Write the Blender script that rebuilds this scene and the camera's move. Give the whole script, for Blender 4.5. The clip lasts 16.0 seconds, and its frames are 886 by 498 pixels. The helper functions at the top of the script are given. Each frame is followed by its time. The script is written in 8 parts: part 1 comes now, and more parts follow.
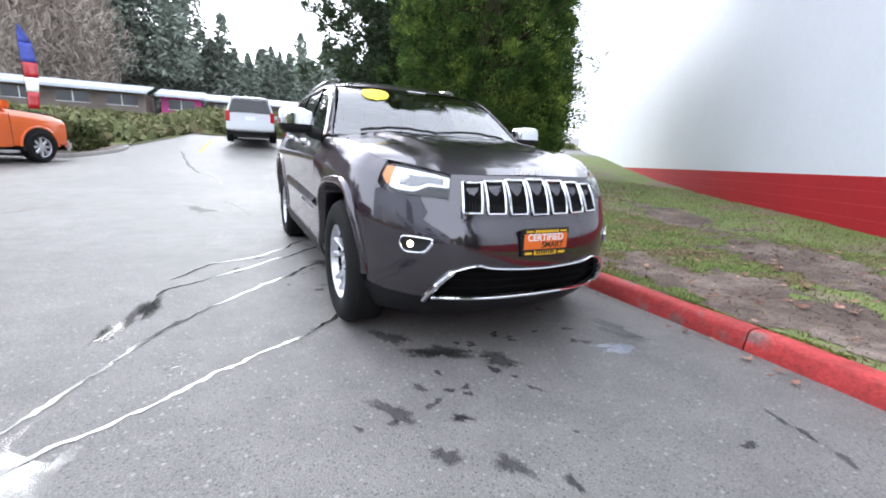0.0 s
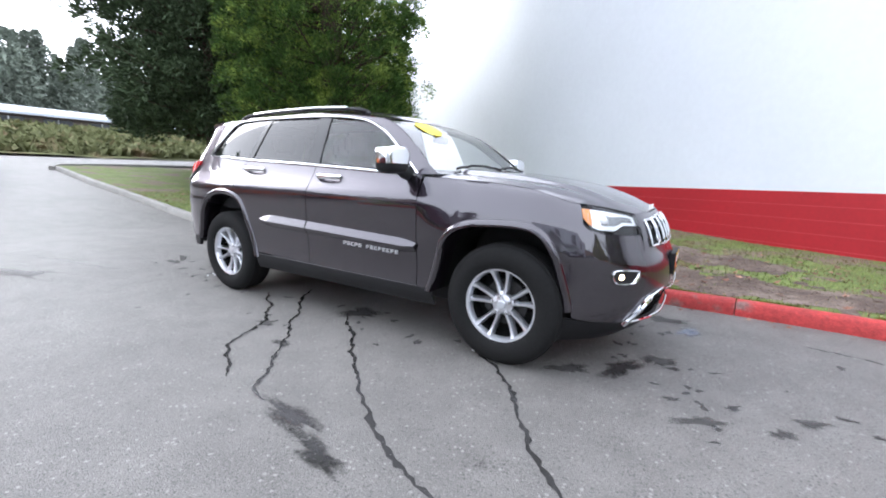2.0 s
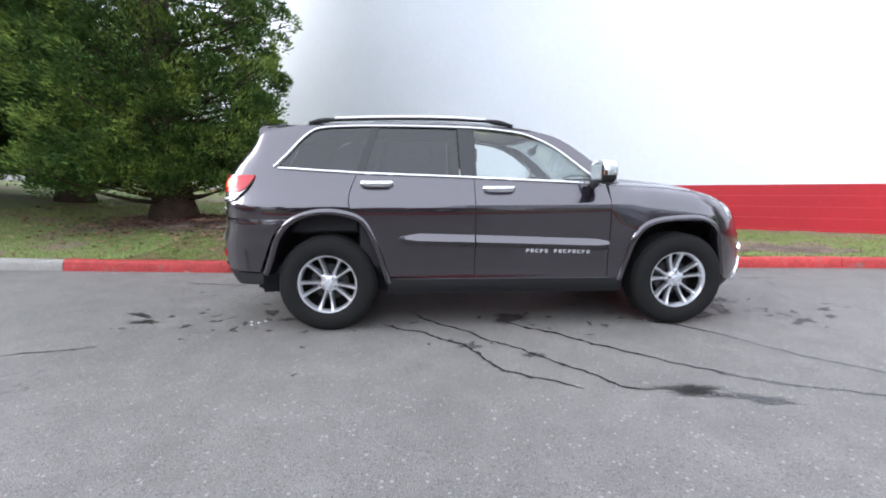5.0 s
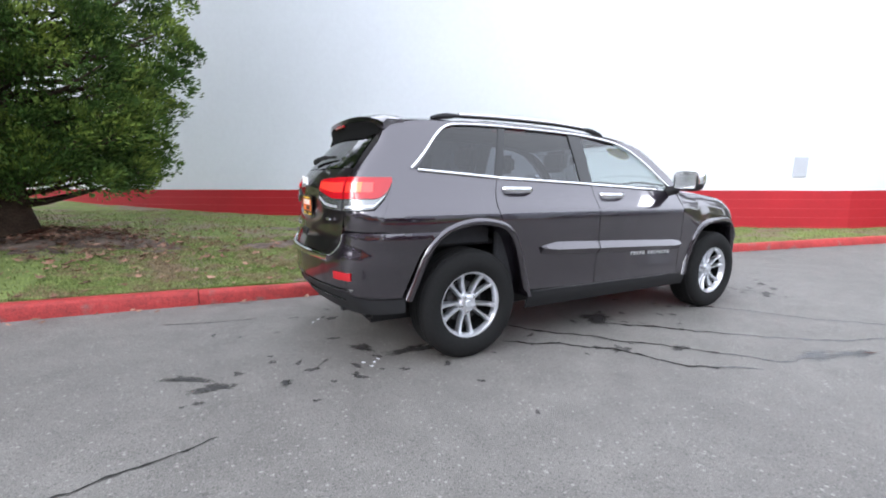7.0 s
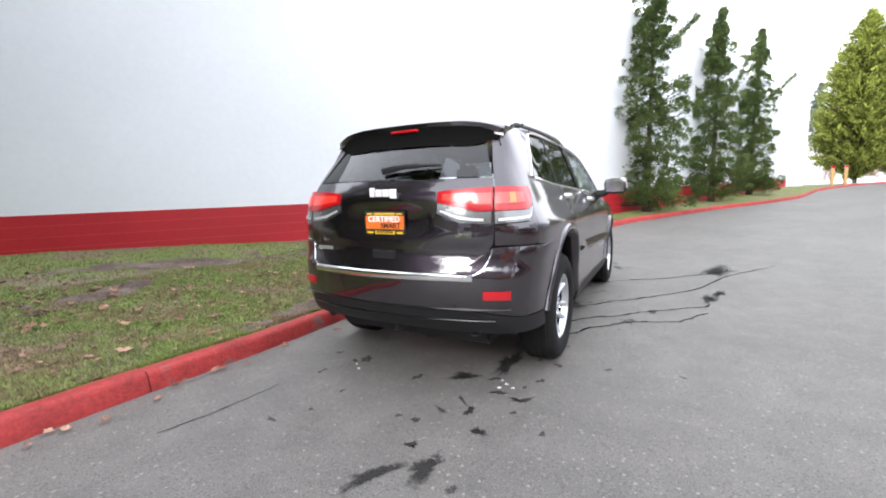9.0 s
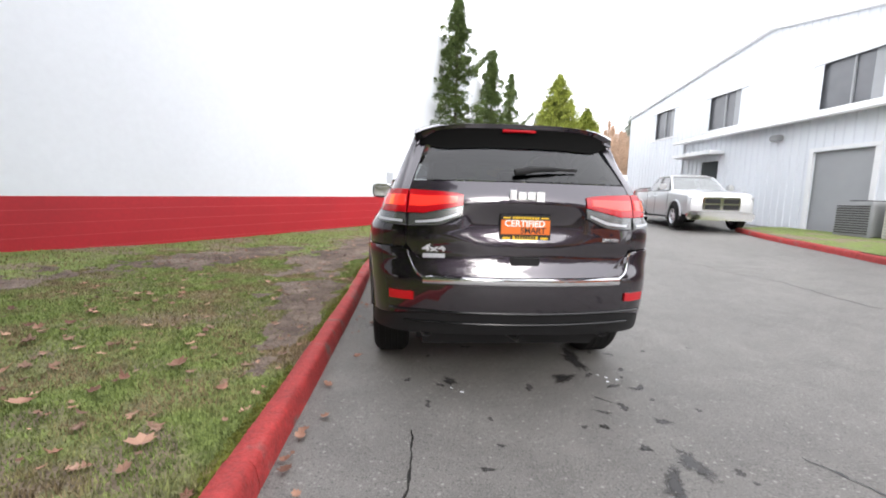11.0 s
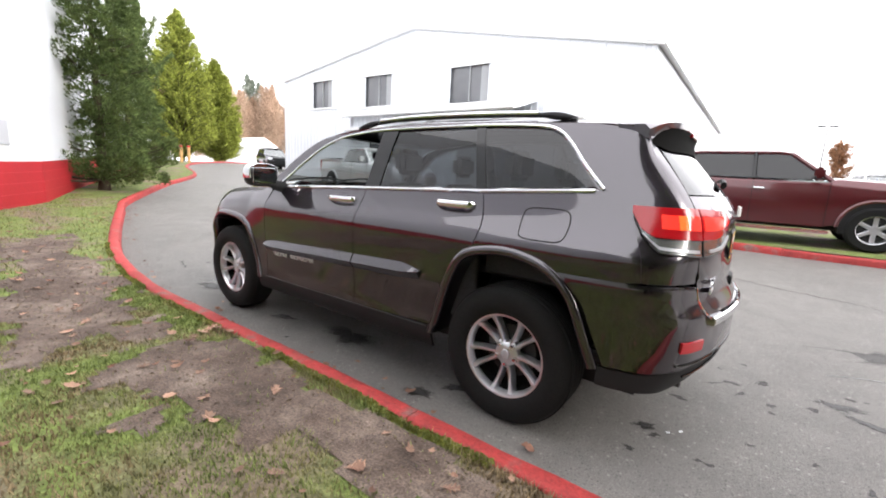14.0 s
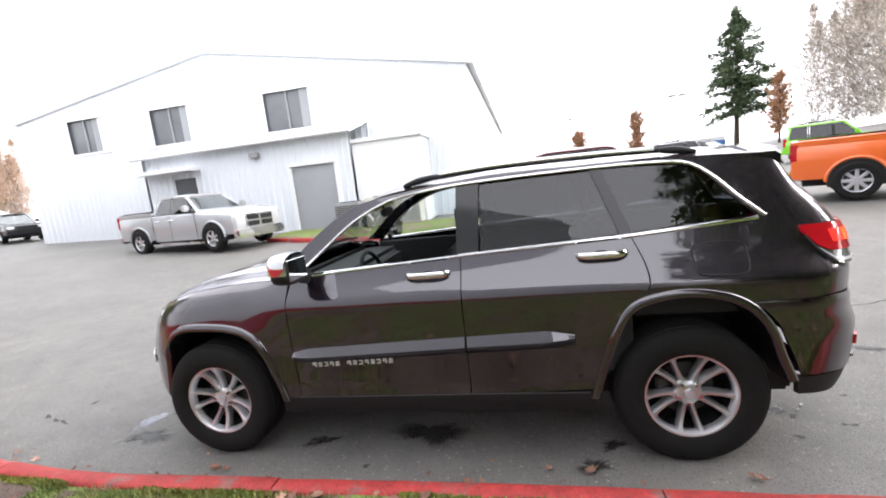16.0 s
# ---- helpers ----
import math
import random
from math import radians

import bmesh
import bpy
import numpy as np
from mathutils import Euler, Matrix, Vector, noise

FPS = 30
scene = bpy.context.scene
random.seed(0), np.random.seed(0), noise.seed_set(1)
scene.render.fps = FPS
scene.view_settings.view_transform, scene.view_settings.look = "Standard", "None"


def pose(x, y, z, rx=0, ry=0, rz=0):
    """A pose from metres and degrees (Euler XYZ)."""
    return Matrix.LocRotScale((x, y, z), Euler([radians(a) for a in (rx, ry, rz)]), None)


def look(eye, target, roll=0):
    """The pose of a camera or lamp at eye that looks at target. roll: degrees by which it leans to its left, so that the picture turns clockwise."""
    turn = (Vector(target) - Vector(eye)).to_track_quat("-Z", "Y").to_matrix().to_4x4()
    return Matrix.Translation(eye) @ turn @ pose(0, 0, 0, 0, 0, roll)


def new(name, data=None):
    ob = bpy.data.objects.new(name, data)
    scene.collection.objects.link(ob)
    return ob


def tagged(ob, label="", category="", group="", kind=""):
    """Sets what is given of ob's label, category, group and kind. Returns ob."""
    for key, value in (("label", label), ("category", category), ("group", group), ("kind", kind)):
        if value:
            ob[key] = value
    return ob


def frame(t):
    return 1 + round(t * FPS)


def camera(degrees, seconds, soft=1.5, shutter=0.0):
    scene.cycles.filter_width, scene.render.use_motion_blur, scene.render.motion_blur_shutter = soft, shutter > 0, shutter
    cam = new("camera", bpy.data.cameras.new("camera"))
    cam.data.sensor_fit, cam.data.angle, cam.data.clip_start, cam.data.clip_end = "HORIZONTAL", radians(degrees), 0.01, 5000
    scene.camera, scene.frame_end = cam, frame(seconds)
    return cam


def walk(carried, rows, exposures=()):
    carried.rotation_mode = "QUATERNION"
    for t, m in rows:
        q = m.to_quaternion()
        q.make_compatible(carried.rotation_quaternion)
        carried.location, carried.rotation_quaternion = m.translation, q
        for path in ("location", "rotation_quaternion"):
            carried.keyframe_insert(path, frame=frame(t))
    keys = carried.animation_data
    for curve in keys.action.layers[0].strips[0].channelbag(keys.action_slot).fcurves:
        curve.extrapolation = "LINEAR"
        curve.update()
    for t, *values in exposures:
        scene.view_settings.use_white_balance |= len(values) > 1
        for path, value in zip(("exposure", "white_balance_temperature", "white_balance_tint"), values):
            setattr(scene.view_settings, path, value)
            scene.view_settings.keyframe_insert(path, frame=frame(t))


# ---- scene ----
# camera and walk
EXPOSURES = [(0.0, 1.64, 5900, 12), (7.0, 1.64, 6000, 11), (9.0, 1.66, 6280, 11), (11.5, 1.45, 6500, 12), (12.5, 1.34, 6500, 13), (13.0, 1.36, 6550, 13), (13.5, 1.52, 6600, 13), (14.5, 1.86, 6700, 12), (16.0, 1.82, 6500, 12)]
cam = camera(93.0, 16.0, soft=1.9)
PATH = [
    (0, (4.090, -1.498, 1.094), (2.352, -0.614, 0.651), 2.70),
    (0.5, (3.762, -1.968, 1.126), (2.161, -0.826, 0.766), 0.41),
    (1, (3.386, -2.487, 1.179), (1.972, -1.117, 0.828), 0.69),
    (1.5, (2.932, -2.889, 1.172), (1.652, -1.405, 0.772), 2.47),
    (2, (2.486, -3.267, 1.193), (1.452, -1.591, 0.844), 1.66),
    (2.5, (2.024, -3.576, 1.204), (1.162, -1.812, 0.821), 0.61),
    (3, (1.547, -3.864, 1.259), (0.943, -1.986, 0.929), 0.04),
    (3.5, (1.028, -4.038, 1.271), (0.610, -2.125, 0.864), -0.29),
    (4, (0.499, -4.230, 1.266), (0.276, -2.282, 0.871), -0.33),
    (4.5, (-0.092, -4.298, 1.243), (-0.148, -2.331, 0.881), -0.23),
    (5, (-0.710, -4.251, 1.214), (-0.601, -2.281, 0.893), -0.07),
    (5.5, (-1.320, -4.101, 1.191), (-1.023, -2.145, 0.903), 0.08),
    (6, (-1.887, -3.857, 1.184), (-1.357, -1.948, 0.910), 0.15),
    (6.5, (-2.472, -3.627, 1.226), (-1.666, -1.821, 0.926), -1.10),
    (7, (-2.997, -3.330, 1.229), (-2.057, -1.592, 0.921), 0.82),
    (7.5, (-3.490, -2.994, 1.234), (-2.243, -1.457, 0.949), 0.22),
    (8, (-3.929, -2.567, 1.218), (-2.541, -1.156, 0.925), -0.77),
    (8.5, (-4.290, -2.102, 1.224), (-2.648, -0.991, 0.962), -1.98),
    (9, (-4.546, -1.552, 1.222), (-2.791, -0.627, 0.965), -1.23),
    (9.5, (-4.825, -1.030, 1.220), (-2.961, -0.353, 0.966), -0.94),
    (10, (-4.960, -0.456, 1.218), (-3.018, -0.046, 0.968), -0.12),
    (10.5, (-4.949, 0.125, 1.217), (-2.968, 0.256, 0.970), 0.86),
    (11, (-4.791, 0.668, 1.218), (-2.812, 0.514, 0.973), 1.63),
    (11.5, (-4.487, 1.129, 1.222), (-2.551, 0.692, 0.977), 1.83),
    (12, (-4.158, 1.590, 1.239), (-2.302, 0.864, 1.065), -1.05),
    (12.5, (-3.799, 2.005, 1.265), (-2.091, 0.994, 1.016), -0.84),
    (13, (-3.353, 2.340, 1.283), (-1.780, 1.135, 1.012), -1.34),
    (13.5, (-2.882, 2.643, 1.300), (-1.467, 1.254, 1.042), 0.71),
    (14, (-2.458, 2.885, 1.351), (-1.295, 1.294, 1.006), 3.03),
    (14.5, (-1.989, 3.142, 1.404), (-0.928, 1.473, 1.108), -1.20),
    (15, (-1.538, 3.326, 1.469), (-0.706, 1.538, 1.136), -0.18),
    (15.5, (-1.078, 3.316, 1.557), (-0.492, 1.431, 1.239), -3.01),
    (16, (-0.655, 3.215, 1.653), (-0.262, 1.277, 1.355), -6.31),
]
walk(cam, [(t, look(eye, target, roll)) for t, eye, target, roll in PATH], EXPOSURES)


# overcast daylight
world = bpy.data.worlds.new("overcast_sky")
scene.world = world
world.use_nodes = True
wn, wl = world.node_tree.nodes, world.node_tree.links
sky = wn.new("ShaderNodeTexSky")
sky.sky_type, sky.sun_disc = "NISHITA", False
sky.sun_elevation, sky.sun_rotation = radians(28), radians(-94)
sky.air_density, sky.dust_density, sky.ozone_density = 1.0, 4.0, 1.0
grey_sky = wn.new("ShaderNodeHueSaturation")
grey_sky.inputs["Saturation"].default_value = 0.22
wl.new(sky.outputs[0], grey_sky.inputs["Color"])
cloud = wn.new("ShaderNodeMix")
cloud.data_type = "RGBA"
cloud.inputs["Factor"].default_value = 0.7
cloud.inputs["B"].default_value = (7.7, 7.85, 8.2, 1)
wl.new(grey_sky.outputs[0], cloud.inputs["A"])
wl.new(cloud.outputs["Result"], wn["Background"].inputs[0])
wn["Background"].inputs[1].default_value = 0.15

sun = new("sun", bpy.data.lights.new("sun", "SUN"))
sun.data.energy, sun.data.angle, sun.data.color = 0.64, radians(30), (1.0, 0.96, 0.9)
sun.matrix_world = look((-20, -1.4, 10.6), (0, 0, 0))



# ---------- materials ----------
def mat(name, color, rough=0.6, metal=0.0, vary=0.0, scale=4.0, fine=0.0, fine_scale=60.0, bump=0.0, coat=0.0, second=None, mixat=(0.4, 0.6), random_obj=0.0, mid=0.0, mid_scale=18.0):
    """A material whose colour drifts at two scales, with fine relief."""
    m = bpy.data.materials.new(name)
    m.use_nodes = True
    n, l = m.node_tree.nodes, m.node_tree.links
    b = n["Principled BSDF"]
    b.inputs["Roughness"].default_value, b.inputs["Metallic"].default_value = rough, metal
    b.inputs["Coat Weight"].default_value = coat
    b.inputs["Coat Roughness"].default_value = 0.03
    base = (*color, 1)
    b.inputs["Base Color"].default_value = base
    if not (vary or fine or bump or second or random_obj):
        return m
    co = n.new("ShaderNodeTexCoord")
    out = None

    def noise_node(s, d=5):
        t = n.new("ShaderNodeTexNoise")
        t.inputs["Scale"].default_value, t.inputs["Detail"].default_value = s, d
        l.new(co.outputs["Object"], t.inputs["Vector"])
        return t

    big = noise_node(scale)
    rgb = n.new("ShaderNodeRGB")
    rgb.outputs[0].default_value = base
    out = rgb.outputs[0]
    if second:
        ramp = n.new("ShaderNodeMapRange")
        ramp.inputs[1].default_value, ramp.inputs[2].default_value = mixat
        l.new(big.outputs[0], ramp.inputs[0])
        mx = n.new("ShaderNodeMix")
        mx.data_type = "RGBA"
        l.new(ramp.outputs[0], mx.inputs["Factor"])
        l.new(out, mx.inputs["A"])
        mx.inputs["B"].default_value = (*second, 1)
        out = mx.outputs["Result"]

    def value(src, amount):
        nonlocal out
        mr = n.new("ShaderNodeMapRange")
        mr.inputs[1].default_value, mr.inputs[2].default_value = 0.25, 0.75
        mr.inputs[3].default_value, mr.inputs[4].default_value = 1 - amount, 1 + amount
        l.new(src, mr.inputs[0])
        hs = n.new("ShaderNodeHueSaturation")
        l.new(mr.outputs[0], hs.inputs["Value"])
        l.new(out, hs.inputs["Color"])
        out = hs.outputs[0]

    if vary:
        value(big.outputs[0], vary)
    if mid:
        value(noise_node(mid_scale, 4).outputs[0], mid)
    small = noise_node(fine_scale, 3)
    if fine:
        value(small.outputs[0], fine)
    if random_obj:
        oi = n.new("ShaderNodeObjectInfo")
        value(oi.outputs["Random"], random_obj)
    l.new(out, b.inputs["Base Color"])
    if bump:
        bp = n.new("ShaderNodeBump")
        bp.inputs["Strength"].default_value, bp.inputs["Distance"].default_value = bump, 0.01
        l.new(small.outputs[0], bp.inputs["Height"])
        l.new(bp.outputs[0], b.inputs["Normal"])
    return m


def glass(name, tint, alpha_dark, rough=0.0):
    """A pane: a sharp sky reflection over a see-through tint."""
    m = bpy.data.materials.new(name)
    m.use_nodes = True
    n, l = m.node_tree.nodes, m.node_tree.links
    n.remove(n["Principled BSDF"])
    tr = n.new("ShaderNodeBsdfTransparent")
    tr.inputs[0].default_value = (*tint, 1)
    gl = n.new("ShaderNodeBsdfGlossy")
    gl.inputs["Roughness"].default_value = rough
    lw = n.new("ShaderNodeLayerWeight")
    lw.inputs[0].default_value = 0.5
    pw = n.new("ShaderNodeMath")
    pw.operation, pw.inputs[1].default_value = "POWER", 4.0
    l.new(lw.outputs["Facing"], pw.inputs[0])
    fr = n.new("ShaderNodeMapRange")
    fr.inputs[3].default_value, fr.inputs[4].default_value = alpha_dark, 1.0
    l.new(pw.outputs[0], fr.inputs[0])
    mx = n.new("ShaderNodeMixShader")
    l.new(fr.outputs[0], mx.inputs[0])
    l.new(tr.outputs[0], mx.inputs[1])
    l.new(gl.outputs[0], mx.inputs[2])
    l.new(mx.outputs[0], n["Material Output"].inputs[0])
    return m


M = {
    "asphalt": mat("asphalt", (0.145, 0.138, 0.129), 0.58, vary=0.16, scale=0.45, mid=0.16, mid_scale=4, fine=0.45, fine_scale=150, bump=0.8),
    "crack": mat("asphalt_crack", (0.035, 0.034, 0.033), 0.15),
    "seal": mat("crack_dust", (0.36, 0.36, 0.35), 0.9, fine=0.2, fine_scale=40),
    "oil": mat("oil_dark_stain", (0.022, 0.021, 0.021), 0.5, vary=0.3, scale=9, fine=0.3, fine_scale=60),
    "oil_soft": mat("old_oil_stain", (0.06, 0.058, 0.055), 0.6, vary=0.25, scale=9, fine=0.3, fine_scale=60),
    "grass": mat("lawn", (0.135, 0.175, 0.042), 0.95, vary=0.25, scale=1.3, mid=0.25, mid_scale=12, fine=0.45, fine_scale=55, bump=0.9, second=(0.15, 0.115, 0.08), mixat=(0.50, 0.60)),
    "blade": mat("grass_blade", (0.205, 0.255, 0.082), 0.7, vary=0.35, scale=2.4, fine=0.3, fine_scale=12, second=(0.19, 0.145, 0.085), mixat=(0.44, 0.60)),
    "dirt": mat("bare_soil", (0.112, 0.079, 0.062), 0.95, vary=0.35, scale=2.6, mid=0.35, mid_scale=14, fine=0.5, fine_scale=90, bump=1.0, second=(0.165, 0.128, 0.105), mixat=(0.45, 0.7)),
    "red_kerb": mat("red_kerb_paint", (0.35, 0.030, 0.028), 0.7, vary=0.25, scale=5.0, mid=0.22, mid_scale=22, fine=0.25, fine_scale=60, bump=0.5, second=(0.16, 0.085, 0.075), mixat=(0.58, 0.70), random_obj=0.10),
    "grey_kerb": mat("concrete_kerb", (0.27, 0.26, 0.24), 0.85, vary=0.2, scale=2, fine=0.2, fine_scale=50, bump=0.4),
    "white_block": mat("white_block_paint", (0.76, 0.785, 0.825), 0.42, vary=0.03, scale=0.5, fine=0.02, fine_scale=9, bump=0.05),
    "red_block": mat("red_block_paint", (0.42, 0.012, 0.02), 0.6, vary=0.10, scale=0.9, fine=0.08, fine_scale=18, bump=0.15),
    "red_joint": mat("pink_joint_paint", (0.55, 0.07, 0.08), 0.7, vary=0.1),
    "white_metal": mat("white_metal_siding", (0.66, 0.69, 0.73), 0.45, vary=0.04, scale=0.4),
    "trim_white": mat("white_trim", (0.72, 0.73, 0.74), 0.5, vary=0.04, scale=1),
    "roof_grey": mat("grey_roof", (0.30, 0.31, 0.32), 0.7, vary=0.12, scale=0.6, fine=0.1, fine_scale=20),
    "door_grey": mat("grey_steel_door", (0.30, 0.31, 0.32), 0.5, vary=0.08, scale=1.0),
    "dark_window": mat("dark_window", (0.05, 0.055, 0.06), 0.12),
    "bark": mat("bark", (0.055, 0.040, 0.030), 0.9, vary=0.3, scale=6, fine=0.3, fine_scale=40, bump=0.8),
    "needle_slim": mat("blue_green_needles", (0.088, 0.125, 0.042), 0.75, vary=0.4, scale=1.6, fine=0.4, fine_scale=7, second=(0.085, 0.10, 0.03), mixat=(0.5, 0.8)),
    "needle_dark": mat("dark_needles", (0.062, 0.088, 0.046), 0.75, vary=0.45, scale=1.6, fine=0.35, fine_scale=9),
    "needle_cedar": mat("cedar_foliage", (0.050, 0.095, 0.022), 0.7, vary=0.45, scale=1.9, fine=0.45, fine_scale=6, second=(0.165, 0.22, 0.042), mixat=(0.48, 0.68)),
    "needle_light": mat("yellow_green_foliage", (0.225, 0.26, 0.05), 0.75, vary=0.30, scale=1.2, fine=0.3, fine_scale=8),
    # distant conifers: grey-green lightened so the colour itself carries the haze
    "needle_far": mat("hazed_far_conifer", (0.185, 0.215, 0.175), 0.9, vary=0.25, scale=0.15),
    "brown_wood": mat("bare_autumn_trees", (0.36, 0.31, 0.265), 0.9, vary=0.3, scale=0.3),
    "brown_leaf": mat("brown_autumn_leaf", (0.33, 0.17, 0.09), 0.8, vary=0.4, scale=3),
    "leaf_litter": mat("fallen_leaf", (0.19, 0.085, 0.055), 0.8, vary=0.5, scale=3, second=(0.27, 0.16, 0.11)),
    "hedge": mat("hedge_leaves", (0.075, 0.085, 0.035), 0.85, vary=0.4, scale=1.2, fine=0.3, fine_scale=10),
    "paint": mat("granite_metallic_paint", (0.026, 0.0212, 0.0290), 0.33, 0.85, coat=1.0, fine=0.10, fine_scale=900),
    "black_plastic": mat("black_plastic", (0.014, 0.014, 0.015), 0.55, fine=0.1, fine_scale=200),
    "black_gloss": mat("gloss_black", (0.008, 0.008, 0.009), 0.12),
    "rubber": mat("tyre_rubber", (0.010, 0.010, 0.010), 0.85, fine=0.2, fine_scale=60),
    "chrome": mat("chrome", (0.80, 0.81, 0.83), 0.08, 1.0),
    "alloy": mat("polished_alloy", (0.66, 0.67, 0.70), 0.30, 0.85),
    "steel_dark": mat("dark_steel", (0.07, 0.07, 0.072), 0.5, 0.8),
    "cloth": mat("dark_upholstery", (0.040, 0.040, 0.043), 0.8, fine=0.2, fine_scale=80),
    "tail_red": mat("red_lamp_lens", (0.40, 0.006, 0.012), 0.16, coat=0.35),
    "amber": mat("amber_lens", (0.75, 0.22, 0.01), 0.12, coat=1.0),
    "badge_metal": mat("satin_badge_metal", (0.75, 0.76, 0.78), 0.35, 0.7),
    "lamp_clear": mat("silver_lamp_reflector", (0.19, 0.195, 0.20), 0.25, 0.7, coat=1.0),
    "lens_white": mat("white_lens", (0.85, 0.86, 0.88), 0.1, 0.1, coat=1.0),
    "plate_orange": mat("orange_print", (0.75, 0.16, 0.02), 0.45),
    "plate_yellow": mat("yellow_print", (0.85, 0.55, 0.02), 0.45),
    "plate_black": mat("black_print", (0.01, 0.01, 0.01), 0.45),
    "plate_white": mat("white_print", (0.85, 0.85, 0.85), 0.45),
    "lamp_bright": mat("bright_lamp_housing", (0.55, 0.57, 0.60), 0.3, 0.4),
    "maroon": mat("maroon_paint", (0.085, 0.008, 0.012), 0.3, 0.3, coat=1.0),
    "orange": mat("orange_paint", (0.72, 0.13, 0.015), 0.35, coat=0.8),
    "silver": mat("silver_paint", (0.48, 0.49, 0.51), 0.35, 0.5, coat=0.8),
    "white_paint": mat("white_car_paint", (0.72, 0.74, 0.77), 0.3, coat=0.8),
    "dark_paint": mat("black_car_paint", (0.02, 0.022, 0.026), 0.25, coat=1.0),
    "green_paint": mat("lime_green_paint", (0.18, 0.55, 0.02), 0.35, coat=0.8),
    "yellow_paint": mat("yellow_sticker", (0.9, 0.70, 0.02), 0.5),
    "glass_lamp": glass("lamp_cover_plastic", (0.93, 0.94, 0.94), 0.03),
    "glass_dark": glass("tinted_glass", (0.10, 0.11, 0.125), 0.065),
    "glass_clear": glass("clear_glass", (0.80, 0.87, 0.87), 0.08),
    "glass_front": glass("windscreen_glass", (0.66, 0.71, 0.70), 0.22),
    "hill_brown": mat("russet_leafless_wood", (0.42, 0.30, 0.22), 0.9, vary=0.3, scale=0.2),
    "bank_green": mat("bank_groundcover", (0.15, 0.16, 0.075), 0.9, vary=0.35, scale=0.8, fine=0.3, fine_scale=10, second=(0.17, 0.13, 0.08), mixat=(0.55, 0.7)),
    "shop_roof": mat("pale_blue_grey_roof", (0.46, 0.49, 0.54), 0.55, vary=0.12, scale=0.6),
    "red_light": None,
}


def add_chips(m, scale, share, tone, strength):
    """Stone chips of their own tone scattered through a surface."""
    n, l = m.node_tree.nodes, m.node_tree.links
    b = n["Principled BSDF"]
    src = b.inputs["Base Color"].links[0].from_socket
    co = n.new("ShaderNodeTexCoord")
    v = n.new("ShaderNodeTexVoronoi")
    v.inputs["Scale"].default_value = scale
    l.new(co.outputs["Object"], v.inputs["Vector"])
    sep = n.new("ShaderNodeSeparateColor")
    l.new(v.outputs["Color"], sep.inputs[0])
    pick = n.new("ShaderNodeMath")
    pick.operation, pick.inputs[1].default_value = "GREATER_THAN", 1 - share
    l.new(sep.outputs[0], pick.inputs[0])
    near = n.new("ShaderNodeMapRange")
    near.inputs[1].default_value, near.inputs[2].default_value = 0.45, 0.30
    l.new(v.outputs["Distance"], near.inputs[0])
    both = n.new("ShaderNodeMath")
    both.operation = "MULTIPLY"
    l.new(pick.outputs[0], both.inputs[0])
    l.new(near.outputs[0], both.inputs[1])
    amt = n.new("ShaderNodeMath")
    amt.operation, amt.inputs[1].default_value = "MULTIPLY", strength
    l.new(both.outputs[0], amt.inputs[0])
    mx = n.new("ShaderNodeMix")
    mx.data_type = "RGBA"
    l.new(amt.outputs[0], mx.inputs["Factor"])
    l.new(src, mx.inputs["A"])
    mx.inputs["B"].default_value = (*tone, 1)
    l.new(mx.outputs["Result"], b.inputs["Base Color"])


add_chips(M["asphalt"], 95, 0.22, (0.24, 0.235, 0.22), 0.75)
add_chips(M["asphalt"], 70, 0.22, (0.055, 0.052, 0.05), 0.7)
add_chips(M["asphalt"], 48, 0.06, (0.29, 0.285, 0.265), 0.8)
M["paint"].node_tree.nodes["Principled BSDF"].inputs["Coat IOR"].default_value = 1.86
M["paint"].node_tree.nodes["Principled BSDF"].inputs["Coat Tint"].default_value = (1.0, 0.94, 1.0, 1)
M["paint"].node_tree.nodes["Principled BSDF"].inputs["Coat Roughness"].default_value = 0.045


def stain_mat(name, color, rough):
    """A stain that thins out raggedly towards its rim, over the surface below."""
    m = mat(name, color, rough, vary=0.3, scale=8)
    n, l = m.node_tree.nodes, m.node_tree.links
    at = n.new("ShaderNodeAttribute")
    at.attribute_name = "rim"
    co = n.new("ShaderNodeTexCoord")
    nz = n.new("ShaderNodeTexNoise")
    nz.inputs["Scale"].default_value, nz.inputs["Detail"].default_value = 45, 8
    l.new(co.outputs["Object"], nz.inputs["Vector"])
    add = n.new("ShaderNodeMath")
    add.operation = "ADD"
    l.new(at.outputs["Fac"], add.inputs[0])
    l.new(nz.outputs[0], add.inputs[1])
    mr = n.new("ShaderNodeMapRange")
    mr.inputs[1].default_value, mr.inputs[2].default_value = 0.62, 1.30
    mr.inputs[4].default_value = 0.9
    l.new(add.outputs[0], mr.inputs[0])
    l.new(mr.outputs[0], n["Principled BSDF"].inputs["Alpha"])
    return m


def lamp_mat(name, color, strength):
    m = bpy.data.materials.new(name)
    m.use_nodes = True
    b = m.node_tree.nodes["Principled BSDF"]
    b.inputs["Base Color"].default_value = (*color, 1)
    b.inputs["Emission Color"].default_value = (*color, 1)
    b.inputs["Emission Strength"].default_value = strength
    b.inputs["Roughness"].default_value = 0.15
    b.inputs["Coat Weight"].default_value = 1.0
    return m


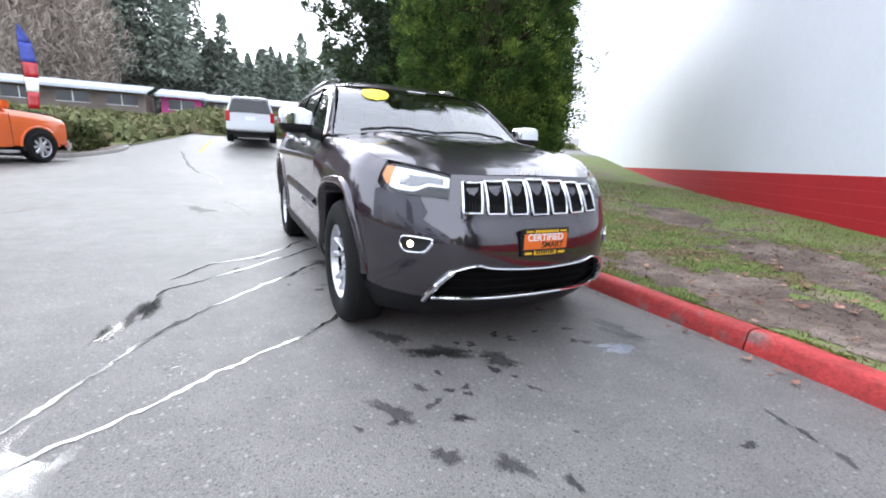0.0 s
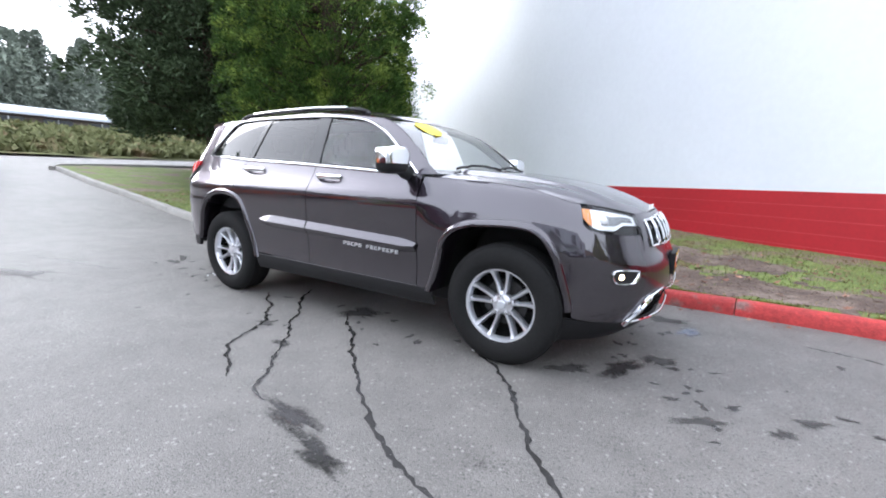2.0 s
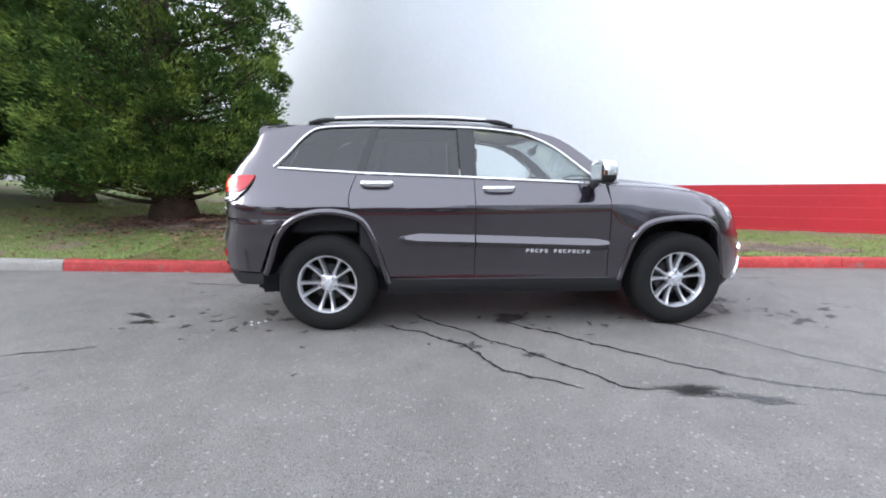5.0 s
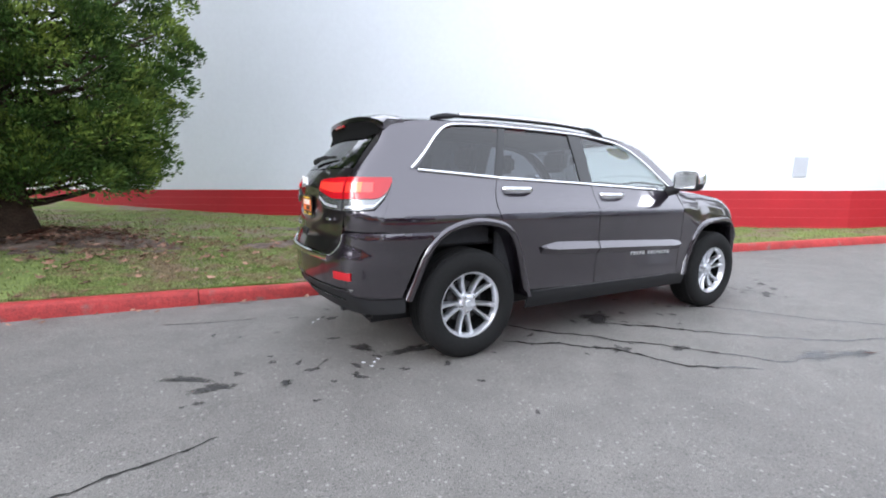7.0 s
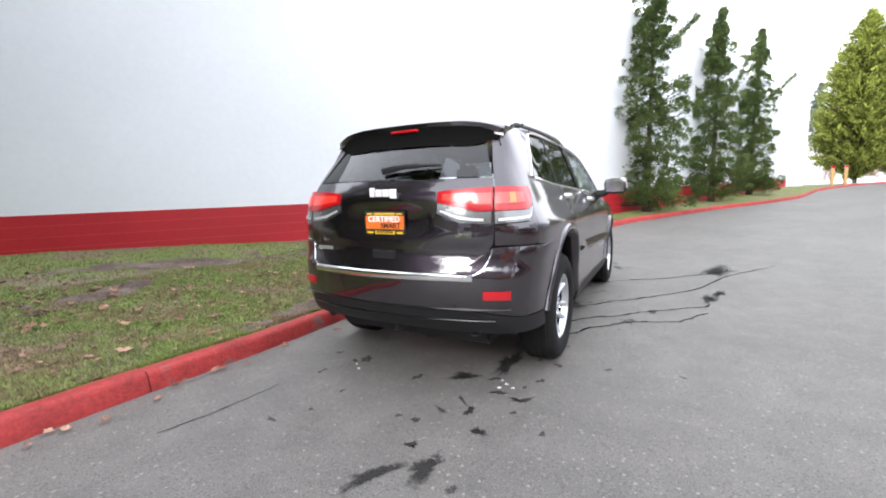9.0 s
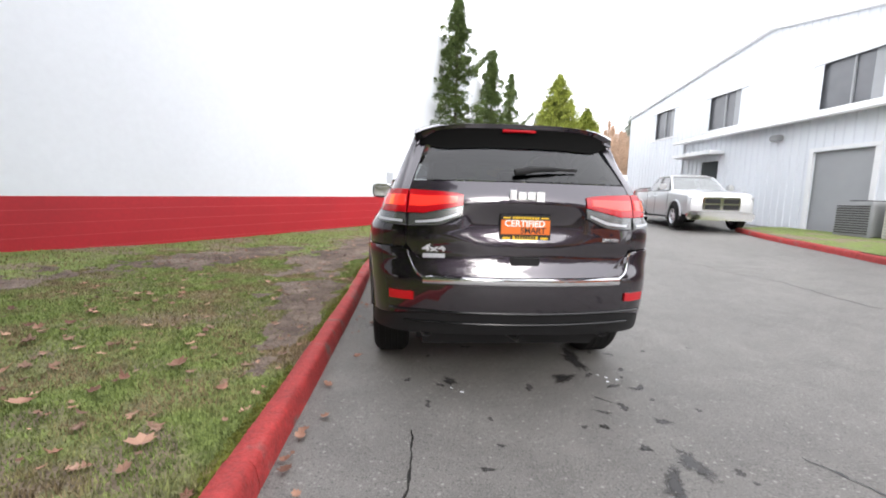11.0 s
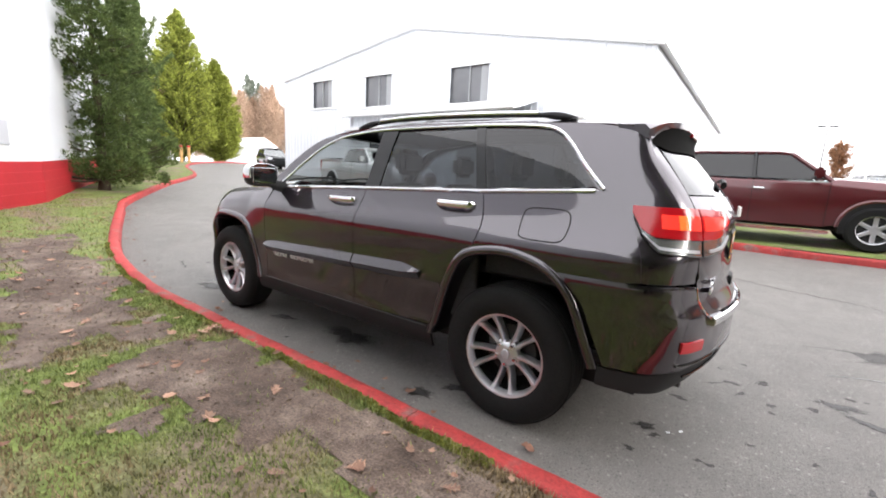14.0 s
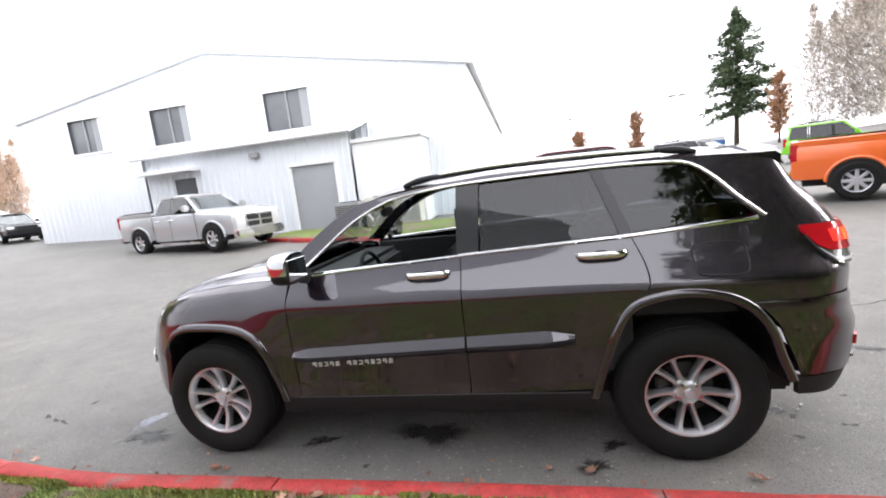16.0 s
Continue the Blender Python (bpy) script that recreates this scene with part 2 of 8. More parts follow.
def leaf_variety(m, amount):
    """Leaves differ from one another."""
    n, l = m.node_tree.nodes, m.node_tree.links
    b = n["Principled BSDF"]
    src = b.inputs["Base Color"].links[0].from_socket
    geo = n.new("ShaderNodeNewGeometry")
    mr = n.new("ShaderNodeMapRange")
    mr.inputs[3].default_value, mr.inputs[4].default_value = 1 - amount, 1 + amount
    l.new(geo.outputs["Random Per Island"], mr.inputs[0])
    hs = n.new("ShaderNodeHueSaturation")
    l.new(mr.outputs[0], hs.inputs["Value"])
    l.new(src, hs.inputs["Color"])
    l.new(hs.outputs[0], b.inputs["Base Color"])


for nm in ("needle_cedar", "needle_slim", "needle_dark", "needle_light", "needle_far", "brown_wood", "hill_brown", "blade", "bark", "hedge", "bank_green"):
    M[nm].node_tree.nodes["Principled BSDF"].inputs["Specular IOR Level"].default_value = 0.12
for nm in ("needle_cedar", "needle_slim", "needle_dark", "needle_light", "needle_far", "brown_wood", "hill_brown", "blade", "leaf_litter"):
    leaf_variety(M[nm], 0.45)
M["matt_black"] = mat("matt_black_plastic", (0.006, 0.006, 0.006), 0.9)
for nm, level in (("matt_black", 0.06), ("black_plastic", 0.25), ("rubber", 0.25), ("cloth", 0.2)):
    M[nm].node_tree.nodes["Principled BSDF"].inputs["Specular IOR Level"].default_value = level
M["red_light"] = lamp_mat("lit_tail_lamp", (0.85, 0.03, 0.02), 0.35)
M["oil"] = stain_mat("oil_dark_stain", (0.020, 0.019, 0.019), 0.45)
M["oil_soft"] = stain_mat("old_oil_stain", (0.050, 0.048, 0.046), 0.6)
M["wet"] = stain_mat("wet_patch", (0.030, 0.029, 0.029), 0.09)
# wet film; the sky's bluish reflection is put into its base colour
M["wet_blue"] = stain_mat("wet_film_sky_tint", (0.09, 0.105, 0.15), 0.08)
M["amber_light"] = lamp_mat("lit_amber_lamp", (1.0, 0.14, 0.03), 0.25)
M["white_light"] = lamp_mat("lit_fog_lamp", (1.0, 0.80, 0.5), 2.2)


# ---------- mesh helpers ----------
def finish(name, bm, material, smooth=True):
    me = bpy.data.meshes.new(name)
    bmesh.ops.recalc_face_normals(bm, faces=bm.faces[:])
    bm.to_mesh(me)
    bm.free()
    for mt in material if isinstance(material, (list, tuple)) else [material]:
        me.materials.append(M[mt] if isinstance(mt, str) else mt)
    if smooth:
        me.shade_smooth()
    return me


def part(name, bm, material, parent=None, label="", smooth=False, angle=0.6):
    """Link a bmesh as one mesh object under a thing or a part."""
    ob = new(name, finish(name, bm, material, smooth))
    if smooth and angle:
        ob.data.set_sharp_from_angle(angle=angle)
    if parent:
        ob.parent = parent
    if label:
        ob["label"] = label
    return ob


def thing(name, label, category, at=None, group="", kind=""):
    ob = new(name)
    ob.empty_display_size = 0.2
    if at is not None:
        ob.matrix_world = at
    return tagged(ob, label, category, group, kind)


def box(x0, x1, y0, y1, z0, z1, bevel=0.0, seg=1, bm=None):
    bm = bm or bmesh.new()
    g = bmesh.ops.create_cube(bm, size=1, matrix=Matrix.LocRotScale(((x0 + x1) / 2, (y0 + y1) / 2, (z0 + z1) / 2), None, (abs(x1 - x0), abs(y1 - y0), abs(z1 - z0))))
    if bevel:
        es = list({e for v in g["verts"] for e in v.link_edges})
        bmesh.ops.bevel(bm, geom=es, offset=bevel, segments=seg, affect="EDGES")
    return bm


def tube(points, radius, n=8, bm=None, closed=False, flat=1.0, up=(0, 0, 1)):
    """A rod along points; flat squeezes it across `up`."""
    bm = bm or bmesh.new()
    pts = [Vector(p) for p in points]
    k = len(pts)
    rings = []
    for i, p in enumerate(pts):
        a, b = pts[(i - 1) % k if closed else max(i - 1, 0)], pts[(i + 1) % k if closed else min(i + 1, k - 1)]
        t = (b - a).normalized()
        u = Vector(up)
        side = t.cross(u)
        if side.length < 1e-4:
            side = t.cross(Vector((0, 1, 0)))
        side.normalize()
        w = side.cross(t).normalized()
        r = radius[i] if isinstance(radius, (list, tuple)) else radius
        rings.append([bm.verts.new(p + side * math.cos(j * 2 * math.pi / n) * r * flat + w * math.sin(j * 2 * math.pi / n) * r) for j in range(n)])
    for i in range(k if closed else k - 1):
        A, B = rings[i], rings[(i + 1) % k]
        for j in range(n):
            bm.faces.new((A[j], A[(j + 1) % n], B[(j + 1) % n], B[j]))
    if not closed:
        bm.faces.new(rings[0][::-1])
        bm.faces.new(rings[-1])
    return bm


def lathe(profile, axis="y", n=48, bm=None):
    """Turn (radius, along) points round an axis."""
    bm = bm or bmesh.new()
    rings = []
    for r, h in profile:
        ring = []
        for j in range(n):
            a = 2 * math.pi * j / n
            c, s = r * math.cos(a), r * math.sin(a)
            ring.append(bm.verts.new((c, h, s) if axis == "y" else (c, s, h)))
        rings.append(ring)
    for A, B in zip(rings, rings[1:]):
        for j in range(n):
            bm.faces.new((A[j], A[(j + 1) % n], B[(j + 1) % n], B[j]))
    return bm


def interp(x, pts):
    xs, ys = zip(*pts)
    return float(np.interp(x, xs, ys))


def smooth_interp(x, pts):
    """Catmull-Rom through (x, y) points."""
    xs = [p[0] for p in pts]
    if x <= xs[0]:
        return pts[0][1]
    if x >= xs[-1]:
        return pts[-1][1]
    i = max(j for j in range(len(xs) - 1) if xs[j] <= x)

    def slope(j):
        a, b = max(j - 1, 0), min(j + 1, len(pts) - 1)
        return (pts[b][1] - pts[a][1]) / (pts[b][0] - pts[a][0])

    h = xs[i + 1] - xs[i]
    s = (x - xs[i]) / h
    return (2 * s**3 - 3 * s**2 + 1) * pts[i][1] + (s**3 - 2 * s**2 + s) * h * slope(i) + (3 * s**2 - 2 * s**3) * pts[i + 1][1] + (s**3 - s**2) * h * slope(i + 1)


def resample(pts, n, smooth=False):
    """n + 1 points evenly along a polyline of tuples."""
    p = np.array(pts, float)
    if smooth and len(p) > 2:
        fine = []
        for i in range(len(p) - 1):
            a, b, c, d = p[max(i - 1, 0)], p[i], p[i + 1], p[min(i + 2, len(p) - 1)]
            for s in np.linspace(0, 1, 12, endpoint=False):
                fine.append(0.5 * (2 * b + (c - a) * s + (2 * a - 5 * b + 4 * c - d) * s**2 + (3 * b - a - 3 * c + d) * s**3))
        p = np.array(fine + [p[-1]])
    d = np.r_[0, np.cumsum(np.linalg.norm(np.diff(p, axis=0), axis=1))]
    t = np.linspace(0, d[-1], n + 1)
    return np.stack([np.interp(t, d, p[:, k]) for k in range(p.shape[1])], 1)


def spread(n, count, seed=1):
    return np.random.RandomState(seed).rand(count, n)


# ---------- ground ----------
def ground_z(x, y):
    """The drive dips where the car stands and climbs gently all round, more so up the ramp behind it."""
    r = math.hypot(x, y)
    ramp = min(max((y + 6) / 3, 0), 1) * 0.056 * min(max(0, -x - 6), 14)
    bank = 0.10 * min(max(0, -x - 20.5), 17)
    return 0.036 * min(max(0, r - 2.6), 40) + ramp + bank


def grid_sheet(xs, ys, height, keep=None):
    bm = bmesh.new()
    vs = {}
    for i, x in enumerate(xs):
        for j, y in enumerate(ys):
            vs[i, j] = bm.verts.new((x, y, height(x, y)))
    for i in range(len(xs) - 1):
        for j in range(len(ys) - 1):
            if keep is None or keep((xs[i] + xs[i + 1]) / 2, (ys[j] + ys[j + 1]) / 2):
                bm.faces.new((vs[i, j], vs[i + 1, j], vs[i + 1, j + 1], vs[i, j + 1]))
    return bm


near = list(np.arange(-30, 30.1, 0.5))
far = [40, 55, 80, 120, 200, 350, 600]
axis_steps = [-f for f in far[::-1]] + near + far
tagged(part("road", grid_sheet(axis_steps, axis_steps, ground_z), "asphalt", smooth=True, angle=0), "worn grey asphalt drive and car park with cracks", "road", kind="structure")

# the foot of the kerb beside the lawn, from behind the car, past it and round the bend
KERB = [(-15.2, 1.75), (-11.6, 1.45), (-8.5, 1.28), (-6.4, 1.16), (-4.9, 1.18), (-3.5, 1.24), (-2.0, 1.25), (0.0, 1.24), (2.0, 1.26), (3.45, 1.12), (5.0, 0.76), (8.0, -0.2), (10.0, -0.95), (14.7, -3.55), (20.2, -6.9), (27.7, -9.6), (34.0, -13.0), (39.7, -18.2), (50.0, -29.0)]
KERB_END = [(-16.2, 2.5), (-16.5, 4.5), (-15.8, 9.0), (-14.5, 18.0)]


def kerb_run(points, name, label, split=2.0, red_from=None, height=0.13, width=0.15, lawn_left=True, seed=3):
    """Kerb stones along a line, each its own piece, with rounded, chipped upper edges."""
    pts = resample(points, max(4, int(sum(math.dist(a, b) for a, b in zip(points, points[1:])) / 0.25)), True)
    run = thing(name, label, "kerb", kind="structure")
    rnd = random.Random(seed)
    k = max(2, int(split / 0.25))
    for a in range(0, len(pts) - 1, k):
        seg = pts[a : a + k + 1]
        if len(seg) < 2:
            continue
        bm = bmesh.new()
        rings = []
        lift = rnd.uniform(-0.006, 0.006)
        for i, (x, y) in enumerate(seg):
            p, q = seg[max(i - 1, 0)], seg[min(i + 1, len(seg) - 1)]
            t = Vector((q[0] - p[0], q[1] - p[1], 0)).normalized()
            nrm = Vector((-t.y, t.x, 0)) * (1 if lawn_left else -1)
            o = Vector((x, y, ground_z(x, y))) + (t * 0.004 * (1 if i == 0 else -1 if i == len(seg) - 1 else 0))
            wob = [rnd.uniform(-0.006, 0.006) for _ in range(4)]
            prof = [(0.0, -0.08), (0.004 + wob[0] * 0.4, 0.03), (0.02 + wob[1], height - 0.035), (0.03 + wob[1], height - 0.012), (0.05 + wob[2], height), (width - 0.02, height + 0.002 + wob[3] * 0.5), (width, height - 0.015), (width + 0.01, -0.08)]
            rings.append([bm.verts.new(o + nrm * u + Vector((0, 0, v + lift))) for u, v in prof])
        for A, B in zip(rings, rings[1:]):
            for j in range(len(A) - 1):
                bm.faces.new((A[j], A[j + 1], B[j + 1], B[j]))
        bm.faces.new(rings[0])
        bm.faces.new(rings[-1][::-1])
        red = red_from is None or seg[0][0] > red_from
        part("kerb_stone", bm, "red_kerb" if red else "grey_kerb", run, smooth=True, angle=0.9)
    return run


kerb_run(KERB, "kerb", "worn red-painted concrete kerb along the lawn", red_from=-5.3)
kerb_run([(-15.2, 1.75), (-16.0, 2.2), *KERB_END], "kerb_end", "grey concrete kerb round the lawn's end", red_from=99)
ISLAND = [(8.2, -9.9), (6.0, -9.1), (3.8, -8.5), (1.5, -7.85), (-0.4, -7.55), (-1.7, -7.45), (-3.6, -7.1), (-5.0, -7.0), (-5.8, -7.4), (-6.1, -8.4)]
kerb_run(ISLAND[::-1], "island_kerb", "red-painted concrete kerb round a planted island", lawn_left=False)
PLANTER = [(-12.9, -6.9), (-13.5, -5.5), (-15.2, -5.05), (-18.5, -5.6), (-19.6, -7.0)]
kerb_run(PLANTER[::-1], "planter_kerb", "grey concrete kerb round a planting bed", red_from=99)


def kerb_y(x):
    return smooth_interp(x, KERB)


# ---------- the white building beside the lawn ----------
WALL_A = 0.62362
WN = Vector((math.sin(WALL_A), math.cos(WALL_A), 0))
WT = Vector((math.cos(WALL_A), -math.sin(WALL_A), 0))
WC = 6.18
BEND, BEND_Y = 9.6, 0.71


def wall_pt(x, depth=0.0, z=0.0):
    """A place on the building's face at this x, `depth` in front of it."""
    if x > BEND:
        return Vector((x, BEND_Y - 0.42 * (x - BEND), z)) - Vector((0.387, 0.922, 0)) * depth
    y = (WC - WN.x * x) / WN.y
    return Vector((x, y, z)) - WN * depth


def band_z(x):
    return 1.03 + 0.0178 * x if x < BEND else 1.20 + 0.0235 * (x - BEND)


def wall_slab(x0, x1, lo, hi, depth0, depth1, n, material, name, parent, label=""):
    bm = bmesh.new()
    rows = []
    for i in range(n + 1):
        x = x0 + (x1 - x0) * i / n
        f, b = wall_pt(x, depth0), wall_pt(x, depth1)
        zl, zh = lo(x), hi(x)
        rows.append([bm.verts.new((f.x, f.y, zl)), bm.verts.new((f.x, f.y, zh)), bm.verts.new((b.x, b.y, zh)), bm.verts.new((b.x, b.y, zl))])
    for A, B in zip(rows, rows[1:]):
        for j in range(4):
            bm.faces.new((A[j], A[(j + 1) % 4], B[(j + 1) % 4], B[j]))
    bm.faces.new(rows[0])
    bm.faces.new(rows[-1][::-1])
    return part(name, bm, material, parent, label)


white_hall = thing("wall_lawn_side", "tall white painted block wall with a red base band", "wall", kind="structure")
wall_slab(-22, BEND, band_z, lambda x: 7.25, 0.0, -0.4, 24, "white_block", "white_wall", white_hall, "white painted block wall")
wall_slab(BEND, 37.5, band_z, lambda x: 7.25, 0.0, -0.4, 16, "white_block", "white_wall", white_hall, "white painted block wall past the bend")
# courses of red blocks with recessed joints
courses, course_h = 4, 0.205
for c in range(courses + 1):
    for xa, xb in ((-22, BEND), (BEND, 32.5)):
        wall_slab(xa, xb, lambda x, c=c: band_z(x) - (c + 1) * course_h + 0.004, lambda x, c=c: band_z(x) - c * course_h - 0.004, 0.004, -0.4, 24, "red_block", "red_block_course", white_hall)
for xa, xb in ((-22, BEND), (BEND, 32.4)):
    wall_slab(xa, xb, lambda x: band_z(x) - 1.02, lambda x: band_z(x), 0.0, -0.38, 24, "red_joint", "red_band_backing", white_hall)
wall_slab(32.45, 37.5, lambda x: band_z(x) - 1.05, band_z, 0.0, -0.4, 2, "white_block", "white_wall_foot", white_hall)
bm = bmesh.new()
for (xa, xb, z) in ((-22, BEND, 7.25), (BEND + 0.01, 37.5, 7.25)):
    a, b = wall_pt(xa, -0.01), wall_pt(xb, -0.01)
    c, d = wall_pt(xb, -14), wall_pt(xa, -14)
    lo = [bm.verts.new((p.x, p.y, z)) for p in (a, b, c, d)]
    hi = [bm.verts.new((p.x, p.y, z + 0.06)) for p in (a, b, c, d)]
    bm.faces.new(lo[::-1]), bm.faces.new(hi)
    for j in range(4):
        bm.faces.new((lo[j], lo[(j + 1) % 4], hi[(j + 1) % 4], hi[j]))
part("roof_edge", bm, "trim_white", white_hall)
bm = bmesh.new()
for (xa, xb, z) in ((37.5, 37.5, 7.25), (-22, -22, 7.25)):
    a, b = wall_pt(xa, -0.4), wall_pt(xa, -14)
    bm.faces.new([bm.verts.new(v) for v in ((a.x, a.y, 0), (b.x, b.y, 0), (b.x, b.y, z), (a.x, a.y, z))])
part("end_wall", bm, "white_block", white_hall)
# small grey cabinet on the wall
cab = thing("wall_cabinet", "small grey metal service cabinet fixed to the wall", "cabinet")
bm = bmesh.new()
for (d, w) in ((0.001, 0.0), (0.018, 0.0), (0.022, 0.006)):
    a, b = wall_pt(8.57 + w, d), wall_pt(8.80 - w, d)
    vs = [bm.verts.new((a.x, a.y, 1.49 + w)), bm.verts.new((b.x, b.y, 1.49 + w)), bm.verts.new((b.x, b.y, 1.93 - w)), bm.verts.new((a.x, a.y, 1.93 - w))]
    if d > 0.002:
        for j in range(4):
            bm.faces.new((prev[j], prev[(j + 1) % 4], vs[(j + 1) % 4], vs[j]))
    prev = vs
bm.faces.new(prev)
M["cabinet_grey"] = mat("pale_grey_cabinet", (0.46, 0.48, 0.52), 0.6, vary=0.05)
part("cabinet_body", bm, "cabinet_grey", cab)


# ---------- lawn between kerb and wall ----------
def lawn_z(x, y):
    k = max(0.0, y - kerb_y(x))
    root = 0.20 * math.exp(-((x + 5.25) ** 2 + (y - 4.5) ** 2) / 2.2)
    return ground_z(x, y) + 0.11 + root + 0.03 * math.sin(x * 1.7 + y) * min(k, 1) * 0.6 + 0.02 * noise.noise(Vector((x * 2, y * 2, 0))) 


def lawn_sheet(x0, x1, nx, ny, height, low, high):
    bm = bmesh.new()
    rows = []
    for i in range(nx + 1):
        x = x0 + (x1 - x0) * i / nx
        a, b = low(x), high(x)
        rows.append([bm.verts.new((x, a + (b - a) * (j / ny) ** 1.5, height(x, a + (b - a) * (j / ny) ** 1.5))) for j in range(ny + 1)])
    for A, B in zip(rows, rows[1:]):
        for j in range(ny):
            bm.faces.new((A[j], B[j], B[j + 1], A[j + 1]))
    return bm


def lawn_far(x):
    return wall_pt(x).y + 0.1


tagged(part("lawn", lawn_sheet(-15.6, 33.0, 180, 50, lawn_z, lambda x: kerb_y(x) + 0.13, lambda x: max(lawn_far(x), kerb_y(x) + 0.2)), "grass", smooth=True, angle=0), "patchy damp lawn with bare soil and fallen leaves", "lawn", kind="structure")
tagged(part("island_lawn", lawn_sheet(-6.0, 8.2, 40, 10, lambda x, y: ground_z(x, y) + 0.14, lambda x: -11.6, lambda x: smooth_interp(x, ISLAND[::-1]) - 0.13), "grass", smooth=True, angle=0), "grass strip on a kerbed island", "lawn", kind="structure")


# ---------- trees ----------
def leaf_mesh(name, pts, dirs, size, seed, stretch=2.0):
    """Many small leaf sprays: one kite-shaped face at each point, along its direction."""
    rnd = np.random.RandomState(seed)
    n = len(pts)
    d = dirs / (np.linalg.norm(dirs, axis=1)[:, None] + 1e-9)
    r = rnd.normal(size=(n, 3))
    s = np.cross(d, r)
    s /= np.linalg.norm(s, axis=1)[:, None] + 1e-9
    L = (size * (0.6 + 0.8 * rnd.rand(n)))[:, None]
    bend = rnd.normal(size=(n, 3)) * 0.12
    a = pts - d * L * 0.5
    b = pts + s * L / stretch * 0.5
    c = pts + (d + bend) * L * 0.5
    e = pts - s * L / stretch * 0.5
    verts = np.stack([a, b, c, e], 1).reshape(-1, 3)
    faces = np.arange(4 * n).reshape(-1, 4)
    me = bpy.data.meshes.new(name)
    me.from_pydata(verts.tolist(), [], faces.tolist())
    return me


def limb(bm, a, b, ra, rb, sag=0.0, n=6):
    a, b = Vector(a), Vector(b)
    pts = [a.lerp(b, t) + Vector((0, 0, -sag * math.sin(math.pi * t))) for t in (0, 0.33, 0.66, 1)]
    tube(pts, [ra, ra * 0.75 + rb * 0.25, ra * 0.4 + rb * 0.6, rb], n, bm)


def conifer(name, label, at, height, profile, foliage, seed, spray=0.22, count=9000, first=0.12, droop=0.15, wild=0.25, trunk_r=0.25, whorl=0.42, per=6, lean=(0, 0), clump=0.6, tuft=0.45):
    """profile: (share of height, reach) pairs. Limbs leave the trunk in rough whorls and carry sprays of foliage."""
    rnd = random.Random(seed)
    nrnd = np.random.RandomState(seed)
    tree = thing(name, label, "tree", Matrix.Translation(at))
    bm = bmesh.new()
    trunk = [(lean[0] * t * t * height, lean[1] * t * t * height, height * t - 0.15 * (t == 0)) for t in (0, 0.03, 0.1, 0.3, 0.6, 0.98)]
    tube(trunk, [trunk_r * 1.5, trunk_r * 1.1, trunk_r, trunk_r * 0.75, trunk_r * 0.4, 0.02], 10, bm)
    pts, dirs = [], []
    z = height * first
    limbs = []
    while z < height * 0.985:
        t = z / height
        reach = interp(t, profile)
        for k in range(per):
            a = rnd.uniform(0, 2 * math.pi)
            R = reach * rnd.uniform(1 - wild, 1 + wild * 0.6)
            if R < 0.08:
                continue
            zz = z + rnd.uniform(-0.5, 0.5) * whorl
            base = Vector((lean[0] * t * t * height, lean[1] * t * t * height, zz))
            tip = base + Vector((math.cos(a) * R, math.sin(a) * R, -droop * R + rnd.uniform(-0.1, 0.25) * R))
            limbs.append((base, tip, R))
        z += whorl * rnd.uniform(0.7, 1.2)
    total = sum(l[2] for l in limbs)
    for base, tip, R in limbs:
        if R > 0.5:
            limb(bm, base, tip, max(0.012, 0.03 * R), 0.006, sag=-0.05 * R)
        n = max(6, int(count * R / total))
        s = np.clip(nrnd.beta(1.6, 0.9, n), 0.08, 1.04)
        ax = np.array(tip - base)
        # foliage gathers in side sprays along the limb
        k = max(3, int(R / 0.2))
        group = nrnd.randint(0, k, n)
        gs = (np.arange(k) + 0.8) / k
        s = np.clip(gs[group] + nrnd.normal(0, 0.07, n), 0.1, 1.06)
        gdir = nrnd.normal(size=(k, 3))
        gdir[:, 2] *= tuft
        side = gdir[group] * (0.10 + 0.17 * R * (1.15 - s))[:, None] * clump * 1.2 + nrnd.normal(size=(n, 3)) * spray * 0.45
        p = np.array(base) + ax * s[:, None] + side
        p[:, 2] += 0.05 * R * np.sin(np.pi * s)
        pts.append(p)
        dirs.append(ax / max(R, 0.1) * 0.6 + side * 1.5 + nrnd.normal(size=(n, 3)) * 0.35)
    part("trunk", bm, "bark", tree, smooth=True, angle=0)
    me = leaf_mesh("crown", np.concatenate(pts), np.concatenate(dirs), spray, seed, 2.6)
    me.materials.append(M[foliage])
    crown = new("crown", me)
    crown.parent = tree
    return tree


def gpos(x, y, up=0.0):
    return (x, y, ground_z(x, y) + up)


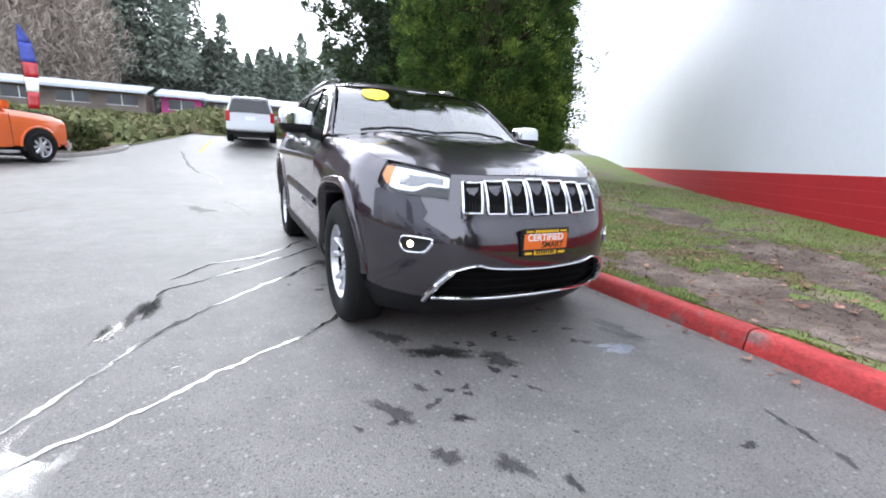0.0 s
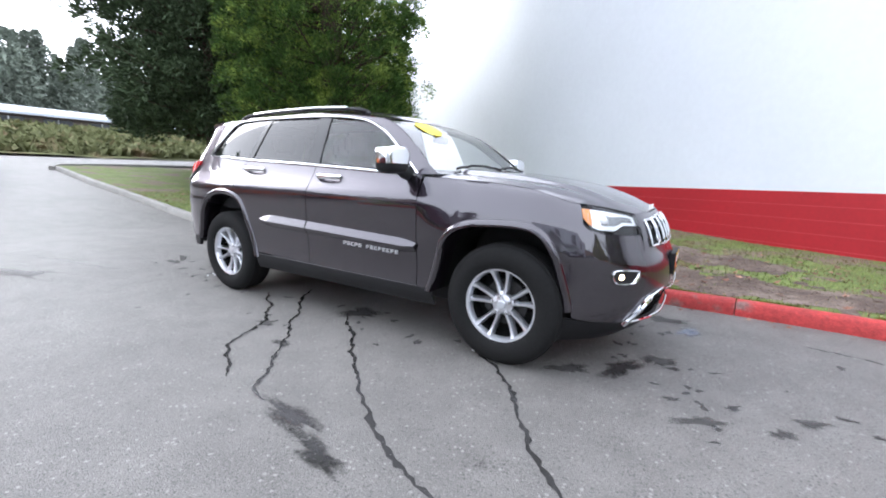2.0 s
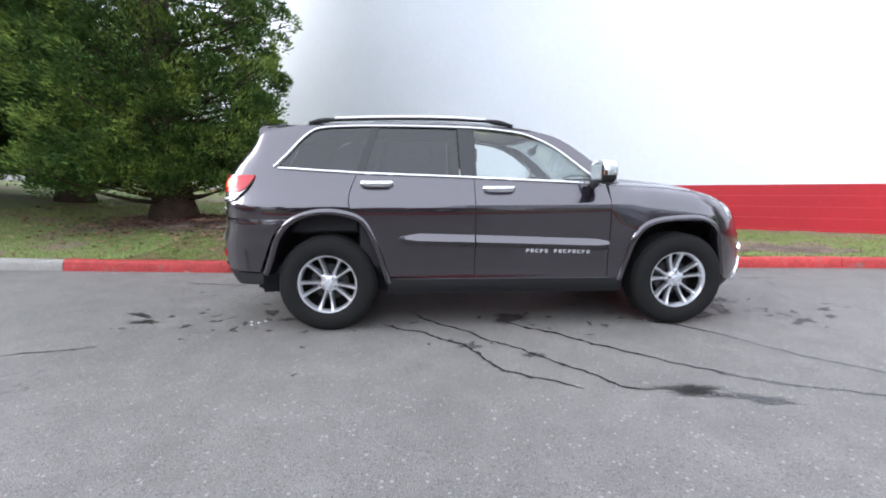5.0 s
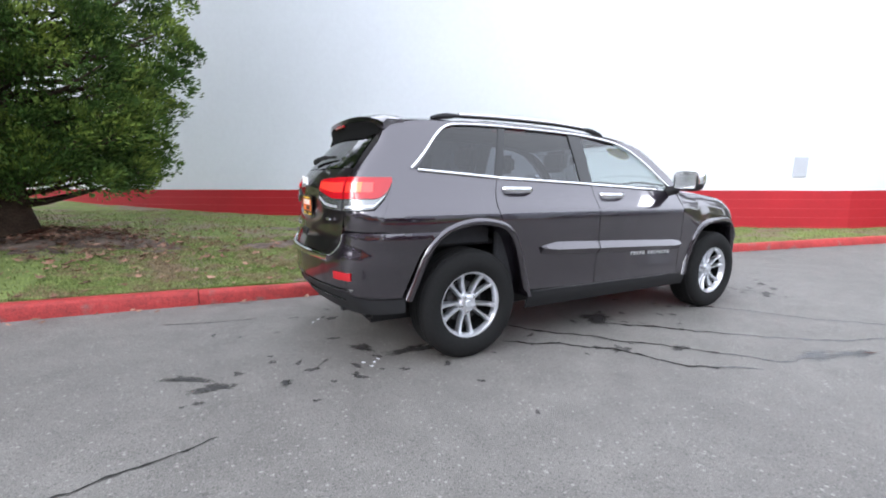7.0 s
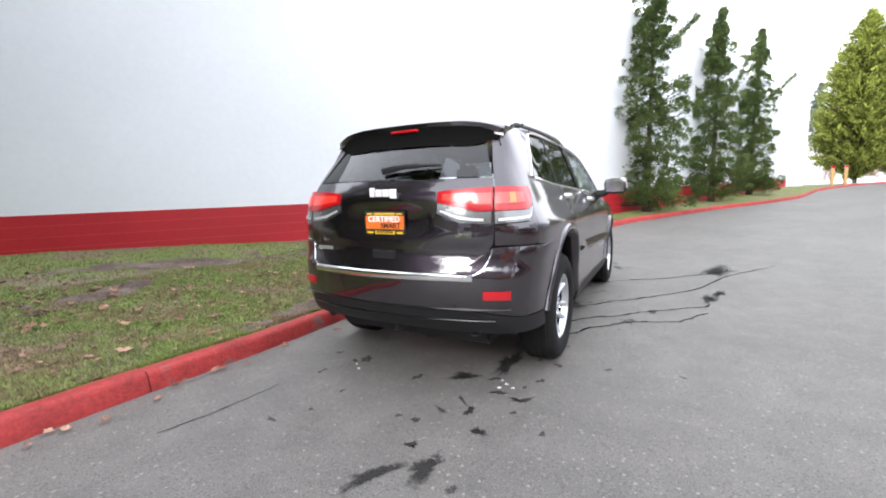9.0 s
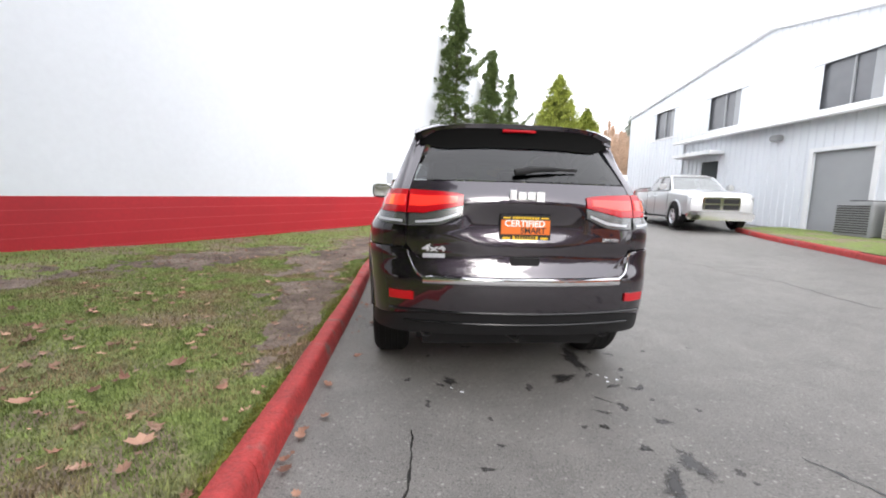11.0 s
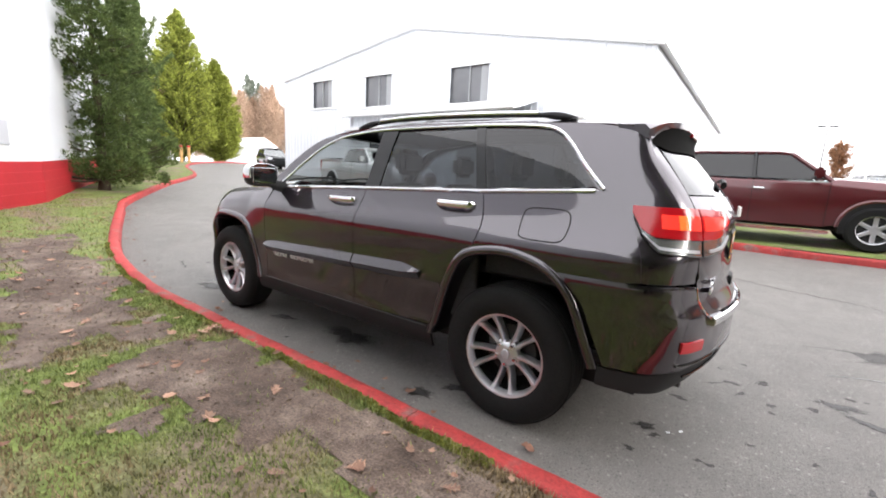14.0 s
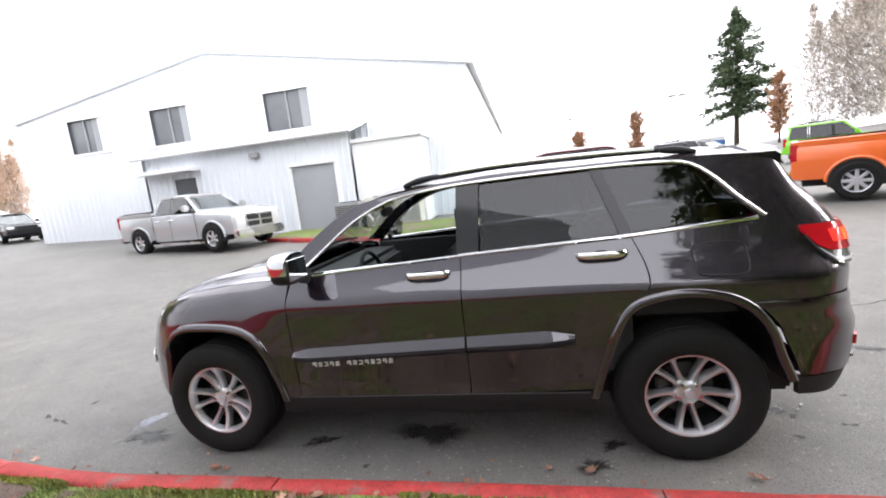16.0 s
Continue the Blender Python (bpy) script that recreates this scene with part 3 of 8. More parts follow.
def tufted(name, label, at, height, profile, foliage, seed, clumps=900, leaves=130, spray=0.10, size=0.22, first=0.1, trunk_r=0.3, shell=0.55, rag=0.3, rise=0.5, lean=(0, 0), low_bias=0.8, core=1500, arms=()):
    """A conifer whose crown is made of many tufts at the ends of upswept twigs."""
    rr = np.random.RandomState(seed)
    tree = thing(name, label, "tree", Matrix.Translation(at))
    bm = bmesh.new()
    tube([(lean[0] * t * t * height, lean[1] * t * t * height, height * t - 0.15 * (t == 0)) for t in (0, 0.02, 0.06, 0.3, 0.6, 0.97)], [trunk_r * 1.7, trunk_r * 1.25, trunk_r, trunk_r * 0.75, trunk_r * 0.4, 0.02], 12, bm)
    P, D = [], []
    lobes = rr.rand(7) * 6.283
    for k in range(clumps):
        t = first + (1 - first) * rr.rand() ** (1 / low_bias)
        reach = interp(t, profile)
        a = rr.rand() * 6.283
        reach *= 1 + rag * 0.5 * math.sin(3 * a + lobes[0] + 9 * t) + rag * 0.45 * math.sin(5 * a + lobes[1] - 23 * t) + rag * 0.3 * rr.normal()
        r = max(0.02, reach) * (shell + (1 - shell) * rr.rand() ** 0.6)
        c = np.array([lean[0] * t * t * height + r * math.cos(a), lean[1] * t * t * height + r * math.sin(a), t * height + 0.08 * rr.normal()])
        out = np.array([math.cos(a), math.sin(a), rise + 0.3 * rr.normal()])
        sz = size * (0.6 + 0.7 * rr.rand()) * min(1, 0.45 + reach)
        n = int(leaves * (0.6 + 0.8 * rr.rand()))
        q = rr.normal(size=(n, 3)) + out * 0.55 + np.array([0, 0, 0.25])
        q *= (sz * (0.55 + 0.5 * rr.rand(n)) / np.linalg.norm(q, axis=1))[:, None]
        q[:, 2] *= 0.85
        P.append(c + q)
        D.append(out * 0.7 + q / sz * 0.7 + rr.normal(size=(n, 3)) * 0.3)
        if k % 8 == 0 and reach > 0.4:
            base = Vector((lean[0] * t * t * height, lean[1] * t * t * height, max(t * height - rise * 0.5 * r, 0.3)))
            limb(bm, base, Vector(c), max(0.010, 0.022 * r), 0.006, sag=0.06 * r, n=5)
    # a few longer limbs that stand away from the crown
    for (t, turn, out_r, up) in arms:
        a = Vector((0, 0, t * height))
        b = a + Vector((math.cos(radians(turn)) * out_r, math.sin(radians(turn)) * out_r, up))
        limb(bm, a, b, 0.03, 0.008, sag=0.12)
        for f in np.linspace(0.3, 1.0, 9):
            c = a.lerp(b, float(f)) + Vector((0, 0, -0.12 * math.sin(math.pi * f)))
            n = int(leaves * 0.75)
            q = rr.normal(size=(n, 3)) * size * (0.40 - 0.18 * f)
            P.append(np.array(c) + q)
            D.append(np.array(b - a) / max(out_r, 0.1) * 0.6 + q * 3 + rr.normal(size=(n, 3)) * 0.3)
    # shaded inner twigs
    for k in range(core):
        t = first + 0.02 + (0.97 - first) * rr.rand() ** (1 / low_bias)
        a, r = rr.rand() * 6.283, interp(t, profile) * 0.72 * rr.rand() ** 0.5
        c = np.array([lean[0] * t * t * height + r * math.cos(a), lean[1] * t * t * height + r * math.sin(a), t * height])
        P.append(c + rr.normal(size=(9, 3)) * 0.16)
        D.append(np.array([math.cos(a), math.sin(a), rise]) + rr.normal(size=(9, 3)) * 0.5)
    part("trunk", bm, "bark", tree, smooth=True, angle=0)
    me = leaf_mesh("crown", np.concatenate(P), np.concatenate(D), spray, seed, 2.9)
    me.materials.append(M[foliage])
    crown = new("crown", me)
    crown.parent = tree
    return tree


tufted("cedar_tree", "broad green cedar with tufted sprays on the lawn", (-5.6, 4.45, lawn_z(-5.6, 4.45) - 0.02), 17.0, [(0, 1.4), (0.065, 1.7), (0.13, 2.0), (0.34, 2.2), (0.6, 1.9), (0.8, 1.2), (1, 0.1)], "needle_cedar", 11, clumps=2100, leaves=180, spray=0.070, size=0.29, first=0.045, trunk_r=0.30, shell=0.66, rag=0.26, core=8000, low_bias=0.58)
tufted("cedar_tree", "broad green cedar clothed to the ground on the lawn", gpos(-9.9, 7.6, 0.1), 18.0, [(0, 1.6), (0.04, 2.1), (0.14, 2.3), (0.4, 2.3), (0.7, 1.6), (1, 0.1)], "needle_cedar", 13, clumps=1800, leaves=110, spray=0.11, size=0.42, low_bias=0.6, first=0.05, shell=0.7, rag=0.24, core=4200)
tufted("fir_tree", "tall dark fir with bare lower trunk on the lawn", gpos(-10.6, 4.4, 0.1), 13.0, [(0, 1.6), (0.10, 2.4), (0.2, 2.8), (0.5, 2.6), (0.8, 1.5), (1, 0.1)], "needle_dark", 23, clumps=1000, leaves=110, spray=0.14, size=0.38, first=0.12, shell=0.45, rag=0.3, rise=0.1, core=3000)
tufted("fir_tree", "tall dark fir behind the lawn", gpos(-14.0, 7.5, 0.1), 16.0, [(0, 2.0), (0.1, 3.2), (0.3, 3.2), (0.8, 1.5), (1, 0.1)], "needle_dark", 29, clumps=800, leaves=60, spray=0.26, size=0.5, first=0.09, shell=0.5, rise=0.1, core=2500)
for (x, y, h, r, sd, lean, arms) in ((12.1, -0.98, 8.2, 1.15, 31, (0, 0), ((0.64, -100, 1.25, 1.0), (0.60, 70, 0.8, 0.5))), (17.5, -3.35, 8.0, 0.95, 37, (0, 0), ((0.45, -80, 1.2, 2.6), (0.42, 100, 0.9, 1.6))), (22.6, -5.45, 8.2, 0.92, 41, (0.015, -0.01), ((0.55, -95, 1.5, 1.3), (0.5, 90, 0.9, 0.9)))):
    tufted("slim_conifer", "slim ragged blue-green conifer against the white wall", gpos(x, y, 0.1), h, [(0, 0.6 * r), (0.08, r), (0.35, 0.80 * r), (0.6, 0.50 * r), (0.85, 0.24 * r), (1, 0.03)], "needle_slim", sd, clumps=430, leaves=200, spray=0.078, size=0.25, first=0.035, trunk_r=0.11, shell=0.5, rag=0.95, rise=0.7, lean=lean, core=750, arms=arms)
for (x, y, h, r, sd) in ((42.5, -15.4, 13.6, 3.0, 51), (44.0, -19.4, 10.4, 2.3, 52), (52.0, -23.5, 9.4, 2.2, 53)):
    conifer("arborvitae", "dense yellow-green clipped cone of foliage", gpos(x, y), h, [(0, r * 0.85), (0.12, r), (0.4, r * 0.92), (0.75, r * 0.5), (1, 0.05)], "needle_light", sd, spray=0.23, count=75000, first=0.02, droop=-0.5, wild=0.08, trunk_r=0.12, whorl=0.22, per=9, clump=0.3)


def far_wood(name, label, spots, foliage, seed, bare=False):
    """A distant wood as one mass of simple ragged trees."""
    rnd = np.random.RandomState(seed)
    P, D = [], []
    for (x, y, z, h, r) in spots:
        n = int((1500 if bare else 1250) * max(0.6, h / 14))
        t = rnd.rand(n) ** 0.8
        if bare:
            rad = r * np.sin(np.pi * np.clip(t * 0.9 + 0.1, 0, 1)) * rnd.rand(n)
        else:
            rad = 1.25 * r * (1 - t) ** 0.55 * (0.25 + 0.75 * rnd.rand(n)) * (0.85 + 0.15 * np.sin(t * 40 + x))
        a = rnd.rand(n) * 2 * np.pi
        P.append(np.stack([x + rad * np.cos(a), y + rad * np.sin(a), z + h * (0.06 + 0.94 * t)], 1))
        D.append(np.stack([np.cos(a) * 0.7, np.sin(a) * 0.7, np.full(n, 0.8 if bare else 0.1)], 1) + rnd.normal(size=(n, 3)) * 0.55)
    me = leaf_mesh(name, np.concatenate(P), np.concatenate(D), 1.3 if bare else 0.75, seed, 22.0 if bare else 3.4)
    me.materials.append(M[foliage])
    return tagged(new(name, me), label, "trees", kind="stuff")


rnd = np.random.RandomState(5)
spots = []
for k in range(300):
    y = -60 + 110 * rnd.rand()
    x = -62 - 34 * rnd.rand() + 0.15 * abs(y + 10)
    spots.append((x, y, 4.0, 8.0 + 5.5 * rnd.rand() - 0.05 * (x + 62) + (8 if y < -24 else 0), 2.0 + 1.0 * rnd.rand()))
# the conifer woods get their haze from the paled foliage colour
far_wood("conifer_wood", "dense conifer wood behind low buildings, distance haze painted into its colour", spots, "needle_far", 61)
far_wood("bare_wood", "pale brown leafless trees in front of a wood", [(-49 - 6 * rnd.rand(), -42 + 30 * rnd.rand(), 4, 11 + 6 * rnd.rand(), 3.5) for _ in range(34)] + [(-46, 26 + 8 * k, 4, 13, 3.5) for k in range(4)], "brown_wood", 63, True)
far_wood("hill_wood", "brown leafless wood on a hillside", [(88 + 16 * rnd.rand(), -62 + 34 * rnd.rand(), 1 + 4 * rnd.rand(), 11 + 5 * rnd.rand(), 3.6) for _ in range(130)], "hill_brown", 65, True)
far_wood("hill_conifers", "conifers on a hillside, distance haze painted into their colour", [(95 + 12 * rnd.rand(), -62 + 38 * rnd.rand(), 8, 9 + 6 * rnd.rand(), 2.4) for _ in range(10)], "needle_far", 67)
far_wood("tall_pines", "tall pines rising behind the shops, haze painted into their colour", [(-56 - 10 * rnd.rand(), -46 + 41 * rnd.rand(), 7, 17 + 7 * rnd.rand(), 2.6) for _ in range(56)], "needle_far", 68)
far_wood("roadside_wood", "pale leafless trees along a grassy bank", [(-75 + 40 * rnd.rand(), -70 + 22 * rnd.rand(), 3, 14 + 7 * rnd.rand(), 4.0) for _ in range(34)], "brown_wood", 69, True)
conifer("far_fir", "dark ragged fir standing across the car park", gpos(-27, -56), 17.0, [(0, 1.0), (0.3, 3.6), (0.45, 4.0), (0.8, 2.0), (1, 0.2)], "needle_dark", 71, spray=0.42, count=12000, first=0.28, droop=0.2, wild=0.4, trunk_r=0.3, whorl=0.9, per=6)
for (x, y, h) in ((-28.5, -50.0, 7.4), (-16.0, -58.0, 7.0), (-9.0, -60.0, 5.5)):
    conifer("columnar_tree", "slim columnar tree with brown autumn leaves", gpos(x, y), h, [(0, 0.5), (0.2, 1.1), (0.7, 0.9), (1, 0.2)], "brown_leaf", int(h * 9), spray=0.24, count=5200, first=0.15, droop=-1.2, wild=0.2, trunk_r=0.1, whorl=0.5, per=6)


# hedges and planting on the beds
def shrub(at, r, h, seed, foliage="hedge", label="rounded grey-green shrub in a planting bed"):
    rnd = np.random.RandomState(seed)
    n = 2200
    v = rnd.normal(size=(n, 3))
    v /= np.linalg.norm(v, axis=1)[:, None]
    v[:, 2] = np.abs(v[:, 2])
    k = (0.72 + 0.28 * rnd.rand(n) + 0.08 * np.sin(v[:, 0] * 7 + seed) * np.cos(v[:, 1] * 6))[:, None]
    p = v * k * np.array([r, r, h]) + np.array([0, 0, 0.05])
    s = thing("shrub", label, "shrub", Matrix.Translation(at))
    me = leaf_mesh("leaves", p, v + rnd.normal(size=(n, 3)) * 0.5, 0.16, seed, 1.8)
    me.materials.append(M[foliage])
    o = new("leaves", me)
    o.parent = s
    bm = bmesh.new()
    for a in range(5):
        limb(bm, (0, 0, -0.1), (math.cos(a * 1.26) * r * 0.6, math.sin(a * 1.26) * r * 0.6, h * 0.7), 0.03, 0.008)
    part("stems", bm, "bark", s)
    return s


for i, (x, y, r, h) in enumerate(((-14.3, -6.2, 0.65, 0.95), (-15.0, -7.2, 0.8, 1.15), (-16.1, -6.3, 0.7, 0.8), (-17.8, -6.7, 0.8, 0.8))):
    shrub(gpos(x, y, 0.1), r, h, 80 + i)
tagged(part("planting_bed", lawn_sheet(-19.4, -13.0, 20, 8, lambda x, y: ground_z(x, y) + 0.13, lambda x: -12.0, lambda x: smooth_interp(x, PLANTER[::-1]) - 0.14), "dirt", smooth=True, angle=0), "bark-mulched planting bed behind a kerb", "bed", kind="structure")
bm = grid_sheet(list(np.arange(-38.5, -20.4, 1.0)), list(np.arange(-34, 26, 1.5)), lambda x, y: ground_z(x, y) + 0.06 + 0.12 * noise.noise(Vector((x * 0.6, y * 0.6, 3))))
tagged(part("grass_bank", bm, "bank_green", smooth=True, angle=0), "rough ivy-green bank rising behind the car park", "bank", kind="structure")
rnd = np.random.RandomState(8)
n = 14000
px, py = -21 - 15 * rnd.rand(n) ** 1.4, -26 + 48 * rnd.rand(n)
pz = np.array([ground_z(a, b) for a, b in zip(px, py)]) + 0.25 * rnd.rand(n) + 0.05
me = leaf_mesh("bank_cover", np.stack([px, py, pz], 1), rnd.normal(size=(n, 3)) + (0, 0, 1.0), 0.5, 9, 1.6)
me.materials.append(M["bank_green"])
tagged(new("bank_cover", me), "low ivy and groundcover on the bank", "groundcover", kind="stuff")


# ---------- low row of shops on the bank ----------
M["shop_brown"] = mat("weathered_brown_boards", (0.16, 0.13, 0.11), 0.8, vary=0.3, scale=0.7)
def low_shop(x, y0, y1, z, front="shop_brown", door="dark_window", name_label="low white shop with a pale metal roof"):
    h = thing("low_building", name_label, "building", Matrix.Translation((x, 0, z)) @ Matrix.Diagonal((1, 1, 0.6, 1)))
    part("wall", box(-5, 0, y0, y1, -1.2, 2.3), front, h)
    bm = bmesh.new()
    vs = [bm.verts.new(p) for p in ((0.9, y0 - 0.3, 2.25), (0.9, y1 + 0.3, 2.25), (-3.5, y1 + 0.3, 3.6), (-3.5, y0 - 0.3, 3.6), (0.9, y0 - 0.3, 2.40), (0.9, y1 + 0.3, 2.40), (-3.5, y1 + 0.3, 3.75), (-3.5, y0 - 0.3, 3.75))]
    for f in ((3, 2, 1, 0), (4, 5, 6, 7), (0, 1, 5, 4), (1, 2, 6, 5), (2, 3, 7, 6), (3, 0, 4, 7)):
        bm.faces.new([vs[i] for i in f])
    part("roof", bm, "shop_roof", h, "pale blue-grey metal roof")
    part("fascia", box(0.9, 0.98, y0 - 0.3, y1 + 0.3, 2.08, 2.40), "shop_roof", h, "pale fascia board")
    n = max(1, int((y1 - y0) / 2.6))
    for k in range(n):
        a = y0 + (y1 - y0) * (k + 0.18) / n
        b = y0 + (y1 - y0) * (k + 0.82) / n
        w = part("window", box(0.0, 0.05, a, b, 0.5, 1.85), "dark_window", h)
        part("window_frame", box(0.05, 0.09, a - 0.06, b + 0.06, 0.42, 0.5), "trim_white", w)
        part("mullion", box(0.05, 0.08, (a + b) / 2 - 0.04, (a + b) / 2 + 0.04, 0.5, 1.85), "trim_white", w)
    return h


M["pink"] = mat("magenta_shopfront", (0.45, 0.05, 0.22), 0.6, vary=0.1)
M["tan"] = mat("tan_boards", (0.45, 0.27, 0.10), 0.7, vary=0.2, scale=3)
M["sage"] = mat("sage_boards", (0.35, 0.45, 0.43), 0.7, vary=0.1)
low_shop(-38, -36, -21.5, 3.55, "sage", name_label="low sage-green shop with a pale metal roof")
low_shop(-40, -20.0, -7.5, 3.45, name_label="low brown shop with a pale metal roof")
low_shop(-41, -6.5, -3.5, 3.45, "pink", name_label="low shop with a magenta front")
low_shop(-42, -3.0, 20.0, 3.45, name_label="long low brown shop beyond the drive")
g = thing("gable_porch", "tan timber gable porch between shops", "porch", Matrix.Translation((-37.5, -20.7, 3.6)))
bm = bmesh.new()
f = [bm.verts.new(p) for p in ((0, -1.5, -1), (0, 1.5, -1), (0, 1.5, 2.2), (0, 0, 3.3), (0, -1.5, 2.2))]
b = [bm.verts.new(v.co + Vector((-3, 0, 0))) for v in f]
bm.faces.new(f), bm.faces.new(b[::-1])
for i in range(5):
    bm.faces.new((f[i], f[(i + 1) % 5], b[(i + 1) % 5], b[i]))
part("gable", bm, "tan", g)
part("porch_door", box(0.0, 0.06, -0.5, 0.5, -0.5, 1.6, 0.01), "dark_window", g)

# feather flag beside the planting bed
flag = thing("feather_flag", "tall blue, white and red feather flag on a pole", "flag", Matrix.Translation(gpos(-25.1, -10.4)))
part("pole", tube([(0, 0, 0), (0, 0, 4.6), (0, 0.12, 5.0)], 0.02, 8), "steel_dark", flag)
for (z0, z1, c, w0, w1) in ((1.0, 1.8, "tail_red", 0.42, 0.5), (1.8, 2.5, "plate_white", 0.5, 0.55), (2.5, 3.2, "tail_red", 0.55, 0.56), (3.2, 4.1, "flag_blue", 0.56, 0.5), (4.1, 4.9, "flag_blue", 0.5, 0.12)):
    if c == "flag_blue" and c not in M:
        M["flag_blue"] = mat("blue_flag_cloth", (0.06, 0.08, 0.35), 0.7, vary=0.15)
    bm = bmesh.new()
    rows = []
    for k in range(5):
        z = z0 + (z1 - z0) * k / 4
        w = w0 + (w1 - w0) * k / 4
        rows.append([bm.verts.new((0.05 * math.sin(5 * u + z * 2), 0.02 + w * u, z)) for u in np.linspace(0, 1, 6)])
    for A, B in zip(rows, rows[1:]):
        for j in range(5):
            bm.faces.new((A[j], A[j + 1], B[j + 1], B[j]))
    o = part("cloth", bm, c, flag, smooth=True)
    so = o.modifiers.new("thick", "SOLIDIFY")
    so.thickness = 0.006

# ---------- white metal shed across the drive ----------
FY = -14.2
# dark panes, with haze and overexposure put into a lighter grey
M["shed_glass"] = mat("haze_greyed_window", (0.13, 0.135, 0.145), 0.2, vary=0.2, scale=0.8)
shed = thing("metal_shed", "large white ribbed metal building with high windows", "building")


def gable_z(x):
    return interp(x, [(1.15, 6.32), (12.5, 8.55), (23.75, 6.85)])


def siding(x0, x1, y, lo, hi, parent, panel_w=0.9, name="siding_panel", holes=()):
    """Vertical ribbed sheets, each its own piece."""
    breaks = sorted({x0, x1, *[v for h in holes for v in h[:2]]})
    cuts = []
    for p, q in zip(breaks, breaks[1:]):
        n = max(1, round((q - p) / panel_w))
        cuts += [(p + (q - p) * k / n, p + (q - p) * (k + 1) / n) for k in range(n)]
    for a, b in cuts:
        spans = [(lo, hi)]
        for (hx0, hx1, hz0, hz1) in holes:
            if hx0 < (a + b) / 2 < hx1:
                spans = [(lo, lambda x, z=hz0: z), (lambda x, z=hz1: z, hi)]
        for (f0, f1) in spans:
            bm = bmesh.new()
            cols = []
            w = b - a
            for s, o in ((0, 0), (0.06, 0.0), (0.09, 0.03), (0.15, 0.03), (0.18, 0), (0.39, 0), (0.42, 0.03), (0.48, 0.03), (0.51, 0), (0.72, 0), (0.75, 0.03), (0.81, 0.03), (0.84, 0), (1.0, 0)):
                x = a + w * s
                cols.append((bm.verts.new((x, y + o, f0(x))), bm.verts.new((x, y + o, f1(x)))))
            for A, B in zip(cols, cols[1:]):
                bm.faces.new((A[0], B[0], B[1], A[1]))
            part(name, bm, "white_metal", parent)


def base_z(x):
    return ground_z(x, FY) - 0.3


WINS = [(18.9, 20.65, 5.05, 6.6), (14.0, 15.95, 4.9, 6.5), (8.0, 10.1, 4.75, 6.4)]
siding(1.15, 23.75, FY, base_z, gable_z, shed, holes=WINS)
part("backing_wall", box(1.2, 23.7, FY - 0.25, FY - 0.16, 0.2, 6.3), "white_metal", shed)
bm = bmesh.new()
f = [bm.verts.new(p) for p in ((1.15, FY - 0.05, 0), (1.15, FY - 30, 0), (1.15, FY - 30, 6.32), (1.15, FY - 0.05, 6.32))]
bm.faces.new(f)
part("side_wall", bm, "white_metal", shed)
bm = bmesh.new()
bm.faces.new([bm.verts.new(p) for p in ((23.75, FY - 0.05, 0), (23.75, FY - 30, 0), (23.75, FY - 30, 6.85), (23.75, FY - 0.05, 6.85))])
part("side_wall", bm, "white_metal", shed)
bm = bmesh.new()
for (xa, xb) in ((0.9, 12.5), (12.5, 24.0)):
    za, zb = gable_z(xa) + 0.02, gable_z(xb) + 0.02
    lo = [bm.verts.new(p) for p in ((xa, FY + 0.08, za), (xb, FY + 0.08, zb), (xb, FY - 30, zb), (xa, FY - 30, za))]
    hi = [bm.verts.new(v.co + Vector((0, 0, 0.12))) for v in lo]
    bm.faces.new(lo[::-1]), bm.faces.new(hi)
    for j in range(4):
        bm.faces.new((lo[j], lo[(j + 1) % 4], hi[(j + 1) % 4], hi[j]))
part("roof", bm, "trim_white", shed, "pale metal roof edge")
for (xa, xb) in ((0.9, 12.5), (12.5, 24.0)):
    part("barge_board", tube([(xa, FY + 0.07, gable_z(xa) - 0.05), (xb, FY + 0.07, gable_z(xb) - 0.05)], 0.05, 4), "trim_white", shed)
for (xa, xb, za, zb) in WINS:
    w = part("window", box(xa - 0.5, xb + 0.5, FY - 0.15, FY - 0.12, za - 0.05, zb + 0.05), "shed_glass", shed, "dark horizontal sliding window")
    part("window_frame", box(xa - 0.5, xb + 0.5, FY - 0.02, FY + 0.05, za - 0.1, za), "trim_white", w)
    part("window_frame", box(xa - 0.5, xb + 0.5, FY - 0.02, FY + 0.05, zb, zb + 0.1), "trim_white", w)
    part("blind", box(xa - 0.05, xa + 0.45, FY - 0.118, FY - 0.10, za, zb), "door_grey", w)
    part("mullion", box((xa + xb) / 2 - 0.03, (xa + xb) / 2 + 0.03, FY - 0.11, FY - 0.05, za, zb), "door_grey", w)

LY = -12.5
annex = thing("shed_annex", "low white ribbed lean-to with a grey door", "building")
siding(5.75, 15.2, LY, lambda x: ground_z(x, LY) - 0.2, lambda x: 4.1, annex, holes=[(6.5, 8.3, 0.2, 3.0)])
part("annex_backing", box(8.35, 15.15, LY - 0.12, LY - 0.06, 0.3, 4.0), "white_metal", annex)
part("annex_backing", box(5.8, 6.45, LY - 0.12, LY - 0.06, 0.3, 4.0), "white_metal", annex)
part("door", box(6.45, 8.35, LY - 0.10, LY - 0.05, 0.3, 3.02, 0.01), "door_grey", annex, "grey steel door")
part("door_frame", box(6.32, 6.46, LY - 0.08, LY + 0.06, 0.3, 3.12), "trim_white", annex)
part("door_frame", box(8.34, 8.48, LY - 0.08, LY + 0.06, 0.3, 3.12), "trim_white", annex)
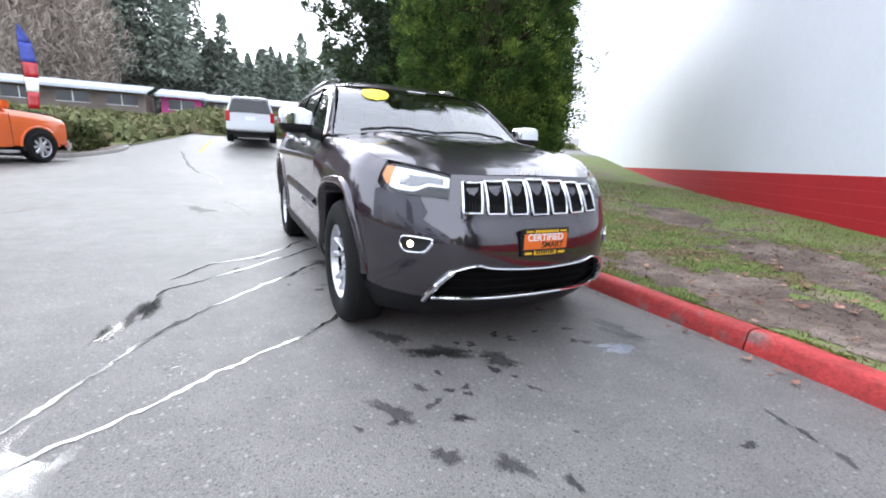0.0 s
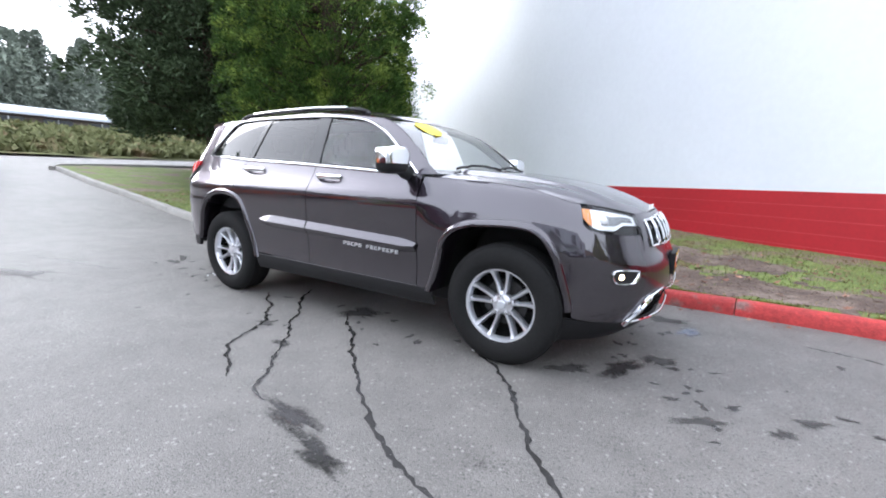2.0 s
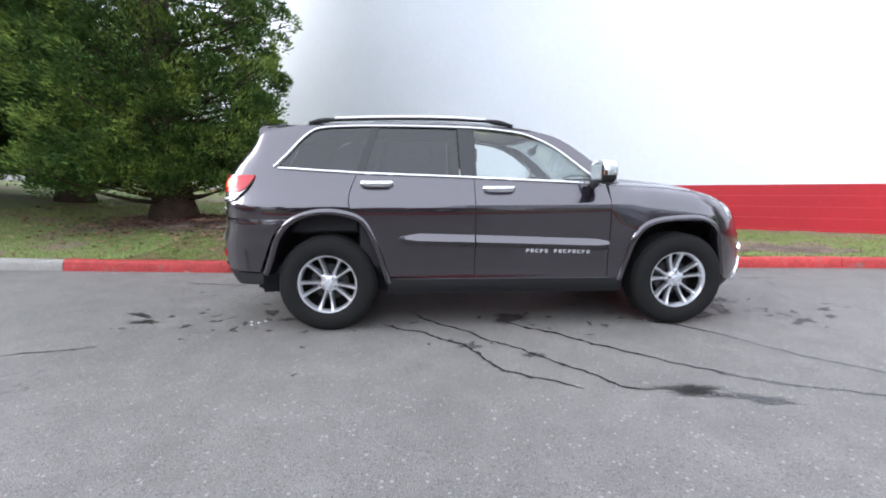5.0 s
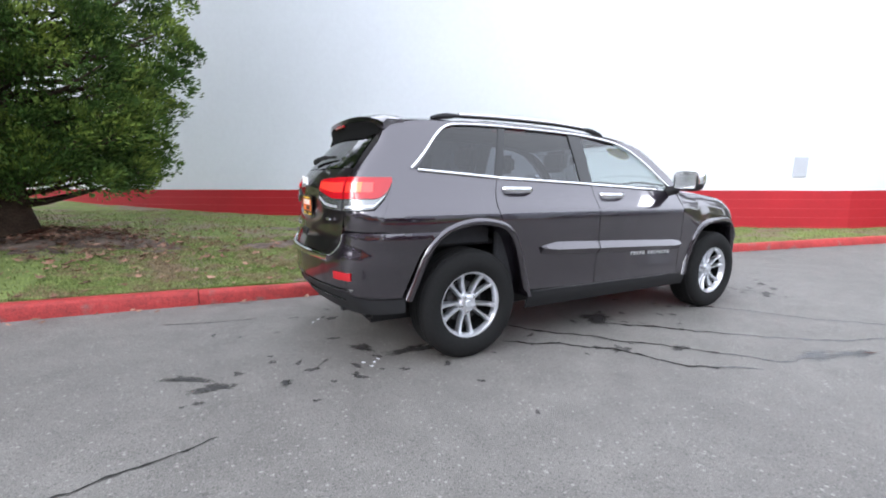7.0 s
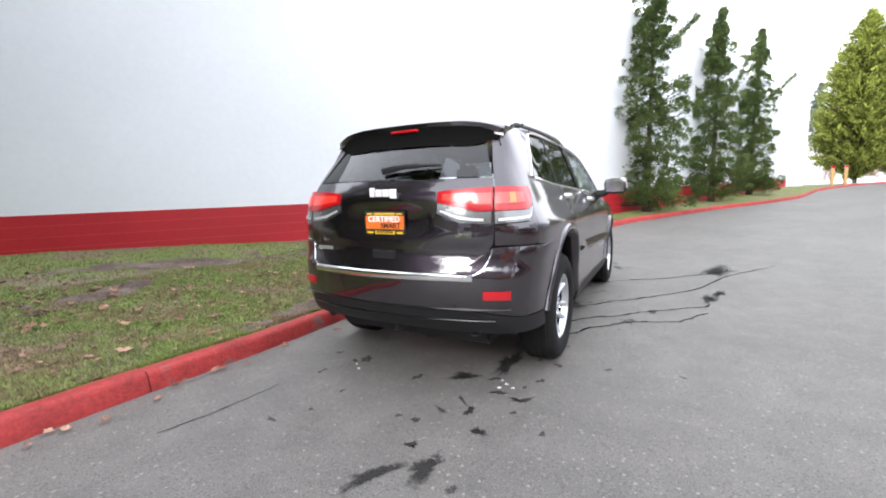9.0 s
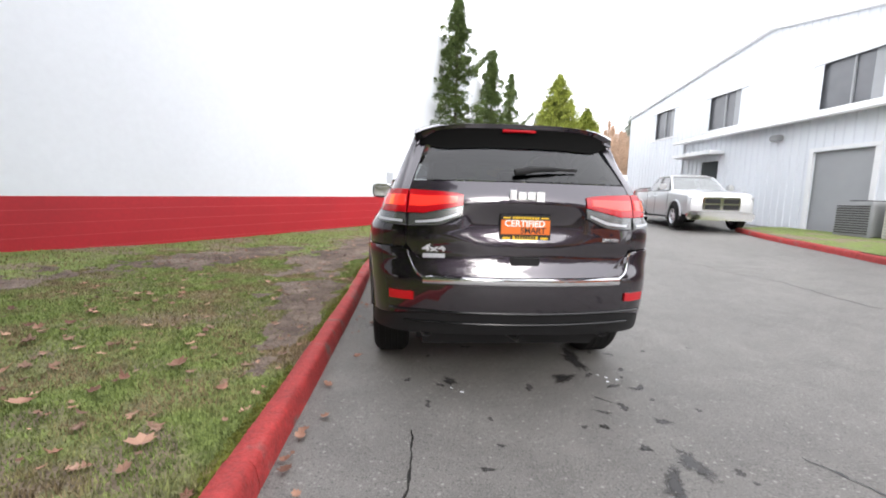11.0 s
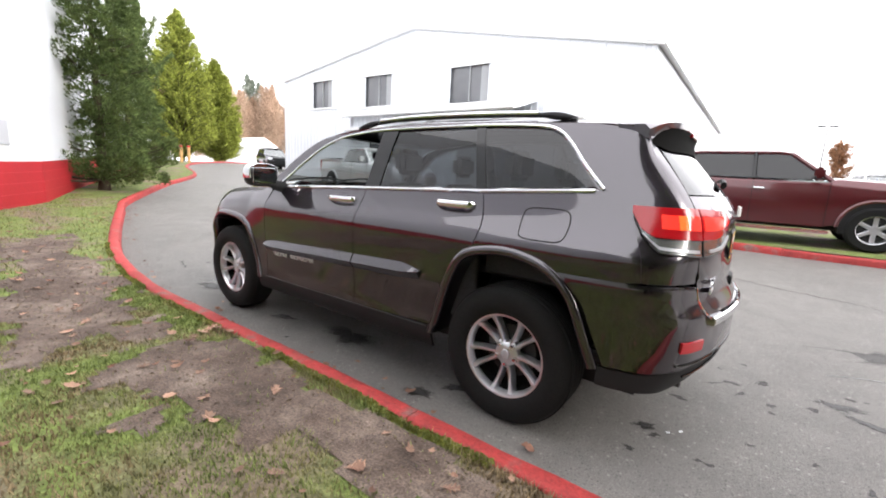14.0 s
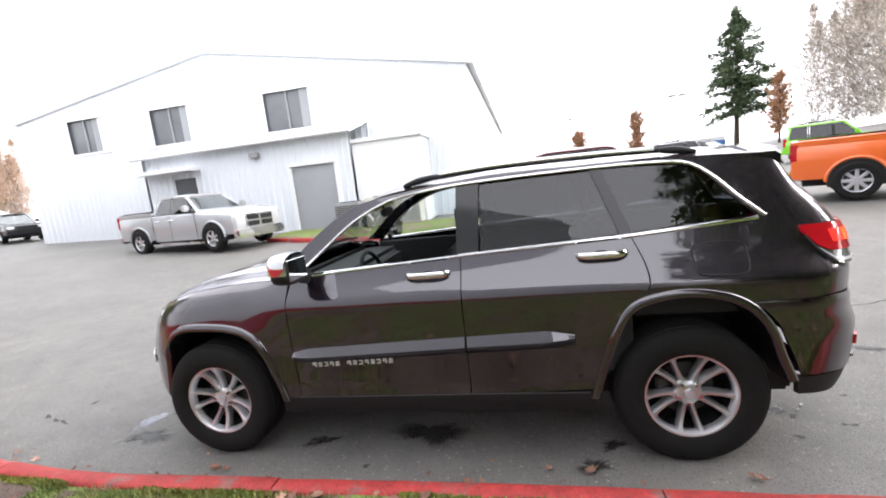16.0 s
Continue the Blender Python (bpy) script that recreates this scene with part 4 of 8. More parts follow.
part("door_frame", box(6.32, 8.48, LY - 0.08, LY + 0.07, 3.02, 3.14), "trim_white", annex)
bm = bmesh.new()
lo = [bm.verts.new(p) for p in ((5.5, LY + 0.35, 4.02), (15.4, LY + 0.35, 4.02), (15.4, FY, 4.62), (5.5, FY, 4.62))]
hi = [bm.verts.new(v.co + Vector((0, 0, 0.16))) for v in lo]
bm.faces.new(lo[::-1]), bm.faces.new(hi)
for j in range(4):
    bm.faces.new((lo[j], lo[(j + 1) % 4], hi[(j + 1) % 4], hi[j]))
part("roof", bm, "trim_white", annex, "pale lean-to roof with a white edge")
part("gutter", tube([(5.5, LY + 0.42, 4.08), (15.4, LY + 0.42, 4.08)], 0.06, 6), "trim_white", annex)
part("end_wall", box(15.1, 15.2, FY, LY, 0.4, 4.1), "white_metal", annex)
part("wall_lamp", box(9.55, 9.95, LY + 0.02, LY + 0.28, 3.55, 3.75, 0.04, 2), "door_grey", annex, "grey wall lamp")
part("canopy", box(12.4, 15.0, LY, LY + 0.7, 3.35, 3.5, 0.01), "trim_white", annex)
part("loading_opening", box(12.7, 13.7, LY + 0.035, LY + 0.06, 0.5, 3.1), "dark_window", annex, "dark loading opening")
box_room = thing("white_store", "plain white box-shaped store beside the lean-to", "building")
part("store_body", box(3.0, 5.7, FY + 0.02, LY - 0.1, 0.1, 3.62, 0.01), "trim_white", box_room)
part("store_roof", box(2.9, 5.72, FY + 0.02, LY, 3.62, 3.76, 0.01), "trim_white", box_room)


def condenser(x, y, w, d, h, body, label):
    c = thing("condenser_unit", label, "air conditioner", Matrix.Translation(gpos(x, y, 0.0)))
    part("plinth", box(-w / 2 - 0.08, w / 2 + 0.08, -d / 2 - 0.08, d / 2 + 0.08, -0.05, 0.12, 0.01), "grey_kerb", c)
    part("casing", box(-w / 2, w / 2, -d / 2, d / 2, 0.12, h, 0.02, 2), body, c)
    for k in range(12):
        z = 0.2 + (h - 0.34) * k / 11
        part("louvre", box(-w / 2 + 0.05, w / 2 - 0.05, d / 2 + 0.001, d / 2 + 0.018, z, z + 0.025), "steel_dark" if body == "door_grey" else "door_grey", c)
    part("fan_guard", lathe([(0.05, h), (0.06, h + 0.03), (min(w, d) * 0.42, h + 0.03), (min(w, d) * 0.44, h)], "z", 20), "steel_dark", c)
    return c


M["beige"] = mat("beige_casing", (0.55, 0.53, 0.47), 0.5, vary=0.08)
condenser(5.6, -11.5, 0.95, 0.9, 1.05, "door_grey", "grey louvred air conditioner on a concrete plinth")
condenser(4.35, -11.6, 1.15, 0.9, 1.15, "beige", "beige air conditioner on a concrete plinth")
condenser(3.3, -11.7, 0.7, 0.7, 0.9, "beige", "small beige air conditioner on a concrete plinth")

# wooden posts and a far white house by the bend
for (x, y) in ((33.5, -11.6), (34.6, -12.6)):
    p = thing("marker_post", "weathered orange-brown timber post with a red cap", "post", Matrix.Translation(gpos(x, y)))
    part("shaft", box(-0.09, 0.09, -0.09, 0.09, -0.1, 1.25, 0.015), "tan", p)
    part("cap", box(-0.1, 0.1, -0.1, 0.1, 1.25, 1.4, 0.02), "tail_red", p)
house = thing("far_house", "small white gabled house at the bend", "house", Matrix.Translation(gpos(74, -40)))
part("walls", box(-4, 4, -3, 3, -1, 3.0), "trim_white", house)
bm = bmesh.new()
f = [bm.verts.new(p) for p in ((-4.3, -3.4, 2.9), (-4.3, 3.4, 2.9), (-4.3, 0, 4.9))]
b = [bm.verts.new(v.co + Vector((8.6, 0, 0))) for v in f]
bm.faces.new(f), bm.faces.new(b[::-1])
for i in range(3):
    bm.faces.new((f[i], f[(i + 1) % 3], b[(i + 1) % 3], b[i]))
part("roof", bm, "trim_white", house, "white gable roof")
part("door", box(-4.06, -4.0, -0.6, 0.6, -0.5, 1.6), "dark_window", house)

# far low building, sign and lamp posts beyond the car park
far_hall = thing("far_hall", "low pale building with a blue stripe", "building", Matrix.Translation(gpos(-19, -62)))
part("walls", box(-8, 7, -3, 3, -1, 2.6), "trim_white", far_hall)
M["blue"] = mat("blue_stripe", (0.08, 0.2, 0.5), 0.5)
part("stripe", box(-8, 7, 3.0, 3.05, 1.5, 2.1), "blue", far_hall)
for (x, y, h) in ((-21.5, -24.0, 7.0), (-19.0, -52.0, 7.5), (-8.0, -66.0, 8.0)):
    lp = thing("street_lamp", "tall dark lamp post with a flat double head", "street lamp", Matrix.Translation(gpos(x, y)))
    part("pole", tube([(0, 0, -0.2), (0, 0, h)], [0.09, 0.06], 8), "steel_dark", lp)
    part("base", box(-0.2, 0.2, -0.2, 0.2, -0.1, 0.7, 0.02), "grey_kerb", lp)
    for s in (-1, 1):
        part("lamp_head", box(s * 0.15, s * 0.95, -0.2, 0.2, h - 0.08, h + 0.12, 0.04, 2), "steel_dark", lp)
sign = thing("white_banner", "white banner board on posts", "sign", Matrix.Translation(gpos(-24.5, -24.5)))
part("board", box(-2.2, 2.2, -0.04, 0.04, 1.0, 2.1, 0.01), "plate_white", sign)
for s in (-2, 2):
    part("post", box(s - 0.05, s + 0.05, -0.05, 0.05, -0.2, 2.1), "steel_dark", sign)


# ---------- other vehicles ----------
def loft_x(stations, bm=None):
    """Closed rings at x stations: (x, z_low, z_waist, z_top, half_low, half_waist, half_top)."""
    bm = bm or bmesh.new()
    rings = []
    for (x, zl, zw, zt, hl, hw, ht) in stations:
        zm = (zl + zw) / 2
        half = [(hl * 0.6, zl), (hl, zl + 0.06), (hw, zm), (hw * 0.995, zw - 0.05), (hw * 0.97, zw), (ht, zt - 0.03), (ht * 0.85, zt), (0, zt + 0.012)]
        ring = [(0, zl), *half]
        pts = [(y, z) for y, z in ring] + [(-y, z) for y, z in ring[-2:0:-1]]
        rings.append([bm.verts.new((x, y, z)) for y, z in pts])
    for A, B in zip(rings, rings[1:]):
        k = len(A)
        for j in range(k):
            bm.faces.new((A[j], A[(j + 1) % k], B[(j + 1) % k], B[j]))
    bm.faces.new(rings[0][::-1])
    bm.faces.new(rings[-1])
    return bm


def plain_wheel(car, x, y, r, width=0.25, spokes=6, rim_mat="alloy"):
    w = new("wheel")
    w.parent = car
    w.matrix_local = pose(x, y, r, 0, 0, 0 if y > 0 else 180)
    h = width / 2
    part("tyre", lathe([(r * 0.62, -h), (r * 0.9, -h * 1.05), (r, -h * 0.7), (r, h * 0.7), (r * 0.9, h * 1.05), (r * 0.62, h)], "y", 32), "rubber", w, smooth=True, angle=0.7)
    rim = part("rim", lathe([(r * 0.60, -h), (r * 0.60, h * 0.9), (r * 0.65, h), (r * 0.60, h * 0.8), (r * 0.56, 0.0)], "y", 32), rim_mat, w, smooth=True)
    part("rim_back", lathe([(0, 0.0), (r * 0.58, 0.0)], "y", 20), "steel_dark", rim)
    for k in range(spokes):
        o = part("spoke", box(-r * 0.085, r * 0.085, h * 0.3, h * 0.75, 0.0, r * 0.58, 0.012), rim_mat, rim)
        o.matrix_basis = Matrix.Rotation(2 * math.pi * k / spokes, 4, "Y")
    part("hub", lathe([(0, h * 0.85), (r * 0.2, h * 0.8), (r * 0.22, h * 0.3)], "y", 20), rim_mat, rim, smooth=True)


def quad_pane(name, pts, car, material="glass_dark", label=""):
    bm = bmesh.new()
    vs = [bm.verts.new(p) for p in pts]
    bm.faces.new(vs)
    g = bmesh.ops.extrude_face_region(bm, geom=bm.faces[:])
    n = (Vector(pts[1]) - Vector(pts[0])).cross(Vector(pts[2]) - Vector(pts[0])).normalized()
    bmesh.ops.translate(bm, verts=[v for v in g["geom"] if isinstance(v, bmesh.types.BMVert)], vec=n * 0.008)
    return part(name, bm, material, car, label)


def pickup(at, color, label, r=0.41, wheelbase=3.57, lift=0.0, spokes=6):
    """A full-size crew pickup, nose towards +x, its middle between the axles."""
    car = thing("pickup_truck", label, "pickup truck", at)
    z0 = 0.42 + lift
    f, b = wheelbase / 2, -wheelbase / 2
    # front end and cab sides as one shell, bed as another
    part("cab_body", loft_x([(f + 0.93, z0 + 0.12, z0 + 0.55, z0 + 0.62, 0.86, 0.90, 0.80), (f + 0.85, z0, z0 + 0.66, z0 + 0.76, 0.94, 0.97, 0.86), (f + 0.55, z0, z0 + 0.70, z0 + 0.83, 0.96, 1.0, 0.90), (f, z0, z0 + 0.73, z0 + 0.87, 0.96, 1.01, 0.90), (f - 0.62, z0 - 0.05, z0 + 0.78, z0 + 0.90, 0.97, 1.0, 0.90), (f - 0.72, z0 - 0.08, z0 + 0.80, z0 + 0.84, 0.97, 1.0, 0.92), (b + 0.75, z0 - 0.08, z0 + 0.84, z0 + 0.88, 0.97, 1.0, 0.92)]), color, car, smooth=True, angle=0.5)
    part("bed", loft_x([(b + 0.73, z0 - 0.02, z0 + 0.80, z0 + 0.97, 0.96, 1.0, 0.985), (b, z0, z0 + 0.82, z0 + 0.98, 0.96, 1.01, 0.985), (b - 1.05, z0 + 0.02, z0 + 0.84, z0 + 0.99, 0.94, 0.985, 0.97), (b - 1.12, z0 + 0.08, z0 + 0.84, z0 + 0.98, 0.92, 0.96, 0.95)]), color, car, smooth=True, angle=0.5)
    part("bed_cover", box(b - 1.0, b + 0.7, -0.82, 0.82, z0 + 0.985, z0 + 1.012, 0.01), "black_plastic", car)
    zt = z0 + 1.42
    part("cab_roof", loft_x([(f - 1.30, zt - 0.12, zt - 0.06, zt - 0.02, 0.70, 0.70, 0.62), (f - 1.55, zt - 0.10, zt - 0.03, zt + 0.02, 0.73, 0.73, 0.66), (b + 1.15, zt - 0.10, zt - 0.03, zt + 0.02, 0.73, 0.73, 0.66), (b + 0.92, zt - 0.14, zt - 0.07, zt - 0.03, 0.71, 0.71, 0.62)]), color, car, smooth=True, angle=0.5)
    for s in (1, -1):
        part("windscreen_pillar", tube([(f - 0.66, s * 0.86, z0 + 0.83), (f - 1.32, s * 0.68, zt - 0.08)], 0.045, 6), color, car)
        part("rear_pillar", tube([(b + 0.80, s * 0.90, z0 + 0.86), (b + 0.95, s * 0.69, zt - 0.10)], 0.07, 6), color, car)
        part("centre_pillar", tube([(f - 1.88, s * 0.93, z0 + 0.84), (f - 1.92, s * 0.71, zt - 0.06)], 0.035, 6), "black_gloss", car)
        yb, yt = s * 0.935, s * 0.715
        quad_pane("side_window", [(f - 0.78, yb, z0 + 0.86), (f - 1.84, yb, z0 + 0.86), (f - 1.88, yt, zt - 0.08), (f - 1.36, yt, zt - 0.10)], car)
        quad_pane("side_window", [(f - 1.92, yb, z0 + 0.86), (b + 0.90, yb, z0 + 0.88), (b + 1.0, yt, zt - 0.10), (f - 1.95, yt, zt - 0.08)], car)
        for x in (f - 1.78, b + 1.02):
            part("door_handle", tube([(x - 0.1, s * 1.0, z0 + 0.66), (x - 0.08, s * 1.035, z0 + 0.66), (x + 0.08, s * 1.035, z0 + 0.66), (x + 0.1, s * 1.0, z0 + 0.66)], 0.016, 6), "chrome", car)
        for x in (f - 0.70, f - 1.88, b + 0.76):
            part("door_gap", box(x - 0.004, x + 0.004, s * 1.0, s * 1.006, z0 - 0.02, z0 + 0.82), "black_plastic", car)
        part("mirror", box(f - 0.98, f - 0.82, s * 1.0, s * 1.22, z0 + 0.88, z0 + 1.08, 0.04, 2), color, car)
        part("running_board", box(b + 0.6, f - 0.6, s * 0.90, s * 1.04, z0 - 0.16, z0 - 0.09, 0.02, 2), "chrome", car)
        part("tail_lamp", box(b - 1.135, b - 1.0, s * 0.80, s * 0.985, z0 + 0.50, z0 + 0.90, 0.02, 2), "tail_red", car)
        part("headlamp", box(f + 0.72, f + 0.92, s * 0.60, s * 0.93, z0 + 0.40, z0 + 0.62, 0.03, 2), "lamp_clear", car)
        for cx in (f, b):
            arch = [(cx + 0.52 * math.cos(a), s * 1.012, 0.42 + lift + 0.51 * math.sin(a)) for a in np.linspace(0, math.pi, 20)]
            part("arch_moulding", tube(arch, 0.035, 6), color, car, smooth=True)
            bm = bmesh.new()
            arch2 = [(cx + 0.49 * math.cos(a), 0.42 + lift + 0.48 * math.sin(a)) for a in np.linspace(-0.25, math.pi + 0.25, 20)]
            o = [bm.verts.new((x, s * 1.016, z)) for x, z in arch2]
            i = [bm.verts.new((x, s * 0.70, z)) for x, z in arch2]
            bm.faces.new(o)
            for k in range(len(o) - 1):
                bm.faces.new((o[k], o[k + 1], i[k + 1], i[k]))
            part("wheel_well", bm, "black_plastic", car)
            plain_wheel(car, cx, s * 0.93, r, 0.27, spokes)
    quad_pane("windscreen", [(f - 0.68, -0.84, z0 + 0.88), (f - 0.68, 0.84, z0 + 0.88), (f - 1.34, 0.67, zt - 0.06), (f - 1.34, -0.67, zt - 0.06)], car, "glass_front")
    quad_pane("rear_window", [(b + 0.80, 0.80, z0 + 1.0), (b + 0.80, -0.80, z0 + 1.0), (b + 0.94, -0.66, zt - 0.12), (b + 0.94, 0.66, zt - 0.12)], car)
    part("front_bumper", box(f + 0.80, f + 1.02, -0.98, 0.98, z0 - 0.10, z0 + 0.18, 0.06, 2), "chrome", car)
    part("grille", box(f + 0.86, f + 0.97, -0.55, 0.55, z0 + 0.20, z0 + 0.62, 0.03, 2), "chrome", car)
    for sy in (-0.27, 0.27):
        for dz in (0.31, 0.50):
            part("grille_opening", box(f + 0.972, f + 0.978, sy - 0.22, sy + 0.22, z0 + dz - 0.07, z0 + dz + 0.07), "black_plastic", car)
    part("rear_bumper", box(b - 1.27, b - 1.08, -0.95, 0.95, z0 + 0.0, z0 + 0.2, 0.04, 2), "chrome" if color != "orange" else color, car)
    part("tailgate_gap", box(b - 1.127, b - 1.122, -0.78, 0.78, z0 + 0.24, z0 + 0.25), "black_plastic", car)
    part("gate_emblem", box(b - 1.135, b - 1.12, -0.08, 0.08, z0 + 0.58, z0 + 0.76, 0.02, 2), "black_gloss", car)
    part("plate", box(b - 1.285, b - 1.27, -0.45, -0.15, z0 + 0.02, z0 + 0.18), "plate_yellow", car)
    part("chassis", box(b - 0.9, f + 0.7, -0.62, 0.62, 0.32 + lift, 0.62 + lift), "black_plastic", car)
    return car


def wagon(at, color, label, length=5.2, height=1.9, half=0.98, r=0.39, wheelbase=3.0, rear_steep=True):
    """A tall estate body, nose towards +x."""
    car = thing("parked_suv", label, "car", at)
    z0 = 0.36
    f, b = wheelbase / 2, -wheelbase / 2
    xe, xb = f + 0.9, -(length - wheelbase - 0.9) + b
    zw = z0 + 0.42 * (height - z0) + 0.1
    zh = zw + 0.03
    part("body", loft_x([(xe, z0 + 0.15, zw - 0.25, zw - 0.18, half - 0.1, half - 0.06, half - 0.2), (xe - 0.2, z0, zw - 0.1, zw - 0.02, half - 0.03, half, half - 0.14), (f - 0.45, z0, zw, zh + 0.02, half - 0.02, half, half - 0.12), (b, z0, zw + 0.03, zh + 0.05, half - 0.02, half, half - 0.08), (xb + 0.12, z0 + 0.05, zw + 0.03, zh + 0.05, half - 0.04, half - 0.02, half - 0.08), (xb, z0 + 0.15, zw, zh + 0.03, half - 0.1, half - 0.06, half - 0.1)]), color, car, smooth=True, angle=0.5)
    rx = xb + (0.22 if rear_steep else 0.6)
    part("roof", loft_x([(f - 1.15, height - 0.12, height - 0.06, height - 0.02, half - 0.28, half - 0.27, half - 0.33), (f - 1.4, height - 0.10, height - 0.04, height + 0.01, half - 0.25, half - 0.24, half - 0.3), (rx + 0.1, height - 0.10, height - 0.04, height, half - 0.22, half - 0.21, half - 0.27), (rx - 0.06, height - 0.12, height - 0.07, height - 0.03, half - 0.24, half - 0.23, half - 0.28)]), color, car, smooth=True, angle=0.5)
    yb, yt = half - 0.06, half - 0.25
    cuts = [f - 0.62, f - 1.55, f - 2.45, xb + 0.16]
    tops = [f - 1.2, f - 1.58, f - 2.45, rx + 0.05]
    for s in (1, -1):
        for k in range(3):
            quad_pane("side_window", [(cuts[k] - 0.05, s * yb, zh + 0.03), (cuts[k + 1] + 0.05, s * yb, zh + 0.05), (tops[k + 1] + 0.05, s * yt, height - 0.1), (tops[k] - 0.05, s * yt, height - 0.1)], car)
        for k in range(4):
            part("pillar", tube([(cuts[k], s * (yb - 0.02), zh), (tops[k], s * (yt - 0.01), height - 0.08)], 0.045 if k in (0, 3) else 0.03, 6), color if k in (0, 3) else "black_gloss", car)
        part("mirror", box(f - 0.85, f - 0.72, s * half, s * (half + 0.2), zh + 0.03, zh + 0.2, 0.03, 2), color, car)
        part("tail_lamp", box(xb - 0.012, xb + 0.16, s * (half - 0.2), s * (half - 0.03), zw - 0.28, zw + 0.12, 0.02, 2), "tail_red", car)
        part("headlamp", box(xe - 0.2, xe + 0.01, s * (half - 0.42), s * (half - 0.08), zw - 0.3, zw - 0.12, 0.03, 2), "lens_white", car)
        part("roof_rail", tube([(f - 1.5, s * (half - 0.32), height), (f - 1.7, s * (half - 0.32), height + 0.06), (rx + 0.4, s * (half - 0.32), height + 0.06), (rx + 0.2, s * (half - 0.32), height)], 0.02, 6), "black_plastic", car)
        for cx in (f, b):
            bm = bmesh.new()
            arch2 = [(cx + (r + 0.07) * math.cos(a), r + (r + 0.06) * math.sin(a)) for a in np.linspace(-0.2, math.pi + 0.2, 18)]
            o = [bm.verts.new((x, s * (half + 0.006), z)) for x, z in arch2]
            i = [bm.verts.new((x, s * (half - 0.3), z)) for x, z in arch2]
            bm.faces.new(o)
            for k in range(len(o) - 1):
                bm.faces.new((o[k], o[k + 1], i[k + 1], i[k]))
            part("wheel_well", bm, "black_plastic", car)
            plain_wheel(car, cx, s * (half - 0.08), r, 0.24, 6)
    quad_pane("windscreen", [(f - 0.60, -yb, zh + 0.03), (f - 0.60, yb, zh + 0.03), (f - 1.2, yt, height - 0.08), (f - 1.2, -yt, height - 0.08)], car, "glass_front")
    quad_pane("rear_window", [(xb + 0.03, yb - 0.1, zh + 0.06), (xb + 0.03, -yb + 0.1, zh + 0.06), (rx - 0.06, -yt + 0.05, height - 0.12), (rx - 0.06, yt - 0.05, height - 0.12)], car)
    part("rear_bumper", box(xb - 0.1, xb + 0.1, -half + 0.04, half - 0.04, z0 + 0.08, z0 + 0.32, 0.04, 2), color, car)
    part("front_bumper", box(xe - 0.1, xe + 0.06, -half + 0.06, half - 0.06, z0 + 0.02, z0 + 0.3, 0.04, 2), "black_plastic", car)
    part("grille", box(xe - 0.03, xe + 0.03, -0.45, 0.45, zw - 0.32, zw - 0.12, 0.02), "black_gloss", car)
    part("plate_bar", box(xb - 0.012, xb + 0.02, -0.18, 0.18, zw - 0.2, zw - 0.06), "plate_white", car)
    part("underbody", box(xb + 0.2, xe - 0.2, -half + 0.25, half - 0.25, 0.22, 0.5), "black_plastic", car)
    return car


def on_ground(x, y, yaw, up=0.0):
    return Matrix.Translation((x, y, ground_z(x, y) + up)) @ Euler((0, 0, radians(yaw))).to_matrix().to_4x4()


pickup(on_ground(-2.19, -8.8, 180, 0.13), "maroon", "dark red crew-cab pickup truck parked on the grass island", wheelbase=4.07)
pickup(on_ground(-9.9, -7.7, 152, 0.0), "orange", "bright orange pickup truck standing in the car park", spokes=8)
pickup(on_ground(10.3, -9.5, 168), "silver", "silver pickup truck parked outside the metal shed", r=0.40, wheelbase=3.5)
wagon(on_ground(-17.4, -0.48, 176, 0.0), "white_paint", "white full-size SUV parked up the ramp, seen from behind", 5.2, 1.72, 0.90)
wagon(on_ground(29.0, -16.5, 160), "dark_paint", "black small SUV parked near the far bend", 4.4, 1.65, 0.9, 0.34, 2.6)
wagon(on_ground(-15.8, -20.8, 150), "green_paint", "lime green off-road car in the car park", 4.3, 1.8, 0.92, 0.4, 2.6)
wagon(on_ground(-9.6, -21.4, 150), "dark_paint", "black off-road car in the car park", 4.3, 1.8, 0.92, 0.4, 2.6)
for k, (x, y, c, lb) in enumerate(((-4.0, -34, "maroon", "dark red car far across the car park"), (-8.5, -36, "silver", "silver car far across the car park"), (-13.5, -38, "white_paint", "white car far across the car park"), (-17.5, -40, "dark_paint", "black car far across the car park"))):
    wagon(on_ground(x, y, 90 + 10 * k), c, lb, 4.6, 1.6, 0.9, 0.33, 2.7, False)


# ---------- the parked SUV: nose towards +x, driver's side towards +y ----------
OUTLINE = [(2.33, 0.0), (2.32, 0.25), (2.27, 0.46), (2.17, 0.63), (2.05, 0.755), (1.90, 0.86), (1.72, 0.925), (1.45, 0.945), (0.6, 0.95), (-0.6, 0.95), (-1.45, 0.955), (-1.85, 0.945), (-2.08, 0.91), (-2.23, 0.81), (-2.31, 0.64), (-2.365, 0.40), (-2.395, 0.17), (-2.40, 0.0)]
OUT = resample(OUTLINE, 600, True)
OUT_S = np.r_[0, np.cumsum(np.linalg.norm(np.diff(OUT, axis=0), axis=1))]
Q0 = float(np.interp(0, OUT[::-1, 0], OUT_S[::-1]))
OUT_Q = Q0 - OUT_S
tang = np.gradient(OUT, axis=0)
tang /= np.linalg.norm(tang, axis=1)[:, None]
OUT_N = np.stack([-tang[:, 1], tang[:, 0]], 1)
OUT_N *= np.sign((OUT_N * (OUT - (0, 0.0))).sum(1) + 1e-9)[:, None]

